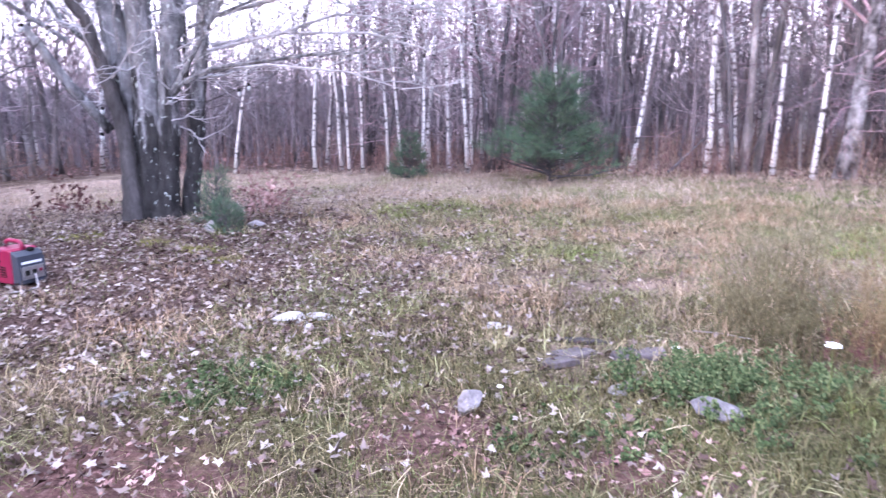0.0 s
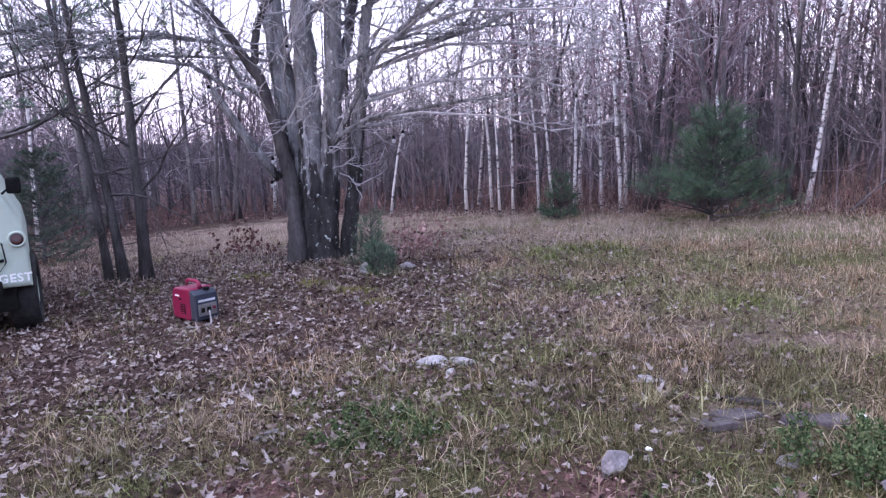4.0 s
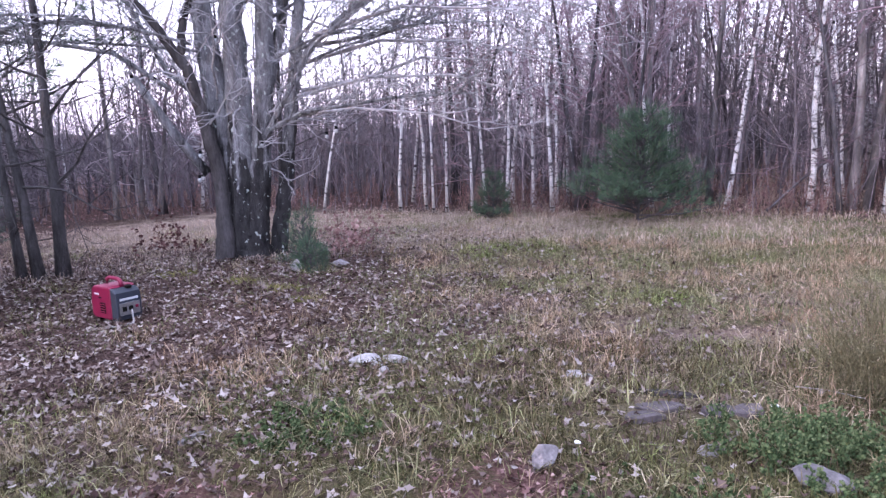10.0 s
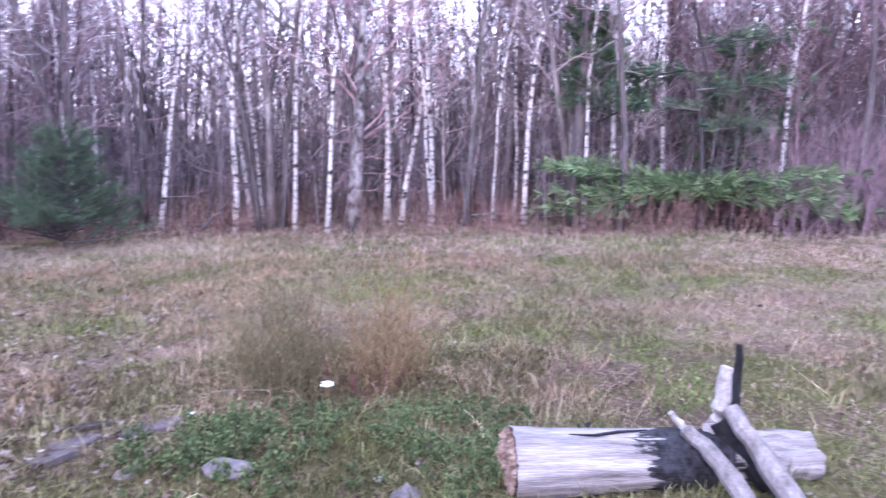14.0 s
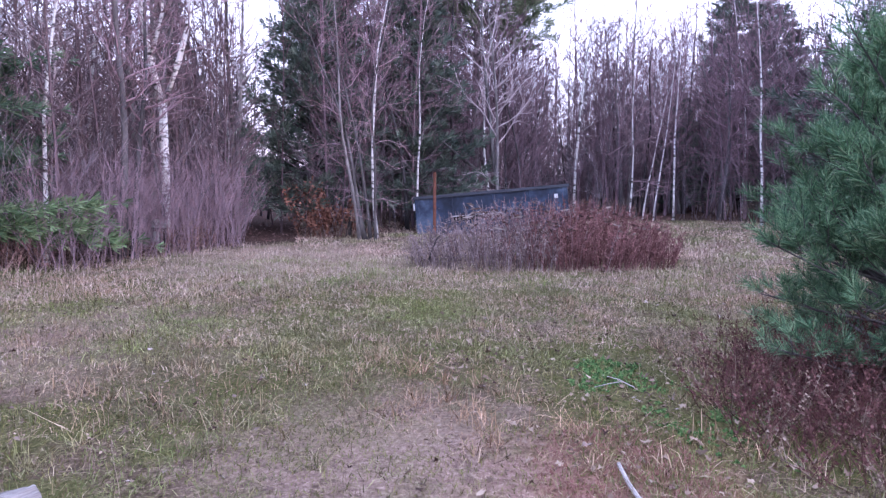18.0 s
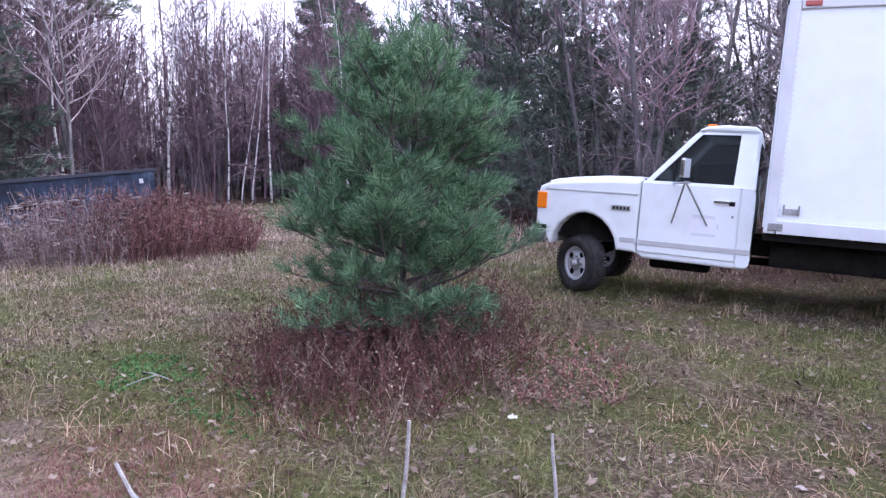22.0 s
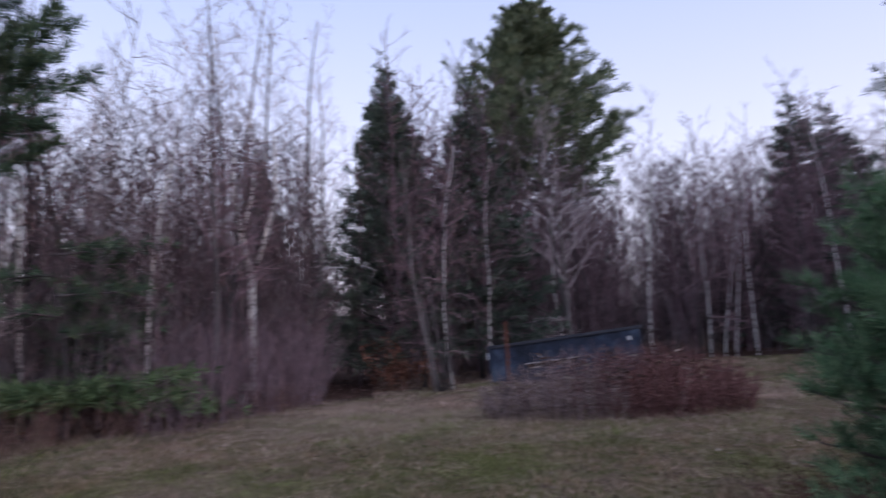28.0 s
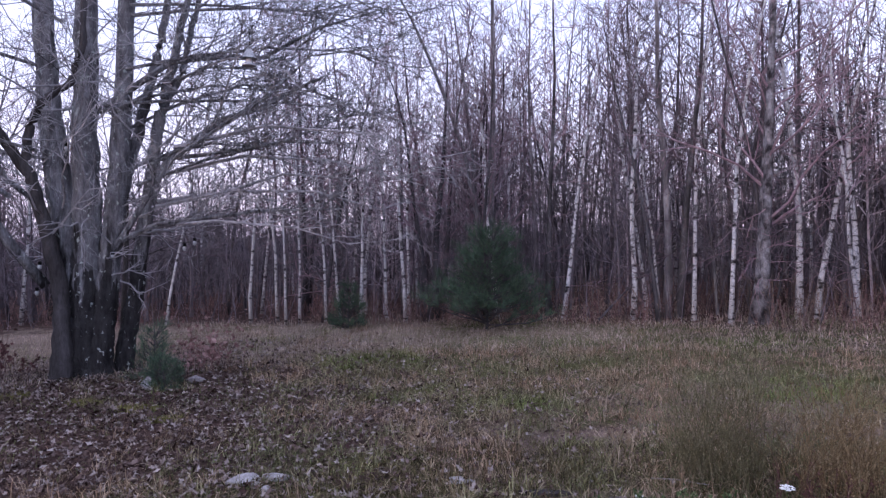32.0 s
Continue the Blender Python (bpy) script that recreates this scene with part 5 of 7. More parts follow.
def lobed_leaves(name, r, x, y, size, mat, label):
    n, k = len(x), 10
    ang = np.linspace(0, 2 * np.pi, k, endpoint=False)
    lobe = np.array([1.0, 0.50, 0.92, 0.46, 0.74, 0.30, 0.74, 0.46, 0.92, 0.50])
    s = size * r.uniform(0.6, 1.3, n)
    w = r.uniform(0, 2 * np.pi, n)
    rad = lobe[None] * r.uniform(0.78, 1.15, (n, k))
    u = ang[None] + r.normal(0, 0.10, (n, k))
    ax, ay = np.cos(u) * rad * s[:, None], np.sin(u) * rad * (s * r.uniform(0.6, 1.0, n))[:, None]
    px, py = ax * np.cos(w)[:, None] - ay * np.sin(w)[:, None], ax * np.sin(w)[:, None] + ay * np.cos(w)[:, None]
    tx, ty, curl = r.normal(0, 0.25, n), r.normal(0, 0.25, n), r.uniform(-0.5, 1.5, n)
    pz = px * tx[:, None] + py * ty[:, None] + curl[:, None] * (ay ** 2) / size + r.normal(0, 0.16 * size, (n, k))
    z = heights(x, y) + r.uniform(0.014, 0.048, n)
    pz = np.maximum(pz, -0.010)
    rim = np.stack([px + x[:, None], py + y[:, None], pz + z[:, None]], 2)
    mid = np.stack([x, y, z + r.normal(0.002, 0.006, n)], 1)[:, None]
    v = np.concatenate([mid, rim], 1).reshape(-1, 3)
    i = np.arange(k)
    tri = np.stack([np.zeros(k, int), 1 + i, 1 + (i + 1) % k], 1)
    f = (np.arange(n)[:, None, None] * (k + 1) + tri[None]).reshape(-1, 3)
    return np_mesh(name, v, f, mat, label, "leaves")


x1, y1 = spots(r, 40000, -62, 24, 2.6, 13.5, 0.75)
m = np.hypot(x1 + 4.6, y1 - 7.2) + r.normal(0, 1.5, len(x1)) < 5.0
x2, y2 = spots(r, 5200, -42, 42, 2.4, 9, 0.9)
near = clumped(r, x2 + 70, y2, -0.05)
x2, y2 = near[0] - 70, near[1]
thin = r.uniform(0, 1, len(x2)) < np.clip(1.0 - 0.42 * (x2 + 0.2), 0.12, 1.0)
x2, y2 = x2[thin], y2[thin]
x3, y3 = spots(r, 550, 60, 168, 2.6, 12, 0.9)
lobed_leaves("leaf_carpet", r, x1[m], y1[m], 0.037, M_LEAF, "thick carpet of lilac-brown maple leaves round the tree")
bx, by = np.concatenate([r.normal(c, 0.33, 90) for c in (-1.5, -0.05, 0.9)]), np.concatenate([r.normal(c, 0.22, 90) for c in (2.75, 3.15, 2.75)])
lobed_leaves("soil_litter", r, bx, by, 0.026, M_UNDER, "russet leaf scraps on bare red soil")
x4, y4 = spots(r, 1500, 95, 168, 2.6, 9, 0.8)
lobed_leaves("brown_leaves", r, x4, y4, 0.036, M_BROWNBRUSH, "dry brown leaves caught in the grass")
x, y = np.concatenate([x2, x3]), np.concatenate([y2, y3])
lobed_leaves("fallen_leaves", r, x, y, 0.034, M_LEAF, "pale and brown fallen maple leaves strewn on the grass")
x, y = spots(r, 9000, -60, 168, 13, 24, 1.0)
m = np.hypot(x, y) > np.array([edge_at(math.degrees(math.atan2(a, b))) for a, b in zip(x, y)]) + 0.3
x, y = x[m], y[m]
lobed_leaves("forest_litter", r, x, y, 0.06, M_UNDER, "brown leaf litter on the forest floor")


def brush(name, seed, places, tall, mat, label, leaves=5, kinks=4, leaf=0.03, stem=0.004, category="undergrowth", lean=0.25):
    """Thin twiggy stems with a few clinging dry leaves, joined."""
    rng = random.Random(seed)
    g = Geo()
    for x, y in places:
        h = tall * rng.uniform(0.45, 1.2)
        pts, radii = grow(rng, (x, y, height(x, y) - 0.03), (rng.gauss(0, lean), rng.gauss(0, lean), 1), h, stem, stem * 0.4, 3, 0.10)
        g.tube(pts, radii, 3, cap=False)
        for k in range(kinks):
            q, ax = along(pts, rng.uniform(0.25, 0.95))
            d = (ax * 0.8 + Vector((rng.gauss(0, 0.6), rng.gauss(0, 0.6), rng.uniform(0, 0.6)))).normalized()
            e = q + d * h * rng.uniform(0.15, 0.4)
            g.tube((q, e), (stem * 0.6, stem * 0.3), 3, cap=False)
            for j in range(leaves // kinks + (rng.random() < (leaves % kinks) / kinks)):
                c = q.lerp(e, rng.random())
                a = Vector((rng.gauss(0, 1), rng.gauss(0, 1), rng.gauss(0, 0.7))).normalized() * leaf * rng.uniform(0.6, 1.3)
                b = a.orthogonal().normalized() * leaf * 0.45
                g.poly(c, c + a * 0.5 + b, c + a, c + a * 0.5 - b)
    return tagged(part(name, g, mat), label, category, kind="stuff")


def band(seed, count, az0, az1, d0, d1):
    rng = random.Random(seed)
    out = []
    for i in range(count):
        az = rng.uniform(az0, az1)
        if 78 < az < 82.5:
            continue
        out.append(polar(az, edge_at(az) + rng.uniform(d0, d1)))
    return out


brush("red_undergrowth", 71, [p for p in band(71, 5200, -40, 76, -0.6, 6) if noise.noise((p[0] * 0.45, p[1] * 0.45, 1)) > (-0.05 if p[0] > -1.5 else 0.22)], 0.72, M_UNDER, "reddish-brown undergrowth at the foot of the woods", 6)
brush("brown_undergrowth", 72, [p for p in band(72, 4600, -58, 168, -0.7, 6) if noise.noise((p[0] * 0.45, p[1] * 0.45, 6)) > (-0.02 if p[0] > -1.5 else 0.25)], 0.85, M_BROWNBRUSH, "dry brown undergrowth along the wood's edge", 5)
brush("saplings", 73, band(73, 1100, -58, 168, 0.0, 6), 3.2, M_GREYSTEM, "thin leafless saplings along the wood's edge", 0, 9, 0.04, 0.008)
brush("sapling_thicket", 74, band(74, 420, 64, 78, -0.6, 3.5), 2.0, M_THICKET, "purplish sapling thicket beside the track", 0, 10, 0.04, 0.007)


def patch(seed, count, cx, cy, rx, ry, turn=0.0):
    rng = random.Random(seed)
    out = []
    for i in range(count):
        a, d = rng.uniform(0, 6.28), rng.random() ** 0.6
        u, v = rx * d * math.cos(a), ry * d * math.sin(a)
        c, s = math.cos(radians(turn)), math.sin(radians(turn))
        out.append((cx + u * c - v * s, cy + u * s + v * c))
    return out


# added dark brush that stands in for the shade beneath the truck
brush("truck_shade_brush", 83, [(8.2 - 6.2 * u + 0.5 * math.sin(91 * u), -9.55 - 3.5 * u + 0.45 * math.sin(57 * u)) for u in [i / 420 for i in range(420)]], 0.8, M_REDBRUSH, "dark brush added behind the truck in place of the shade under it", 9, 5, 0.04, 0.005, lean=0.4)
brush("bramble_patch", 75, patch(75, 1150, 5.45, -4.02, 1.95, 1.15, -45), 0.58, M_REDBRUSH, "dark red bramble brush under the young pine", 11, 5, 0.019, 0.003, lean=0.6)
brush("bramble_patch", 76, patch(76, 160, 4.2, -4.9, 0.9, 0.6, -45), 0.16, M_RUDDY, "low russet bramble brush before the young pine", 8, 5, 0.022, 0.003, lean=0.6)
brush("bramble_leaves", 82, patch(82, 230, 5.1, -4.05, 1.75, 1.2, -45), 0.50, M_BROWNBRUSH, "dry brown leaves caught in the brambles", 12, 5, 0.022, lean=0.6)
brush("red_grass_patch", 77, patch(77, 1300, 4.3, -1.68, 0.75, 0.5), 0.09, M_RUDDY, "low reddish dry grass patch", 0, 4, 0.018, 0.0022, lean=0.7)
brush("beech_leaves", 78, patch(78, 45, 19.4, 2.0, 0.9, 0.9), 1.3, island_colours("copper_leaf", ((0.0, (0.10, 0.04, 0.03)), (1.0, (0.26, 0.13, 0.09)))), "young beech with clinging copper leaves", 26, 6, 0.09, 0.006)
brush("maple_seedlings", 79, patch(79, 26, -2.7, 10.1, 0.6, 0.5), 0.85, M_UNDER, "reddish seedlings beside the maple", 12, 5, 0.06)
brush("maple_seedlings", 80, patch(80, 16, -5.9, 10.3, 0.8, 0.5), 0.75, M_REDBRUSH, "reddish seedlings beside the maple", 10, 5, 0.06)


# ---- the mound of dead knotweed ----
def build_bush():
    dusty = island_colours("dusty_red_stalk", ((0.0, (0.085, 0.036, 0.036)), (0.5, (0.165, 0.080, 0.080)), (1.0, (0.28, 0.155, 0.15))))
    rng = random.Random(81)
    t = thing("dead_bush", on_ground(13.1, -2.85, 0), "broad mound of dead reddish-brown weed stalks before the blue container", "bush")
    for name, mat, count in (("red_growth", dusty, 1700), ("brown_growth", island_colours("lilac_grey_stalk", ((0.0, (0.10, 0.068, 0.070)), (0.5, (0.20, 0.150, 0.152)), (1.0, (0.36, 0.295, 0.295)))), 1200)):
        g = Geo()
        for i in range(count):
            a, d = rng.uniform(0, 6.28), rng.random() ** 0.5
            u, v = 2.5 * d * math.cos(a), 1.05 * d * math.sin(a)
            if (name == "red_growth") != (u - 0.2 + rng.gauss(0, 0.6) < 0):
                continue
            px, py = 0.14 * u - 0.99 * v * -1, 0.99 * u + 0.14 * v
            zz = height(13.1 + px, -3.0 + py) - height(13.1, -3.0)
            h = (1.28 - 0.75 * d ** 2.8) * rng.uniform(0.75, 1.12) * (0.92 if u > 1.2 else 1.0)
            pts, radii = grow(rng, (px, py, zz - 0.05), (px * 0.10 + rng.gauss(0, 0.12), py * 0.06 + rng.gauss(0, 0.14), 1), h, 0.006, 0.003, 4, 0.10, -0.02)
            g.tube(pts, radii, 3, cap=False)
            for k in range(11):
                c, ax = along(pts, rng.uniform(0.3, 1.0))
                a2 = Vector((rng.gauss(0, 1), rng.gauss(0, 1), rng.gauss(-0.2, 0.6))).normalized() * rng.uniform(0.03, 0.075)
                b2 = a2.orthogonal().normalized() * 0.009
                g.poly(c, c + a2 * 0.5 + b2, c + a2, c + a2 * 0.5 - b2)
        part(name, g, mat, t)["kind"] = "stuff"
    g = Geo()
    for i in range(90):
        a, d = rng.uniform(0, 6.28), rng.random() ** 0.5
        u, v = -2.3 * d * math.cos(a), 0.8 * d * math.sin(a)
        c = Vector((0.14 * u + 0.99 * v, 0.99 * u + 0.14 * v, height(13.1 + 0.14 * u + 0.99 * v, -3.0 + 0.99 * u) - height(13.1, -3) + 1.12 * (1 - 0.45 * d ** 2.5) * rng.uniform(0.85, 1.05)))
        for k in range(3):
            e = c + Vector((rng.gauss(0, 0.07), rng.gauss(0, 0.07), rng.gauss(0.0, 0.03)))
            s = Vector((rng.gauss(0, 0.05), rng.gauss(0, 0.05), 0.02))
            g.poly(e, e + s + Vector((0, 0, 0.02)), e + s * 2, e + s - Vector((0, 0, 0.02)))
    part("seedhead_fuzz", g, M_LEAF, t)["kind"] = "stuff"
    g = Geo()
    g.tube(((0.3, 2.1, 0.0), (0.1, 1.95, 0.45), (0.0, 1.6, 0.8), (0.0, 1.1, 0.95)), (0.016, 0.014, 0.011, 0.006), 6)
    part("pale_stem", g, M_BARK, t)


build_bush()


# ---- paints and metals ----
def painted(name, base, rough=0.35, dirt=(0.5, 0.47, 0.42), amount=0.25, scale=2.5):
    """Vehicle paint with faint grime."""
    m = material(name, base, rough, 0.0, 0.5)
    t = noise_node(m, scale, 6.0)
    f = ramp_node(m, t.outputs["Fac"], ((0.45, (0, 0, 0)), (0.75, (amount, amount, amount))))
    to_base(m, mix_node(m, base, tuple(b * d for b, d in zip(base, dirt)), f.outputs[0]))
    rr = ramp_node(m, t.outputs["Fac"], ((0.3, (rough, rough, rough)), (0.8, (min(1, rough + 0.3),) * 3)))
    m.node_tree.links.new(rr.outputs[0], m.node_tree.nodes["Principled BSDF"].inputs["Roughness"])
    return m


M_WHITE = painted("white_paint", (0.74, 0.77, 0.785))
M_BOX = painted("box_panel", (0.76, 0.80, 0.825), 0.45, amount=0.15)
M_STRIPE = painted("grey_stripe", (0.45, 0.45, 0.46))
M_RAIL = painted("aluminium_rail", (0.62, 0.63, 0.66), 0.4)
M_BUMPER = varied("worn_chrome", ((0.3, (0.34, 0.34, 0.36)), (0.7, (0.62, 0.62, 0.65))), 7, 0.25, 0.1, 0.002, metal=0.9)
M_CHROME = material("chrome", (0.75, 0.75, 0.77), 0.12, 1.0)
M_STEEL = varied("dull_steel", ((0.3, (0.30, 0.30, 0.31)), (0.7, (0.50, 0.50, 0.51))), 12, 0.4, 0.1, 0.002, metal=0.8)
M_RUBBER = varied("tyre_rubber", ((0.3, (0.016, 0.016, 0.017)), (0.7, (0.045, 0.043, 0.042))), 14, 0.85, 0.4, 0.004)
M_BLACK = varied("black_underbody", ((0.3, (0.006, 0.006, 0.006)), (0.7, (0.018, 0.017, 0.016))), 8, 0.9, 0.2, spec=0.1)
M_GLASS = material("tinted_glass", (0.18, 0.20, 0.20), 0.02, 0.0, 0.4)
M_GLASS.node_tree.nodes["Principled BSDF"].inputs["Transmission Weight"].default_value = 0.95
M_GLASS.node_tree.nodes["Principled BSDF"].inputs["IOR"].default_value = 1.15
M_RIM = painted("rim_grey", (0.46, 0.46, 0.48), 0.45)
M_AMBER = material("amber_lens", (0.85, 0.20, 0.01), 0.25, 0.0, 0.6)
M_REDLENS = material("red_lens", (0.34, 0.05, 0.035), 0.3, 0.0, 0.6)
M_MINT = painted("pale_green_paint", (0.45, 0.52, 0.43), 0.5, amount=0.35)
M_RED = painted("generator_red", (0.194, 0.004, 0.040), 0.35)
M_DARKBLUE = painted("dark_panel", (0.025, 0.030, 0.047), 0.45)
M_BLUE = varied("faded_blue_steel", ((0.30, (0.012, 0.017, 0.032)), (0.50, (0.028, 0.042, 0.078)), (0.62, (0.075, 0.105, 0.165)), (0.78, (0.17, 0.20, 0.26))), 1.4, 0.6, 0.2, 0.004)
M_RUST = varied("rusty_steel", ((0.3, (0.09, 0.04, 0.03)), (0.7, (0.23, 0.09, 0.06))), 9, 0.8, 0.3, 0.004)
M_STONE = varied("grey_stone", ((0.3, (0.17, 0.155, 0.165)), (0.55, (0.29, 0.265, 0.275)), (0.8, (0.42, 0.39, 0.395))), 7, 0.85, 0.6, 0.01, per="object")
M_SLATE = varied("purple_slate", ((0.3, (0.050, 0.042, 0.044)), (0.7, (0.118, 0.100, 0.104))), 6, 0.8, 0.5, 0.008, per="object")
M_PALESTONE = varied("pale_stone", ((0.3, (0.24, 0.225, 0.23)), (0.5, (0.37, 0.35, 0.357)), (0.7, (0.48, 0.46, 0.47))), 8, 0.8, 0.5, 0.01)
M_WOODGREY = varied("weathered_wood", ((0.3, (0.28, 0.25, 0.24)), (0.55, (0.42, 0.395, 0.39)), (0.8, (0.56, 0.54, 0.545))), 3, 0.9, 0.8, 0.01, stretch=(0.5, 6, 6))
M_WOODTAN = varied("broken_wood", ((0.3, (0.20, 0.13, 0.10)), (0.6, (0.42, 0.31, 0.25)), (0.85, (0.55, 0.46, 0.40))), 9, 0.95, 1.0, 0.03)
M_WOODDULL = varied("dull_grey_wood", ((0.3, (0.10, 0.088, 0.085)), (0.55, (0.22, 0.20, 0.198)), (0.8, (0.36, 0.34, 0.34))), 5, 0.9, 0.8, 0.01, stretch=(3, 3, 1))
M_CHAR = varied("charred_wood", ((0.3, (0.008, 0.008, 0.009)), (0.75, (0.035, 0.035, 0.042))), 14, 0.7, 0.9, 0.02)


def slab(poly, y0, y1, bevel=0.0, inset=None):
    """A side outline of (x, z) points given thickness from y0 to y1; inset(z) pulls the sides in with height."""
    bm = bmesh.new()
    a = [bm.verts.new((x, y0, z)) for x, z in poly]
    b = [bm.verts.new((x, y1, z)) for x, z in poly]
    n = len(poly)
    bm.faces.new(a)
    bm.faces.new(list(reversed(b)))
    for i in range(n):
        j = (i + 1) % n
        bm.faces.new((a[j], a[i], b[i], b[j]))
    bmesh.ops.recalc_face_normals(bm, faces=bm.faces)
    if bevel:
        long = [e for e in bm.edges if abs(e.verts[0].co.y - e.verts[1].co.y) < 1e-6]
        bmesh.ops.bevel(bm, geom=long, offset=bevel, segments=3, affect="EDGES", profile=0.5)
    if inset:
        for v in bm.verts:
            v.co.y -= math.copysign(inset(v.co.z), v.co.y)
    return bm


def wheel(parent, x, y, r, width, turn, face, rim_mat, drop=0.0):
    """Tyre with tread blocks, dished rim with holes, hub and nuts; face is +1 or -1, the side that shows."""
    t = part("wheel", disc_ring(r, r * 0.60, width, 40, 0.045), M_RUBBER, parent, "black tyre on a steel rim", True)
    t.matrix_local = pose(x, y, r + drop, 0, 0, turn)
    g = Geo()
    for k in range(54):
        w = 6.283 * k / 54
        c, s = math.cos(w), math.sin(w)
        for yy in (-0.33, 0.0, 0.33):
            q = Vector((c * (r + 0.002), yy * width, s * (r + 0.002)))
            u = Vector((-s, 0, c)) * 0.014
            d = Vector((0, width * 0.12, 0))
            o = Vector((c, 0, s)) * 0.001
            g.poly(q - u - d + o, q + u - d + o, q + u + d + o, q - u + d + o)
    part("tread", g, M_RUBBER, t)["kind"] = "stuff"
    rim = part("rim", disc_ring(r * 0.62, r * 0.50, width * 0.8, 32, 0.01), rim_mat, t, "white steel rim", True)
    d = disc_ring(r * 0.52, 0.0, 0.03, 32, 0.01)
    dish = part("rim_disc", d, rim_mat, t, "", True)
    dish.matrix_local = pose(0, face * width * 0.22, 0)
    hub = part("hub", disc_ring(r * 0.15, 0.0, 0.10, 16, 0.015), M_STEEL, t, "dull steel hub", True)
    hub.matrix_local = pose(0, face * width * 0.36, 0)
    for k in range(8):
        w = 6.283 * k / 8
        nut = part("wheel_nut", disc_ring(0.014, 0.0, 0.035, 6), M_STEEL, t)
        nut.matrix_local = pose(r * 0.23 * math.cos(w), face * width * 0.34, r * 0.23 * math.sin(w))
    for k in range(4):
        w = 6.283 * (k + 0.4) / 4
        hole = part("rim_hole", disc_ring(r * 0.105, 0.0, 0.036, 14), M_BLACK, t)
        hole.matrix_local = pose(r * 0.39 * math.cos(w), face * width * 0.22, r * 0.39 * math.sin(w))
    return t


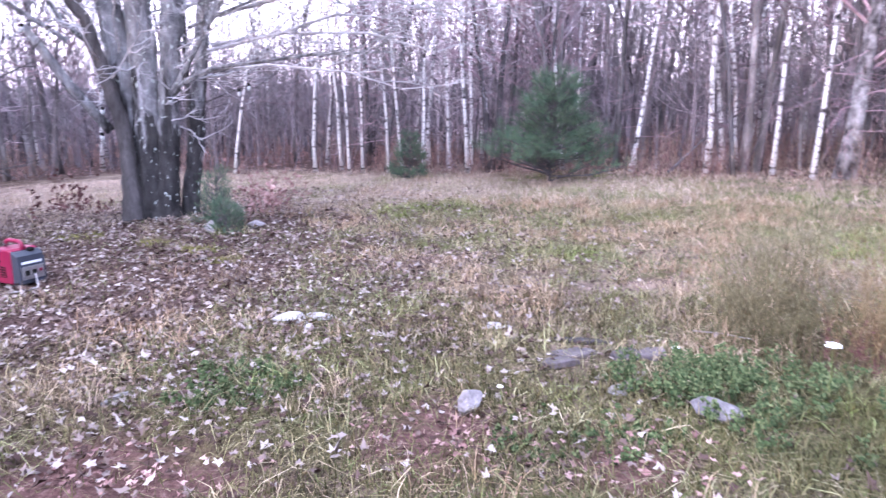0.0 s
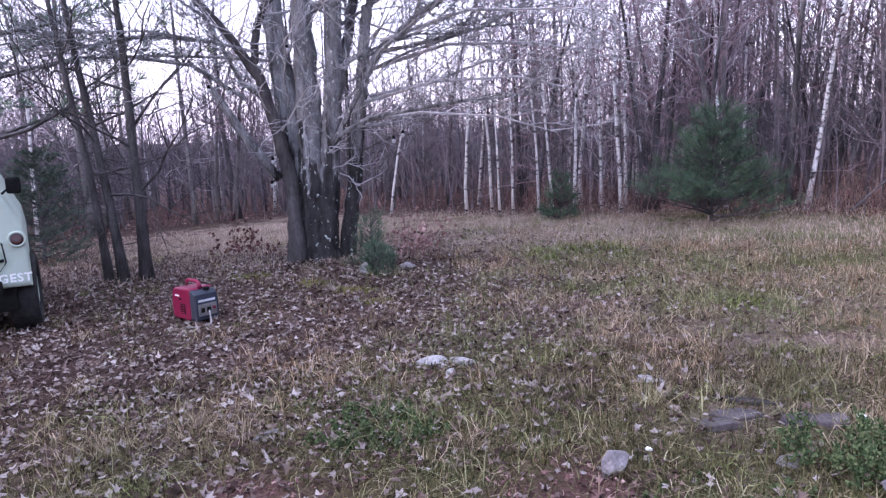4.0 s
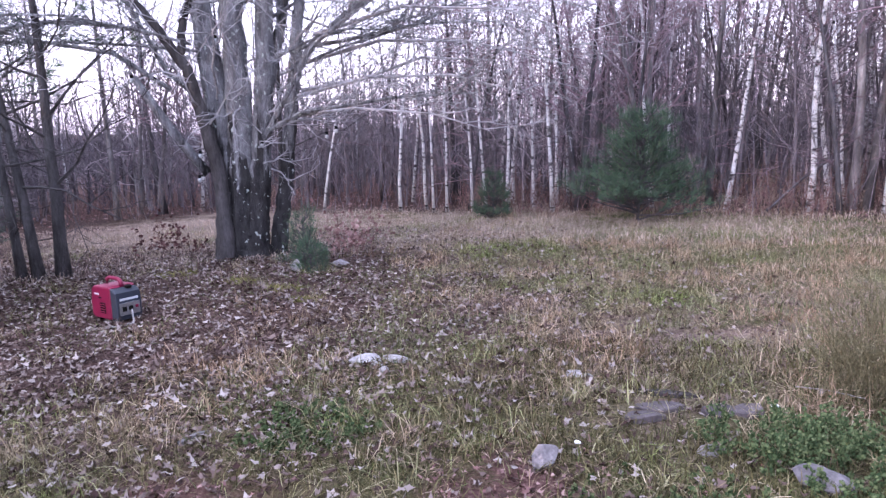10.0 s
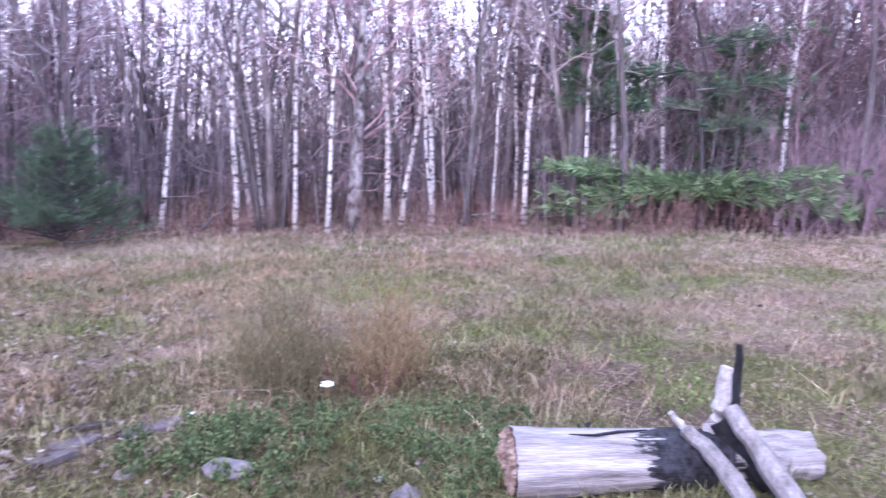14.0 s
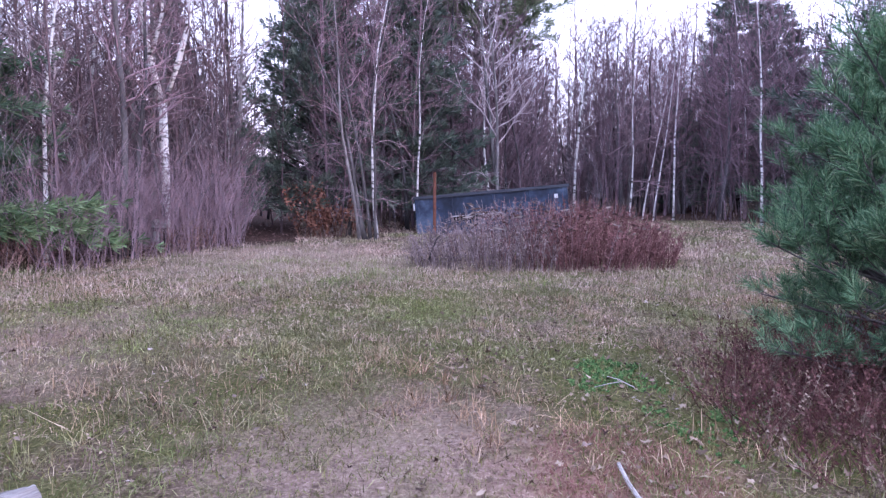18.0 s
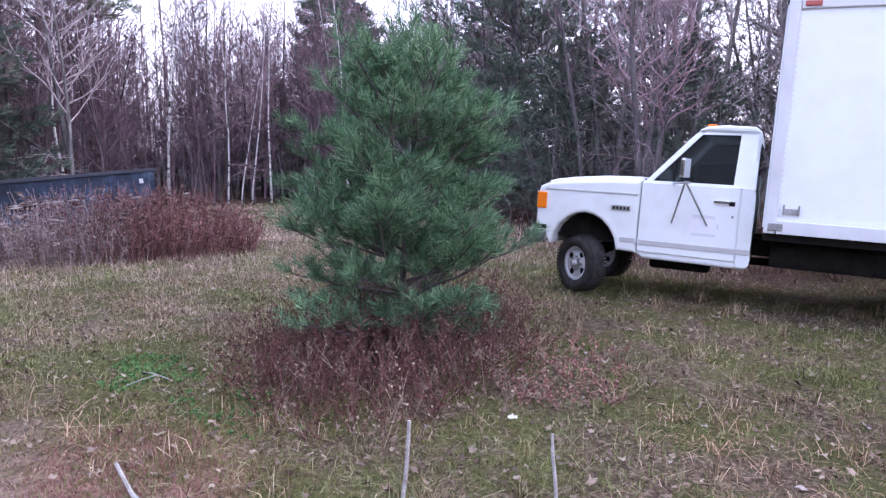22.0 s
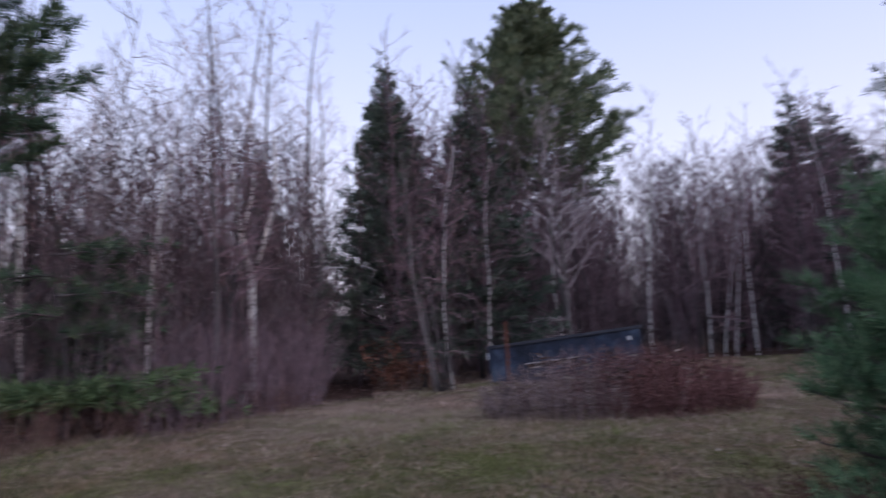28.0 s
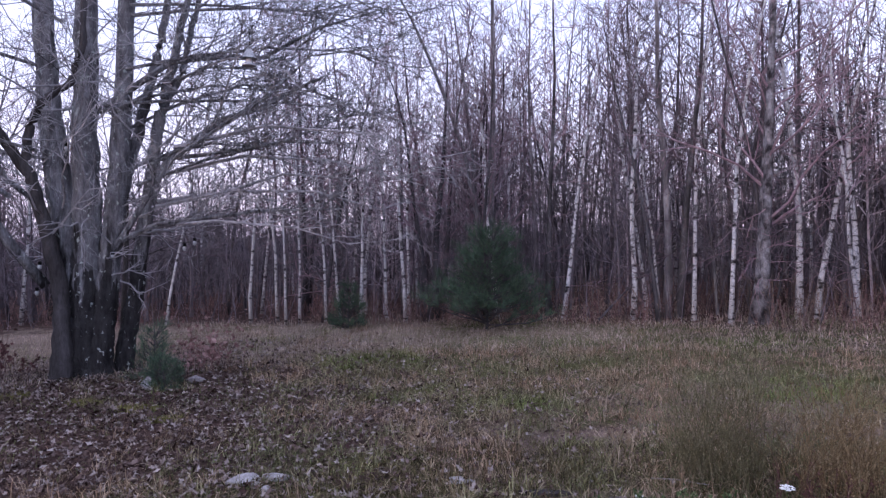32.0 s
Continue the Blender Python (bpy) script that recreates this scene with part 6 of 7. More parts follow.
# ---- white box truck ----
def build_truck():
    t = thing("box_truck", pose(*TRUCK) @ Matrix.Diagonal((0.95, 1, 1, 1)), "white older box truck parked on the grass behind the young pine", "truck")
    arch = [(-0.13 + 0.41 * math.cos(a), 0.43 + 0.47 * math.sin(a)) for a in [radians(d) for d in range(170, 9, -16)]]
    front = [(0.44, 0.66), (0.465, 0.74), (0.47, 1.08), (0.44, 1.17), (0.36, 1.21), (0.1, 1.25), (-0.35, 1.285), (-0.765, 1.30), (-0.765, 0.50)] + arch
    part("front_body", slab(front, -0.955, 0.955, 0.035), M_WHITE, t)
    inner = part("wheel_well", slab([(0.38, 0.60), (0.34, 1.05), (-0.66, 1.05), (-0.68, 0.56)], -0.72, 0.72), M_BLACK, t, "dark wheel well")
    hood = part("hood", slab([(0.38, 1.205), (0.38, 1.235), (0.30, 1.262), (0.05, 1.30), (-0.35, 1.335), (-0.74, 1.345), (-0.78, 1.29)], -0.80, 0.80, 0.02), M_WHITE, t)
    part("cowl", soft_box((0.10, 1.5, 0.02), (-0.82, 0, 1.316), 0.004), M_BLACK, t)
    wip = Geo()
    wip.tube(((-0.80, 0.35, 1.33), (-0.76, 0.5, 1.35), (-0.88, 0.75, 1.37)), (0.008, 0.008, 0.006), 5)
    part("wiper", wip, M_BLACK, t)
    part("cab_body", slab([(-0.77, 0.50), (-0.77, 1.28), (-1.96, 1.28), (-1.98, 1.2), (-1.98, 0.50), (-1.94, 0.44), (-0.84, 0.45)], -0.945, 0.945, 0.03), M_WHITE, t)
    for s in (1, -1):
        door = part("door", slab([(-0.78, 0.54), (-0.785, 1.285), (-1.82, 1.285), (-1.83, 0.54), (-1.79, 0.515), (-0.815, 0.525)], s * 0.94, s * 0.962, 0.006), M_WHITE, t)
        for k, (w0, w1) in enumerate(((-1.36, -1.60), (-1.33, -1.64), (-1.36, -1.62))):
            part("faded_bar", soft_box((w0 - w1, 0.003, 0.055), ((w0 + w1) / 2, s * 0.9632, 0.95 - 0.085 * k), 0.001), M_RAIL, door, "faded pale lettering bar")
        part("rear_corner", slab([(-1.842, 0.50), (-1.842, 1.285), (-1.965, 1.285), (-1.985, 1.2), (-1.985, 0.50), (-1.96, 0.46), (-1.86, 0.46)], s * 0.94, s * 0.962, 0.006), M_WHITE, t)
        part("door_handle", soft_box((0.17, 0.03, 0.035), (-1.65, s * 0.972, 1.13), 0.008), M_CHROME, door, "chrome handle with a dark recess")
        part("handle_recess", soft_box((0.06, 0.012, 0.045), (-1.755, s * 0.966, 1.115), 0.004), M_BLACK, door)
        part("lock", disc_ring(0.014, 0, 0.02, 12), M_STEEL, door).matrix_local = pose(-1.77, s * 0.965, 0.98)
        part("side_stripe", soft_box((1.19, 0.010, 0.055), (-1.385, s * 0.964, 0.625), 0.003), M_STRIPE, t, "pale grey stripe")
        part("side_stripe", soft_box((0.18, 0.010, 0.05), (-0.665, s * 0.957, 0.635), 0.003), M_STRIPE, t, "pale grey stripe")
        part("moulding", soft_box((1.12, 0.012, 0.018), (-0.19, s * 0.957, 1.145), 0.004), M_STRIPE, t)
        part("door_mark", soft_box((0.34, 0.004, 0.16), (-1.45, s * 0.9635, 0.86), 0.001), painted("faded_mark", (0.74, 0.75, 0.79)), door, "faded pale lettering patch")
        tumble = lambda z: 0.0 if z < 1.3 else 0.17 * (z - 1.3) / 0.56
        y0, y1 = s * 0.905, s * 0.945
        for name, poly in (("front_pillar", [(-0.79, 1.28), (-0.87, 1.285), (-1.36, 1.83), (-1.42, 1.885), (-1.35, 1.885), (-1.28, 1.83)]),
                           ("window_frame_top", [(-1.30, 1.83), (-1.34, 1.895), (-1.80, 1.90), (-1.78, 1.835)]),
                           ("rear_pillar", [(-1.745, 1.28), (-1.765, 1.83), (-1.765, 1.895), (-1.96, 1.885), (-1.975, 1.28)]),
                           ("window_sill_rail", [(-0.84, 1.27), (-0.88, 1.31), (-1.76, 1.31), (-1.76, 1.27)])):
            part(name, slab(poly, y0, y1, 0.006, tumble), M_WHITE, t)
        part("side_window", slab([(-0.88, 1.30), (-1.35, 1.83), (-1.76, 1.835), (-1.75, 1.30)], s * 0.912, s * 0.920, 0, tumble), M_GLASS, t, "dark side window")
        part("vent_bar", slab([(-1.10, 1.30), (-1.125, 1.30), (-1.125, 1.56), (-1.10, 1.54)], s * 0.915, s * 0.93, 0.002, tumble), M_BLACK, t)
        # mirror on its tripod
        mir = part("mirror", soft_box((0.05, 0.13, 0.20), (0, 0, 0), 0.022), M_CHROME, t, "silver wing mirror")
        mir.matrix_local = pose(-1.26, s * 1.16, 1.46, 0, 0, -s * 38)
        g = Geo()
        g.tube(((-1.32, s * 1.16, 1.31), (-1.20, s * 1.15, 1.30), (-1.12, s * 0.96, 1.29)), (0.011,) * 3, 6)
        part("mirror_bracket", g, M_STEEL, t)
        for xx in (-1.14, -1.52):
            g = Geo()
            g.tube(((-1.27, s * 1.16, 1.32), (xx, s * 0.965, 0.87)), (0.011, 0.010), 6)
            part("mirror_arm", g, M_STEEL, t)
        lamp = part("marker_lamp", soft_box((0.12, 0.05, 0.19), (0.405, s * 0.945, 1.01), 0.012), M_AMBER, t, "amber corner lamp")
        part("lamp_trim", soft_box((0.02, 0.055, 0.20), (0.472, s * 0.94, 1.01), 0.004), M_CHROME, lamp)
        badge = part("badge", soft_box((0.22, 0.012, 0.06), (-0.56, s * 0.958, 0.985), 0.004), M_STEEL, t, "grey badge with unreadable marks")
        for k in range(5):
            part("badge_bar", soft_box((0.022, 0.004, 0.03), (-0.64 + 0.04 * k, s * 0.966, 0.985), 0), M_BLACK, badge)
        part("headlamp", soft_box((0.03, 0.24, 0.17), (0.474, s * 0.74, 0.99), 0.01), M_CHROME, t, "clear rectangular headlamp")
    part("roof", slab([(-1.32, 1.87), (-1.40, 1.92), (-1.6, 1.94), (-1.90, 1.93), (-1.965, 1.885), (-1.965, 1.85)], -0.80, 0.80, 0.03), M_WHITE, t)
    ws = Geo()
    ws.poly((-0.82, 0.90, 1.29), (-0.82, -0.90, 1.29), (-1.33, -0.765, 1.88), (-1.33, 0.765, 1.88))
    part("windshield", ws, M_GLASS, t, "raked windshield")
    part("rear_wall", soft_box((0.03, 1.72, 0.56), (-1.955, 0, 1.57), 0.01), M_WHITE, t)
    part("rear_window", soft_box((0.012, 1.2, 0.34), (-1.975, 0, 1.60), 0.01), M_GLASS, t)
    part("grille", soft_box((0.03, 1.1, 0.24), (0.476, 0, 0.98), 0.01), M_BLACK, t)
    bumper = part("bumper", slab([(0.44, 0.50), (0.53, 0.51), (0.575, 0.57), (0.57, 0.655), (0.44, 0.675)], -0.99, 0.99, 0.02), M_BUMPER, t, "bright metal front bumper")
    for s in (1, -1):
        part("bumper_end", soft_box((0.24, 0.03, 0.15), (0.43, s * 0.985, 0.588), 0.02), M_BUMPER, bumper)
        part("bumper_gap", soft_box((0.15, 0.04, 0.05), (0.40, s * 0.95, 0.70), 0.004), M_BLACK, bumper, "dark gap over the bumper")
    for k in (-0.62, -0.12, 0.0, 0.12, 0.62):
        part("roof_lamp", soft_box((0.10, 0.10, 0.035), (-1.44, k, 1.94), 0.012), M_AMBER, t, "amber roof lamp")
    part("seat", soft_box((0.5, 1.5, 0.75), (-1.60, 0, 1.15), 0.06), M_BLACK, t)
    g = disc_ring(0.19, 0.165, 0.025, 24)
    part("steering_wheel", g, M_BLACK, t).matrix_local = pose(-1.22, 0.42, 1.42, 0, 0, 90) @ pose(0, 0, 0, 25, 0, 0)
    # chassis
    for s in (0.4, -0.4):
        part("frame_rail", soft_box((7.2, 0.09, 0.2), (-3.2, s, 0.66), 0.008), M_BLACK, t)
    # tanks, rear axle, shaft and flaps are guessed, added to darken under the box
    for s in (0.62, -0.62):
        part("fuel_tank", soft_box((1.35, 0.46, 0.28), (-2.85, s, 0.63), 0.05), M_BLACK, t)
    part("rear_axle", soft_box((0.16, 1.7, 0.16), (-4.05, 0, 0.40), 0.04), M_BLACK, t)
    part("differential", disc_ring(0.19, 0.0, 0.26, 20, 0.05), M_BLACK, t, "", True).matrix_local = pose(-4.05, 0, 0.40)
    part("driveshaft", soft_box((2.3, 0.09, 0.09), (-2.8, 0, 0.46), 0.03), M_BLACK, t)
    for s in (0.8, -0.8):
        part("mud_flap", soft_box((0.02, 0.5, 0.42), (-4.55, s, 0.48), 0.006), M_BLACK, t)
    part("exhaust", soft_box((0.7, 0.3, 0.2), (-1.2, 0.3, 0.40), 0.05), M_BLACK, t)
    part("front_axle", soft_box((0.12, 1.5, 0.14), (-0.1, 0, 0.40), 0.03), M_BLACK, t)
    wheel(t, -0.10, 0.80, 0.335, 0.23, -32, 1, M_RIM, -0.035)
    wheel(t, -0.10, -0.80, 0.335, 0.23, -32, -1, M_RIM, -0.035)
    for yy in (0.66, 0.93, -0.66, -0.93):
        wheel(t, -4.05, yy, 0.37, 0.23, 0, 1 if yy > 0 else -1, M_RIM, 0.03)
    # cargo box
    x0, x1, hw, z0, z1 = -2.09, -6.9, 1.19, BOX_Z0, BOX_Z1
    box = part("cargo_box", soft_box((x0 - x1 - 0.04, 2 * hw - 0.03, z1 - z0 - 0.04), ((x0 + x1) / 2, 0, (z0 + z1) / 2), 0.01), M_BOX, t, "large white cargo box")
    for s in (1, -1):
        part("corner_post", soft_box((0.11, 0.03, z1 - z0), (x0 - 0.055, s * (hw - 0.002), (z0 + z1) / 2), 0.012), M_RAIL, box)
        part("bottom_rail", soft_box((x0 - x1 - 0.12, 0.035, 0.13), ((x0 + x1) / 2 - 0.06, s * (hw - 0.002), z0 + 0.065), 0.008), M_RAIL, box)
        part("top_rail", soft_box((x0 - x1 - 0.12, 0.03, 0.12), ((x0 + x1) / 2 - 0.06, s * (hw - 0.002), z1 - 0.06), 0.012), M_RAIL, box)
        g = Geo()
        n = int((z1 - z0 - 0.2) / 0.055)
        for k in range(n):
            c = Vector((x0 - 0.125, s * (hw - 0.012), z0 + 0.13 + 0.055 * k))
            g.box(c - Vector((0.006, 0.003, 0.006)), c + Vector((0.006, 0.003, 0.006)))
        for k in range(80):
            c = Vector((x0 - 0.16 - 0.058 * k, s * (hw - 0.012), z0 + 0.145))
            g.box(c - Vector((0.005, 0.003, 0.005)), c + Vector((0.005, 0.003, 0.005)))
        part("rivet_row", g, M_RAIL, box)["kind"] = "stuff"
        for k in range(1, 4):
            part("panel_seam", soft_box((0.012, 0.006, z1 - z0 - 0.26), (x0 - 0.12 - 1.02 * k, s * (hw - 0.013), (z0 + z1) / 2), 0.002), M_RAIL, box)
        lamp = part("side_lamp", soft_box((0.15, 0.03, 0.05), (x0 - 0.22, s * (hw + 0.012), z1 - 0.075), 0.01), M_REDLENS, box, "red marker lamp")
        h = part("tie_plate", soft_box((0.15, 0.008, 0.055), (x0 - 0.24, s * (hw + 0.004), z0 + 0.225), 0.004), M_STEEL, box, "small steel plate")
        for e in (-0.07, 0.07):
            part("plate_lug", soft_box((0.018, 0.02, 0.10), (x0 - 0.24 + e, s * (hw + 0.008), z0 + 0.24), 0.004), M_STEEL, h)
        part("step_plate", soft_box((0.14, 0.01, 0.075), (x0 - 0.11, s * (hw + 0.016), z0 + 0.065), 0.006), M_STEEL, box)
    part("roof_edge", soft_box((x0 - x1 + 0.03, 2 * hw + 0.03, 0.035), ((x0 + x1) / 2, 0, z1 + 0.012), 0.01), M_BLACK, box)
    part("front_panel", soft_box((0.02, 2 * hw - 0.2, z1 - z0 - 0.1), (x0 + 0.004, 0, (z0 + z1) / 2), 0.004), M_BOX, box)
    part("box_floor", soft_box((x0 - x1, 2 * hw - 0.1, 0.10), ((x0 + x1) / 2, 0, z0 - 0.03), 0.01), M_BLACK, box)
    return t


BOX_Z0, BOX_Z1 = 0.86, 3.13
TRUCK = (6.40, -7.48, 0.70, 0, -4.2, 29.7)
build_truck()


# ---- pale green off-road vehicle ----
def lettering(body, size, mat, parent, m):
    c = bpy.data.curves.new("lettering", "FONT")
    c.body, c.size, c.extrude, c.offset, c.space_character = body, size, 0.002, 0.0035, 1.12
    tmp = new("lettering", c)
    me = bpy.data.meshes.new_from_object(tmp)
    bpy.data.objects.remove(tmp)
    me.materials.append(mat)
    ob = new("lettering", me)
    ob.parent = parent
    ob.matrix_local = m
    ob["label"] = "hand-painted white letters"
    return ob


def build_offroader():
    t = thing("offroad_vehicle", pose(-5.74, 5.90, height(-6.1, 6.3) - 0.02, 0, 0, OFF_TURN), "pale green old off-road vehicle with painted white letters", "vehicle")
    right = [(0.0, 0.57), (0.0, 0.98), (-0.03, 1.20), (-0.15, 1.47), (-0.29, 1.82), (-0.58, 2.28), (-0.68, 2.33)]
    outline = right + [(-1.8 - x, z) for x, z in reversed(right)]
    bm = slab(outline, 0.0, 3.2, 0.045)
    part("body", bm, M_MINT, t)
    for s in (0, 1):
        fx = lambda x: x if s == 0 else -1.8 - x
        ring = part("lamp_ring", disc_ring(0.088, 0.062, 0.03, 26, 0.008), M_MINT, t, "", True)
        ring.matrix_local = pose(fx(-0.09), -0.012, 1.08)
        lens = part("lamp_lens", disc_ring(0.064, 0.0, 0.02, 24, 0.006), material("dark_amber_lens", (0.05, 0.022, 0.02), 0.2), t, "dark round signal lamp", True)
        lens.matrix_local = pose(fx(-0.09), -0.014, 1.08)
        latch = part("hood_latch", soft_box((0.035, 0.03, 0.11), (fx(-0.27), -0.014, 0.92), 0.008), M_MINT, t)
        part("latch_pin", soft_box((0.05, 0.035, 0.03), (fx(-0.25), -0.02, 0.87), 0.006), M_BLACK, latch)
        part("hinge", soft_box((0.10, 0.03, 0.05), (fx(-0.46), -0.012, 1.78), 0.01), M_BLACK, t)
        g = Geo()
        g.tube([(fx(x), -0.004, z) for x, z in ((-0.64, 2.2), (-0.50, 1.86), (-0.42, 1.72), (-0.33, 1.50))], (0.008,) * 4, 5)
        part("seam", g, M_BLACK, t)
        g = Geo()
        g.tube([(fx(x), -0.004, z) for x, z in ((-0.23, 1.05), (-0.21, 0.85), (-0.27, 0.76), (-0.9, 0.755))], (0.007,) * 4, 5)
        part("seam", g, M_BLACK, t)
        mir = part("mirror", soft_box((0.14, 0.05, 0.17), (fx(-0.06), 0.30, 1.62), 0.03), M_BLACK, t, "small black mirror")
        g = Geo()
        g.tube([(fx(-0.10), 0.30, 1.60), (fx(-0.22), 0.28, 1.50)], (0.012, 0.012), 6)
        part("mirror_stalk", g, M_BLACK, mir)
        w = wheel(t, 0, 0, 0.43, 0.27, 0, 1, M_MINT)
        w.matrix_local = pose(fx(-0.08), 0.55, 0.43, 0, 0, 86)
        w2 = wheel(t, 0, 0, 0.43, 0.27, 0, 1, M_MINT)
        w2.matrix_local = pose(fx(-0.12), 2.6, 0.43, 0, 0, 90)
        part("tow_hook", soft_box((0.06, 0.08, 0.16), (fx(-0.30), -0.03, 0.58), 0.012), M_BLACK, t)
    part("underbody", soft_box((1.5, 3.0, 0.3), (-0.9, 1.55, 0.46), 0.03), M_BLACK, t)
    part("front_axle", soft_box((1.5, 0.14, 0.14), (-0.9, 0.55, 0.42), 0.03), M_BLACK, t)
    part("windscreen", soft_box((0.66, 0.012, 0.40), (-0.9, -0.006, 2.02), 0.004), M_GLASS, t)
    lettering("RONGEST", 0.122, material("letter_paint", (0.86, 0.86, 0.84), 0.6), t, pose(-0.59, -0.006, 0.635) @ pose(0, 0, 0, 90, 0, 0) @ Matrix.Diagonal((1, 1, 1, 1)))
    return t


OFF_TURN = 44.6
build_offroader()


# ---- red generator ----
def build_generator():
    t = thing("generator", on_ground(-4.22, 6.48, 0.0, -27), "small red and black portable generator on fallen leaves", "generator")
    L, Wd, H = 0.48, 0.28, 0.40
    shell = [(-0.24, 0.05), (-0.245, 0.20), (-0.225, 0.33), (-0.19, 0.365), (0.10, 0.385), (0.13, 0.37), (0.13, 0.05), (0.09, 0.03), (-0.20, 0.03)]
    part("shell", slab(shell, -0.14, 0.14, 0.02), M_RED, t, "glossy red housing")
    part("control_end", slab([(0.128, 0.05), (0.128, 0.365), (0.17, 0.36), (0.225, 0.325), (0.24, 0.20), (0.235, 0.05), (0.20, 0.03), (0.14, 0.03)], -0.138, 0.138, 0.016), M_DARKBLUE, t, "dark blue-black control end")
    panel = part("control_panel", soft_box((0.008, 0.22, 0.13), (0.241, 0, 0.155), 0.003), M_STEEL, t, "grey panel with sockets")
    for yy in (-0.06, 0.01):
        part("socket", soft_box((0.012, 0.045, 0.05), (0.245, yy, 0.155), 0.004), M_BLACK, panel)
    part("switch", soft_box((0.014, 0.03, 0.03), (0.246, 0.075, 0.165), 0.004), M_RED, panel)
    part("panel_band", soft_box((0.006, 0.20, 0.025), (0.234, 0, 0.255), 0.002), M_RAIL, t, "pale unreadable label band")
    g = Geo()
    g.tube(((-0.16, 0, 0.35), (-0.14, 0, 0.42), (-0.10, 0, 0.44), (0.06, 0, 0.445), (0.10, 0, 0.425), (0.12, 0, 0.37)), (0.026, 0.022, 0.02, 0.02, 0.022, 0.026), 8)
    part("handle", g, M_RED, t, "", True)
    part("fuel_cap", disc_ring(0.035, 0, 0.03, 18, 0.006), M_BLACK, t, "", True).matrix_local = pose(0.17, 0.04, 0.37, 90, 0, 0)
    for s in (1, -1):
        vent = part("vent", soft_box((0.10, 0.006, 0.11), (-0.02, s * 0.1405, 0.15), 0.003), M_BLACK, t, "dark louvre")
        for k in range(4):
            part("louvre", soft_box((0.09, 0.008, 0.008), (-0.02, s * 0.144, 0.11 + 0.026 * k), 0.001), M_RED, vent)
        part("label_bar", soft_box((0.09, 0.004, 0.018), (-0.12, s * 0.1415, 0.29), 0.001), M_RAIL, t)
        part("label_bar", soft_box((0.05, 0.004, 0.014), (-0.06, s * 0.1415, 0.255), 0.001), M_BLACK, t)
    for xx in (-0.17, 0.17):
        for yy in (-0.1, 0.1):
            part("foot", soft_box((0.05, 0.04, 0.035), (xx, yy, 0.015), 0.006), M_BLACK, t)
    g = Geo()
    pts = [(-3.98, 6.36, 0.13), (-3.93, 6.30, 0.05), (-3.91, 6.25, 0.02), (-3.92, 6.18, 0.02), (-3.97, 6.13, 0.015), (-4.05, 6.11, 0.012), (-4.13, 6.13, 0.005)]
    g.tube([(x, y, height(x, y) + z) for x, y, z in pts], (0.009,) * 7, 6)
    tagged(part("power_cord", g, M_PALESTONE), "short pale power cord hanging onto the leaves", "cord")


build_generator()


# ---- blue steel container ----
def build_container():
    t = thing("steel_container", pose(19.95, -0.62, 0.80, 0, 0, -95) @ pose(0, 2.2, 0, 0, -6, 0), "faded blue open steel waste container behind dead weeds", "container")
    L, D, H = 4.35, 2.2, 1.20
    for name, lo, hi in (("side_wall", (0, -D, 0.12), (L, -D + 0.04, H)), ("side_wall", (0, -0.04, 0.12), (L, 0, H)), ("end_wall", (0, -D + 0.04, 0.12), (0.04, -0.04, H)), ("end_wall", (L - 0.04, -D + 0.04, 0.12), (L, -0.04, H)), ("floor", (0.04, -D + 0.04, 0.10), (L - 0.04, -0.04, 0.16))):
        g = Geo()
        g.box(lo, hi)
        part(name, g, M_BLUE, t)
    for y0 in (-D - 0.05, -0.05):
        part("top_rail", soft_box((L + 0.12, 0.10, 0.09), (L / 2, y0 + 0.05, H + 0.02), 0.012), M_DARKBLUE, t, "dark rail along the rim")
        part("bottom_rail", soft_box((L, 0.08, 0.16), (L / 2, y0 + 0.05, 0.12), 0.012), M_BLUE, t)
        for xx in (0.05, 1.05, 2.25, 3.3, L - 0.1):
            part("rib", soft_box((0.10 if xx != 1.05 else 0.05, 0.07, H - 0.15), (xx, y0 + 0.05, H / 2 + 0.08), 0.012), M_BLUE, t)
    part("pocket_lip", soft_box((1.5, 0.05, 0.035), (1.75, -D - 0.03, 0.62), 0.008), M_STEEL, t, "pale worn lip over a dark slot")
    part("pocket_slot", soft_box((1.4, 0.03, 0.12), (1.75, -D - 0.012, 0.54), 0.005), M_BLACK, t, "dark slot in the side")
    part("skid", soft_box((L - 0.2, 0.12, 0.14), (L / 2, -0.5, 0.04), 0.01), M_BLACK, t)
    part("skid", soft_box((L - 0.2, 0.12, 0.14), (L / 2, -1.7, 0.04), 0.01), M_BLACK, t)
    part("sticker", soft_box((0.10, 0.006, 0.12), (4.02, -D - 0.006, 0.95), 0.002), M_RAIL, t, "small pale sticker")
    part("hinge_plate", soft_box((0.05, 0.06, 0.20), (-0.03, -D + 0.02, 0.98), 0.01), M_RAIL, t, "pale hinge plate at the corner")
    g = Geo()
    x, y = 18.7, -1.05
    g.tube(((x, y, height(x, y) - 0.2), (x, y + 0.03, height(x, y) + 1.75)), (0.045, 0.04), 8)
    tagged(part("rusty_post", g, M_RUST), "rust-red steel post beside the blue container", "post")


build_container()


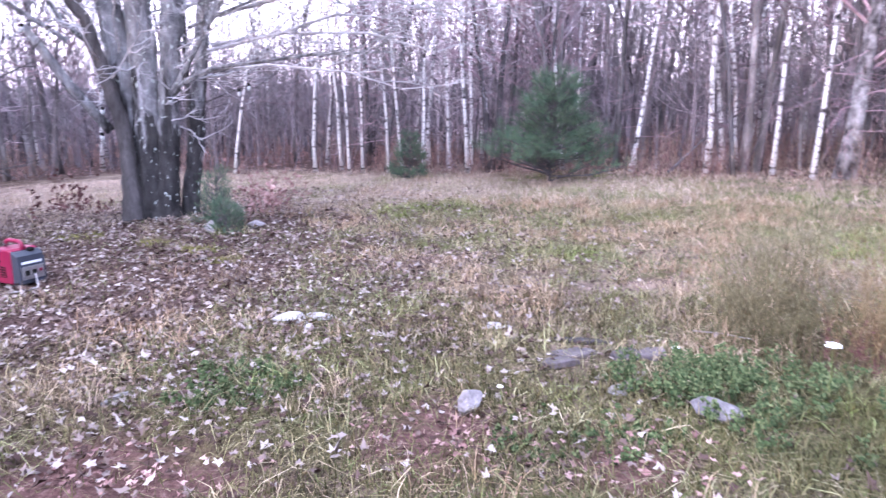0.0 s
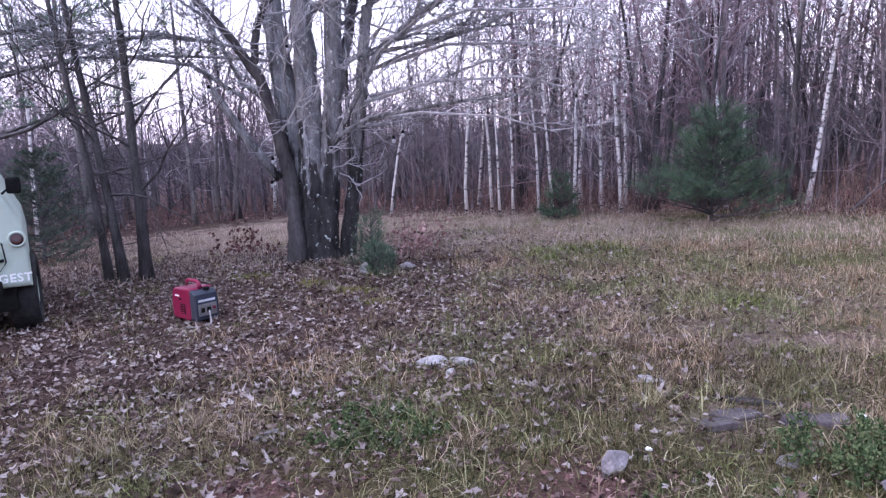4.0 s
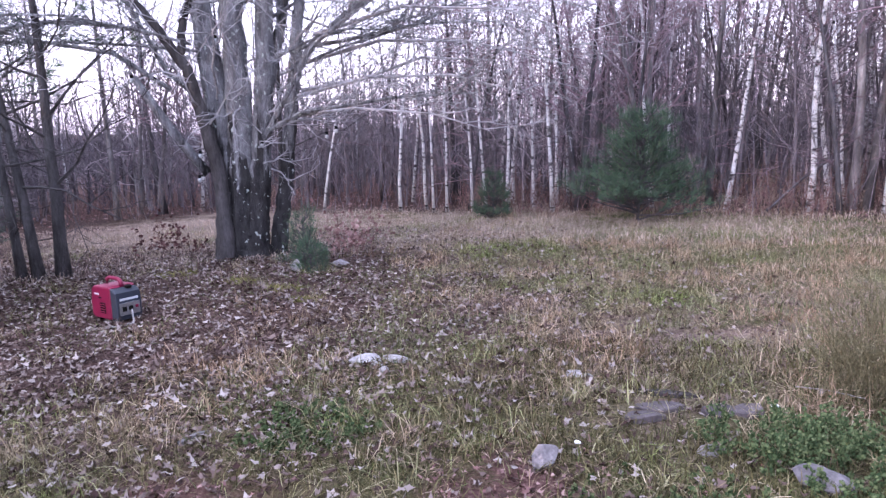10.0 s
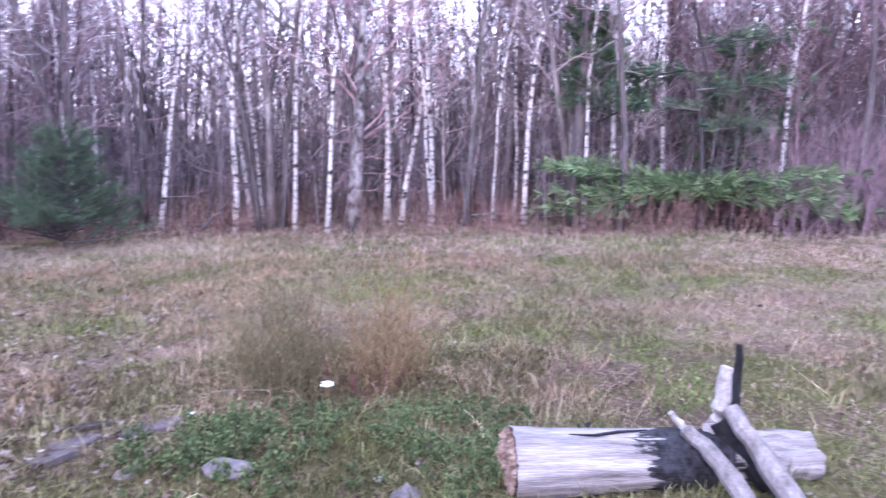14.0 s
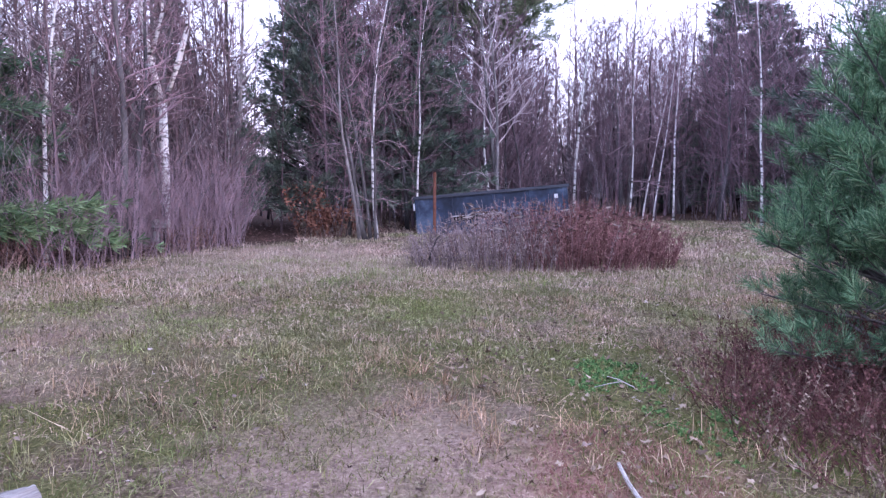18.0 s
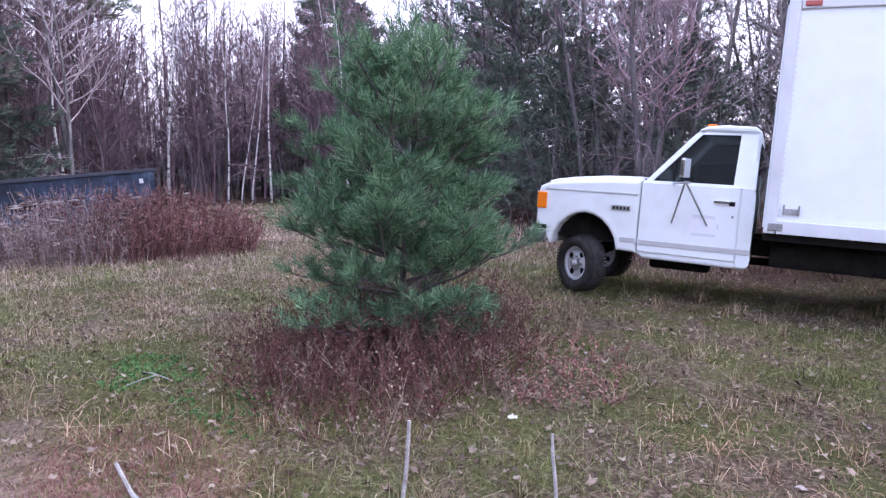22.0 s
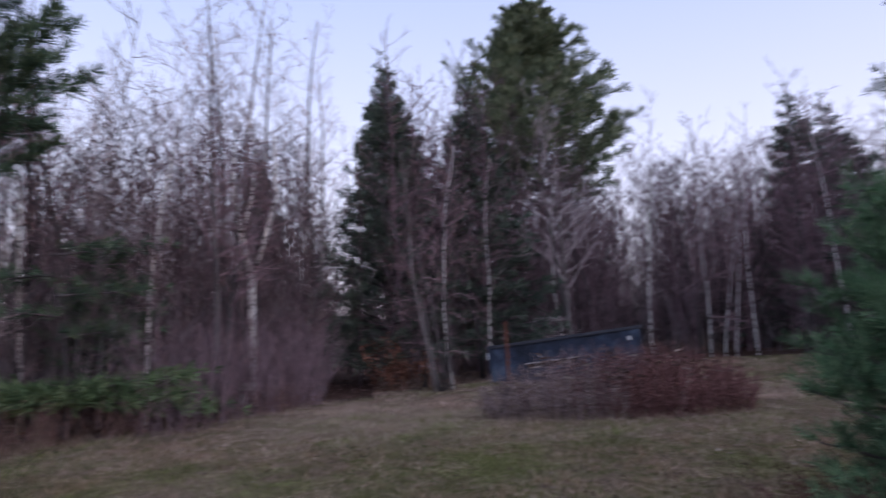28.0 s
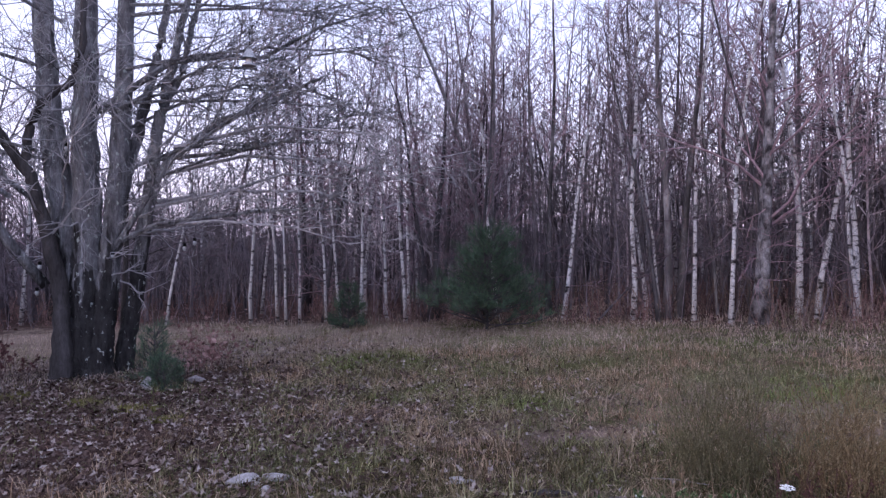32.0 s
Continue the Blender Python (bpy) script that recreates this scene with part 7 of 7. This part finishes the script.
# ---- the burnt log ----
def burnt_log():
    """Weathered wood, burnt black round the middle of its length."""
    m = varied("burnt_log", ((0.3, (0.12, 0.105, 0.105)), (0.5, (0.27, 0.25, 0.25)), (0.75, (0.42, 0.40, 0.405))), 3, 0.9, 0.8, 0.01, stretch=(0.5, 6, 6))
    n, l = m.node_tree.nodes, m.node_tree.links
    wood = n["Principled BSDF"].inputs["Base Color"].links[0].from_socket
    tc, sep = n.new("ShaderNodeTexCoord"), n.new("ShaderNodeSeparateXYZ")
    l.new(tc.outputs["Object"], sep.inputs[0])
    away = n.new("ShaderNodeMath")
    away.operation = "SUBTRACT"
    away.inputs[1].default_value = 0.95
    l.new(sep.outputs["X"], away.inputs[0])
    side = n.new("ShaderNodeMath")
    side.operation = "ABSOLUTE"
    l.new(away.outputs[0], side.inputs[0])
    tongue = noise_node(m, 3.2, 6.0, (0.9, 4.5, 4.5), 0.7)
    add = n.new("ShaderNodeMath")
    add.operation = "MULTIPLY_ADD"
    add.inputs[1].default_value = -0.75
    l.new(tongue.outputs["Fac"], add.inputs[0])
    l.new(side.outputs[0], add.inputs[2])
    mr = n.new("ShaderNodeMapRange")
    mr.inputs[1].default_value, mr.inputs[2].default_value, mr.inputs[3].default_value, mr.inputs[4].default_value = -0.16, -0.11, 1.0, 0.0
    l.new(add.outputs[0], mr.inputs[0])
    crackle = noise_node(m, 22.0, 4.0)
    char = ramp_node(m, crackle.outputs["Fac"], ((0.35, (0.006, 0.006, 0.007)), (0.7, (0.045, 0.045, 0.055))))
    to_base(m, mix_node(m, wood, char.outputs[0], mr.outputs[0]))
    return m


M_LOG = burnt_log()


def build_log():
    rng = random.Random(90)
    a, b = Vector((2.50, 2.20, height(2.5, 2.2) + 0.15)), Vector((3.88, 1.365, height(3.74, 1.45) + 0.15))
    t = thing("fallen_log", Matrix.Translation(a) @ pose(0, 0, 0, 0, 0, math.degrees(math.atan2(b.y - a.y, b.x - a.x))), "weathered pale log with a charred middle, split and broken ends", "log")
    L = (b - a).length

    # one weathered trunk: fissured along the grain, gnarled towards the far end
    g = Geo()
    n, sides = 150, 56
    for i in range(n + 1):
        x = 0.02 + (L - 0.02) * i / n
        rough = 0.03 + (0.12 if x > 1.12 else 0.0)
        for k in range(sides):
            w = 6.283 * k / sides
            c, d = math.cos(w), math.sin(w)
            rad = 0.185 - 0.03 * x + 0.02 * noise.noise((x * 2.2, c, d)) - 0.014 * abs(noise.noise((x * 1.3, c * 7, d * 7))) * (2 if d > 0.2 else 1)
            rad += rough * 0.165 * noise.noise((x * 9, c * 4, d * 4))
            if i == n:
                rad *= 0.7
            g.v.append(Vector((x + 0.02 * noise.noise((k * 0.9, 3, i * 0.1)) * (i in (0, n)), rad * c * 1.05, rad * d * 0.95 - 0.01)))
    for i in range(n):
        for k in range(sides):
            k2 = (k + 1) % sides
            g.f.append((i * sides + k, (i + 1) * sides + k, (i + 1) * sides + k2, i * sides + k2))
    g.f.append(tuple(reversed(range(n * sides, (n + 1) * sides))))
    part("trunk_wood", g, M_LOG, t, "silvery weathered wood, charred black in the middle", True)
    # splintered near end, hollowed and torn along the grain
    g = Geo()
    rings = 9
    for j in range(rings + 1):
        for k in range(sides):
            w = 6.283 * k / sides
            q = 0.176 * j / rings
            tear = 0.045 * noise.noise((math.cos(w) * q * 34, math.sin(w) * q * 34, 7)) + 0.03 * noise.noise((math.cos(w) * q * 90, math.sin(w) * q * 90, 2))
            g.v.append(Vector((0.012 - 0.035 * (1 - j / rings) + tear * (1 if j < rings else 0), q * math.cos(w) * 1.05, q * math.sin(w) * 0.95 - 0.01)))
    for j in range(rings):
        for k in range(sides):
            k2 = (k + 1) % sides
            g.f.append((j * sides + k, j * sides + k2, (j + 1) * sides + k2, (j + 1) * sides + k))
    part("splintered_end", g, M_WOODTAN, t, "tan splintered end")
    g = Geo()
    g.tube(((0.30, -0.05, 0.148), (0.42, -0.065, 0.146), (0.55, -0.03, 0.148), (0.72, 0.0, 0.144)), (0.003, 0.008, 0.008, 0.004), 5)
    part("crack", g, M_CHAR, t)
    g = Geo()
    g.tube(((0.42, 0.05, 0.145), (0.44, 0.055, 0.165)), (0.016, 0.010), 7)
    part("knot", g, M_CHAR, t)
    # charred branches leaning on it
    for name, pts, rad, mat, label in (
            ("charred_branch", ((3.34, 1.10, 0.14), (3.40, 1.38, 0.36), (3.44, 1.58, 0.52)), (0.055, 0.052, 0.042), M_WOODDULL, "grey-brown branch leaning over the charred log"),
            ("charred_branch", ((3.16, 1.20, 0.13), (3.22, 1.48, 0.31), (3.27, 1.70, 0.40)), (0.05, 0.047, 0.038), M_WOODDULL, "grey-brown branch leaning over the charred log"),
            ("charred_branch", ((3.43, 1.66, 0.34), (3.45, 1.63, 0.55), (3.46, 1.62, 0.72)), (0.042, 0.040, 0.030), M_WOODGREY, "short pale branch stub on the log"),
            ("charred_branch", ((3.52, 1.30, 0.1), (3.45, 1.55, 0.36), (3.42, 1.62, 0.44)), (0.06, 0.055, 0.05), M_CHAR, "black charred branch against the log"),
            ("charred_stake", ((3.70, 1.72, 0.0), (3.70, 1.70, 0.45), (3.72, 1.71, 0.78)), (0.035, 0.032, 0.018), M_CHAR, "black charred stake behind the log"),
            ("wood_shard", ((3.34, 1.74, 0.36), (3.27, 1.80, 0.46)), (0.022, 0.016), M_WOODGREY, "pale wood shard on the log"),
            ("wood_shard", ((3.98, 1.16, 0.05), (3.84, 1.22, 0.13)), (0.05, 0.03), M_WOODGREY, "pale wood shard beside the log")):
        g = Geo()
        ps = [Vector(p) for p in pts]
        fine, fr = [], []
        for i in range(len(ps) - 1):
            for k in range(4):
                u = k / 4
                fine.append(ps[i].lerp(ps[i + 1], u) + Vector((rng.gauss(0, 0.006), rng.gauss(0, 0.006), rng.gauss(0, 0.006))))
                fr.append((rad[i] + (rad[i + 1] - rad[i]) * u) * rng.uniform(0.9, 1.1))
        fine.append(ps[-1])
        fr.append(rad[-1])
        g.tube(fine, fr, 9)
        tagged(part(name, g, mat), label, "branch", "burnt wood on the log")


build_log()


# ---- stones ----
def stone(name, x, y, size, mat, label, seed, sink=0.3, group="stones in the grass", turn=0.0):
    bm = bmesh.new()
    bmesh.ops.create_icosphere(bm, subdivisions=3, radius=1.0)
    for v in bm.verts:
        n = 1 + 0.28 * noise.noise(v.co * 1.1 + Vector((seed, 0, 0))) + 0.10 * noise.noise(v.co * 3.1 + Vector((0, seed, 0)))
        v.co *= n
        for k in range(7):
            cut = Vector((math.sin(seed * 3 + k * 2.1), math.cos(seed * 5 + k * 1.7), 0.9 * math.sin(seed + k * 1.3))).normalized()
            over = v.co.dot(cut) - 0.64
            if over > 0:
                v.co -= cut * over * 0.95
        v.co = Vector((v.co.x * size[0] / 2, v.co.y * size[1] / 2, v.co.z * size[2] / 2))
    ob = part(name, bm, mat)
    ob.matrix_world = on_ground(x, y, size[2] * (0.5 - sink), turn)
    return tagged(ob, label, "stone", group)


stone("field_stone", 0.17, 3.40, (0.18, 0.16, 0.19), M_STONE, "angular grey stone in red-brown leaves", 1, 0.2, turn=30)
stone("field_stone", -1.18, 5.05, (0.30, 0.20, 0.12), M_PALESTONE, "pale whitish stone lying in the grass", 2)
stone("field_stone", -0.94, 5.10, (0.26, 0.13, 0.08), M_PALESTONE, "pale whitish stone lying in the grass", 3)
stone("field_stone", -1.00, 4.82, (0.10, 0.08, 0.07), M_PALESTONE, "pale whitish stone lying in the grass", 4)
stone("field_stone", 0.43, 4.75, (0.24, 0.12, 0.05), M_PALESTONE, "flat pale stone lying in the grass", 5)
stone("field_stone", 1.46, 3.22, (0.30, 0.24, 0.14), M_STONE, "rounded grey stone among green weeds", 6)
stone("field_stone", 2.05, 2.42, (0.20, 0.16, 0.14), M_STONE, "rounded grey stone among green weeds", 7)
stone("field_stone", 3.62, 0.72, (0.34, 0.26, 0.20), M_SLATE, "purplish rounded stone beside the burnt log", 8, 0.25)
stone("field_stone", -3.12, 8.95, (0.20, 0.18, 0.24), M_PALESTONE, "pale stone beside the pine seedling", 9, 0.2)
stone("field_stone", -2.62, 9.3, (0.28, 0.2, 0.14), M_STONE, "grey stone beside the pine seedling", 10, 0.2)
stone("field_stone", 1.05, 3.55, (0.16, 0.12, 0.06), M_STONE, "small grey stone among green weeds", 11)
for i, (x, y, w, d, turn, tilt) in enumerate(((0.88, 4.16, 0.30, 0.13, 14, 4), (0.76, 3.98, 0.26, 0.13, 5, -4), (1.24, 4.10, 0.28, 0.16, 25, 7), (1.40, 4.12, 0.22, 0.16, 40, -8), (1.00, 4.40, 0.38, 0.09, -10, 2), (0.96, 4.24, 0.22, 0.10, -20, -5))):
    bm = bmesh.new()
    rr = random.Random(i)
    ring = [(w * 0.5 * math.cos(a) * rr.uniform(0.72, 1.18), d * 0.5 * math.sin(a) * rr.uniform(0.72, 1.18)) for a in [6.283 * (k + rr.uniform(-0.3, 0.3)) / 7 for k in range(7)]]
    top = [bm.verts.new((x0, y0, 0.010)) for x0, y0 in ring]
    low = [bm.verts.new((x0 * 1.06, y0 * 1.06, -0.03)) for x0, y0 in ring]
    bm.faces.new(top)
    for k in range(7):
        j = (k + 1) % 7
        bm.faces.new((low[k], low[j], top[j], top[k]))
    bm.faces.new(list(reversed(low)))
    bmesh.ops.bevel(bm, geom=[e for e in bm.edges], offset=0.006, segments=1, affect="EDGES")
    ob = part("flat_slab", bm, M_SLATE)
    ob.matrix_world = on_ground(x, y, 0.020, turn) @ pose(0, 0, 0, tilt, tilt * 0.5, 0)
    tagged(ob, "thin purplish slate slab lying in the grass", "slab", "slate slabs")


# ---- weeds, flower, sticks ----
def herbs(name, seed, places, tall, label, mat=None, leaf=0.019, count=9):
    places = [p for p in places if noise.noise((p[0] * 2.6, p[1] * 2.6, 5.0)) > -0.12]
    return brush(name, seed, places, tall, mat or M_HERB, label, count * 3, 4, leaf, 0.003, "weeds")


herbs("green_weeds", 101, patch(101, 900, 2.25, 2.95, 1.25, 0.62, -40), 0.16, "low bright green weeds before the log")
herbs("green_weeds", 102, patch(102, 200, 1.42, 3.62, 0.42, 0.30), 0.20, "bright green weeds beside the slate slabs")
herbs("green_weeds", 103, patch(103, 240, -1.33, 3.78, 0.55, 0.34), 0.11, "low green weeds in leaf litter")
herbs("green_weeds", 104, patch(104, 120, 0.75, 3.05, 0.5, 0.3), 0.08, "low creeping green weeds")
herbs("green_weeds", 105, patch(105, 420, 6.3, -2.05, 0.6, 0.45), 0.06, "low green clover patch", M_CLOVER)
herbs("green_weeds", 106, patch(106, 420, 5.2, -2.6, 0.9, 0.5), 0.05, "low green clover patch", M_CLOVER)
brush("goldenrod_clump", 107, patch(107, 150, 2.15, 4.25, 0.34, 0.28), 0.80, M_OLIVEWEED, "dry olive-brown goldenrod stalks", 20, 8, 0.013, 0.0022, "weeds")
brush("goldenrod_clump", 108, patch(108, 150, 2.80, 3.82, 0.36, 0.26), 0.72, M_GOLDWEED, "dry russet goldenrod stalks", 20, 8, 0.013, 0.0022, "weeds")
brush("goldenrod_clump", 109, patch(109, 22, 2.6, 3.72, 0.25, 0.2), 0.35, M_REDBRUSH, "dry reddish weed stalks", 10, 6, 0.016, 0.003, "weeds")
brush("goldenrod_clump", 110, patch(110, 22, 3.95, 2.2, 0.2, 0.2), 0.35, M_GREENGRASS, "greenish dry weed stalks beside the log", 8, 5, 0.025, 0.003, "weeds")
brush("sparse_stalks", 111, patch(111, 60, 5.2, 1.6, 1.6, 1.2), 0.30, M_BROWNBRUSH, "sparse dry stalks in the grass", 5, 4, 0.02, 0.002, "weeds")


# mossy hummocks
M_MOSS = island_colours("yellow_moss", ((0.0, (0.10, 0.10, 0.03)), (0.5, (0.18, 0.17, 0.05)), (1.0, (0.30, 0.27, 0.10))))
for k, (x, y, rx) in enumerate(((-4.82, 8.73, 0.35), (-2.86, 7.75, 0.25), (-2.4, 7.2, 0.2), (-3.6, 8.2, 0.2))):
    px = np.array([p for p in patch(130 + k, 900, x, y, rx, rx * 0.6)])
    blades("moss_hummock", r, px[:, 0], px[:, 1], 0.07, 0.005, 0.7, M_MOSS, "yellow-green mossy grass hummock", "moss")


def flower(x, y, h, size, seed):
    rng = random.Random(seed)
    t = thing("white_flower", on_ground(x, y), "flat white wildflower head on a thin stalk", "flower", "white wildflowers")
    g = Geo()
    g.tube(((0, 0, -0.02), (0.01, 0, h * 0.5), (0, 0.01, h)), (0.003, 0.0028, 0.002), 5)
    part("stalk", g, M_GREENGRASS, t)
    g = Geo()
    for k in range(60):
        w, d = rng.uniform(0, 6.28), size * rng.random() ** 0.5
        c = Vector((d * math.cos(w), d * math.sin(w), h + 0.006 + rng.uniform(-0.004, 0.006)))
        s = 0.009
        g.poly(c + Vector((s, 0, 0)), c + Vector((0, s, 0.003)), c - Vector((s, 0, 0)), c - Vector((0, s, -0.003)))
    part("flower_head", g, material("white_petal", (0.85, 0.85, 0.82), 0.7), t, "white umbel")


flower(2.09, 3.31, 0.33, 0.042, 1)
flower(0.34, 3.42, 0.12, 0.010, 2)
flower(1.48, 3.92, 0.13, 0.02, 3)
flower(3.58, -3.86, 0.06, 0.03, 4)


def stick(name, pts, r0, r1, mat, label):
    g = Geo()
    n = len(pts)
    g.tube([(x, y, height(x, y) + z) for x, y, z in pts], [r0 + (r1 - r0) * i / (n - 1) for i in range(n)], 7)
    return tagged(part(name, g, mat), label, "stick", "pale sticks in the grass")


stick("pale_stick", ((4.22, -1.60, 0.11), (4.12, -1.63, 0.04), (3.98, -1.64, 0.05), (3.7, -1.69, 0.03), (3.4, -1.78, 0.02)), 0.011, 0.014, M_WOODGREY, "pale broken stick in red grass")
stick("pale_stick", ((2.99, -2.67, -0.02), (2.985, -2.68, 0.14), (2.965, -2.69, 0.30), (2.96, -2.695, 0.41), (2.955, -2.70, 0.53)), 0.012, 0.009, M_WOODGREY, "pale dry stick poking out of the grass")
stick("pale_stick", ((2.65, -3.37, -0.02), (2.655, -3.365, 0.14), (2.67, -3.36, 0.27), (2.675, -3.36, 0.38)), 0.011, 0.008, M_WOODGREY, "pale dry stick poking out of the grass")
stick("pale_stick", ((5.75, -2.20, 0.03), (5.9, -2.12, 0.05), (6.1, -2.05, 0.03)), 0.005, 0.003, M_WOODGREY, "thin pale twig on the grass")
stick("pale_stick", ((5.86, -2.13, 0.04), (5.80, -2.02, 0.05), (5.82, -1.9, 0.03)), 0.004, 0.003, M_WOODGREY, "thin pale twig on the grass")
stick("pale_stick", ((-1.97, 3.58, 0.01), (-1.90, 3.67, 0.04), (-1.86, 3.76, 0.02)), 0.016, 0.010, M_WOODDULL, "short pale stick among leaves")
stick("pale_stick", ((1.75, 4.36, 0.06), (1.92, 4.30, 0.05), (2.1, 4.2, 0.04)), 0.005, 0.004, M_WOODGREY, "thin pale twig beside the slabs")
stick("fallen_branch", ((4.6, 13.6, 0.05), (5.3, 13.9, 0.6), (6.4, 14.2, 1.3), (7.0, 14.4, 1.7)), 0.03, 0.012, M_BARKDARK, "dark fallen branch leaning in the brush")
stick("fallen_branch", ((9.2, 10.9, 0.25), (9.9, 10.7, 0.28), (10.5, 10.4, 0.25)), 0.03, 0.02, M_BARK, "pale fallen branch at the wood's edge")
stick("fallen_branch", ((10.6, 10.0, 0.2), (11.3, 9.6, 0.25), (11.8, 9.2, 0.2)), 0.028, 0.02, M_BARK, "pale fallen branch at the wood's edge")
stick("fallen_branch", ((22.6, -1.0, 3.1), (23.2, -2.0, 2.3), (23.9, -3.1, 1.5)), 0.04, 0.055, M_BARK, "fallen grey branch leaning behind the container")


# ---- board sign ----
def build_sign():
    t = thing("board_sign", on_ground(14.9, 4.80, 0, 72 - 90 - 90), "two small weathered grey boards on a dark post", "sign")
    g = Geo()
    g.tube(((0, 0, -0.2), (0.01, 0, 0.78)), (0.03, 0.028), 7)
    part("post", g, M_BARKDARK, t)
    part("board", soft_box((0.42, 0.025, 0.17), (0.04, -0.04, 0.66), 0.005), M_WOODGREY, t)
    part("board", soft_box((0.13, 0.025, 0.22), (-0.07, -0.04, 0.38), 0.005), M_WOODGREY, t)
    part("board_mark", soft_box((0.006, 0.004, 0.15), (0.06, -0.054, 0.66), 0), M_BARKDARK, t)


build_sign()


# ---- bird feeder on the maple's limb ----
def build_feeder():
    t = thing("bird_feeder", pose(-1.70, 8.16, 3.86), "small hanging bird feeder with a domed roof", "feeder")
    prof = ((0.0, 0.20), (0.03, 0.195), (0.06, 0.13), (0.075, 0.10), (0.10, 0.08))
    g = Geo()
    for r0, z in prof:
        for k in range(16):
            w = 6.283 * k / 16
            g.v.append(Vector((max(r0, 0.002) * math.cos(w), max(r0, 0.002) * math.sin(w), z)))
    for i in range(len(prof) - 1):
        for k in range(16):
            k2 = (k + 1) % 16
            g.f.append((i * 16 + k, i * 16 + k2, (i + 1) * 16 + k2, (i + 1) * 16 + k))
    part("roof", g, M_STEEL, t, "", True)
    part("tube", disc_ring(0.035, 0.0, 0.10, 16), M_RAIL, t, "", True).matrix_local = pose(0, 0, 0.05, 90, 0, 0)
    part("tray", disc_ring(0.085, 0.0, 0.015, 18), M_STEEL, t, "", True).matrix_local = pose(0, 0, 0.0, 90, 0, 0)
    g = Geo()
    g.tube(((0, 0, 0.19), (0.01, 0, 0.5), (0.0, 0.0, 1.25)), (0.003,) * 3, 4)
    part("wire", g, M_BLACK, t)


build_feeder()


# ---- glass bulbs hung in the maple ----
def hanging_bulb(x, y, z):
    t = thing("hanging_bulb", pose(-4.36, 10.17, height(-4.45, 10.15), 0, 0, 12) @ pose(x, y, z), "pale glass bulb with dark cap hung in the maple", "ornament", "bulbs in the maple")
    g = Geo()
    prof = ((0.002, -0.062), (0.018, -0.055), (0.028, -0.034), (0.027, -0.010), (0.017, 0.006))
    for rad, h in prof:
        for k in range(12):
            w = 6.283 * k / 12
            g.v.append(Vector((rad * math.cos(w), rad * math.sin(w), h)))
    for i in range(len(prof) - 1):
        for k in range(12):
            k2 = (k + 1) % 12
            g.f.append((i * 12 + k, i * 12 + k2, (i + 1) * 12 + k2, (i + 1) * 12 + k))
    part("globe", g, M_BULB, t, "pale frosted glass", True)
    part("cap", disc_ring(0.022, 0.0, 0.05, 12, 0.006), M_BLACK, t, "black cap").matrix_local = pose(0, 0, 0.025, 90, 0, 0)
    g = Geo()
    g.tube(((0, 0, 0.04), (0.01, 0.0, 0.16), (0.0, 0.02, 0.32)), (0.0025,) * 3, 4)
    part("cord", g, M_BLACK, t)


M_BULB = material("frosted_glass", (0.40, 0.41, 0.41), 0.3, 0.0, 0.5)
for x, y, z in ((-1.38, -0.5, 2.75), (-1.08, -0.45, 2.72), (-0.55, -0.42, 1.30), (-0.52, -0.4, 1.66), (0.40, -0.45, 1.80), (1.36, -0.5, 1.92), (1.5, -0.5, 2.0), (-0.17, -0.5, 3.3)):
    hanging_bulb(x, y, z)
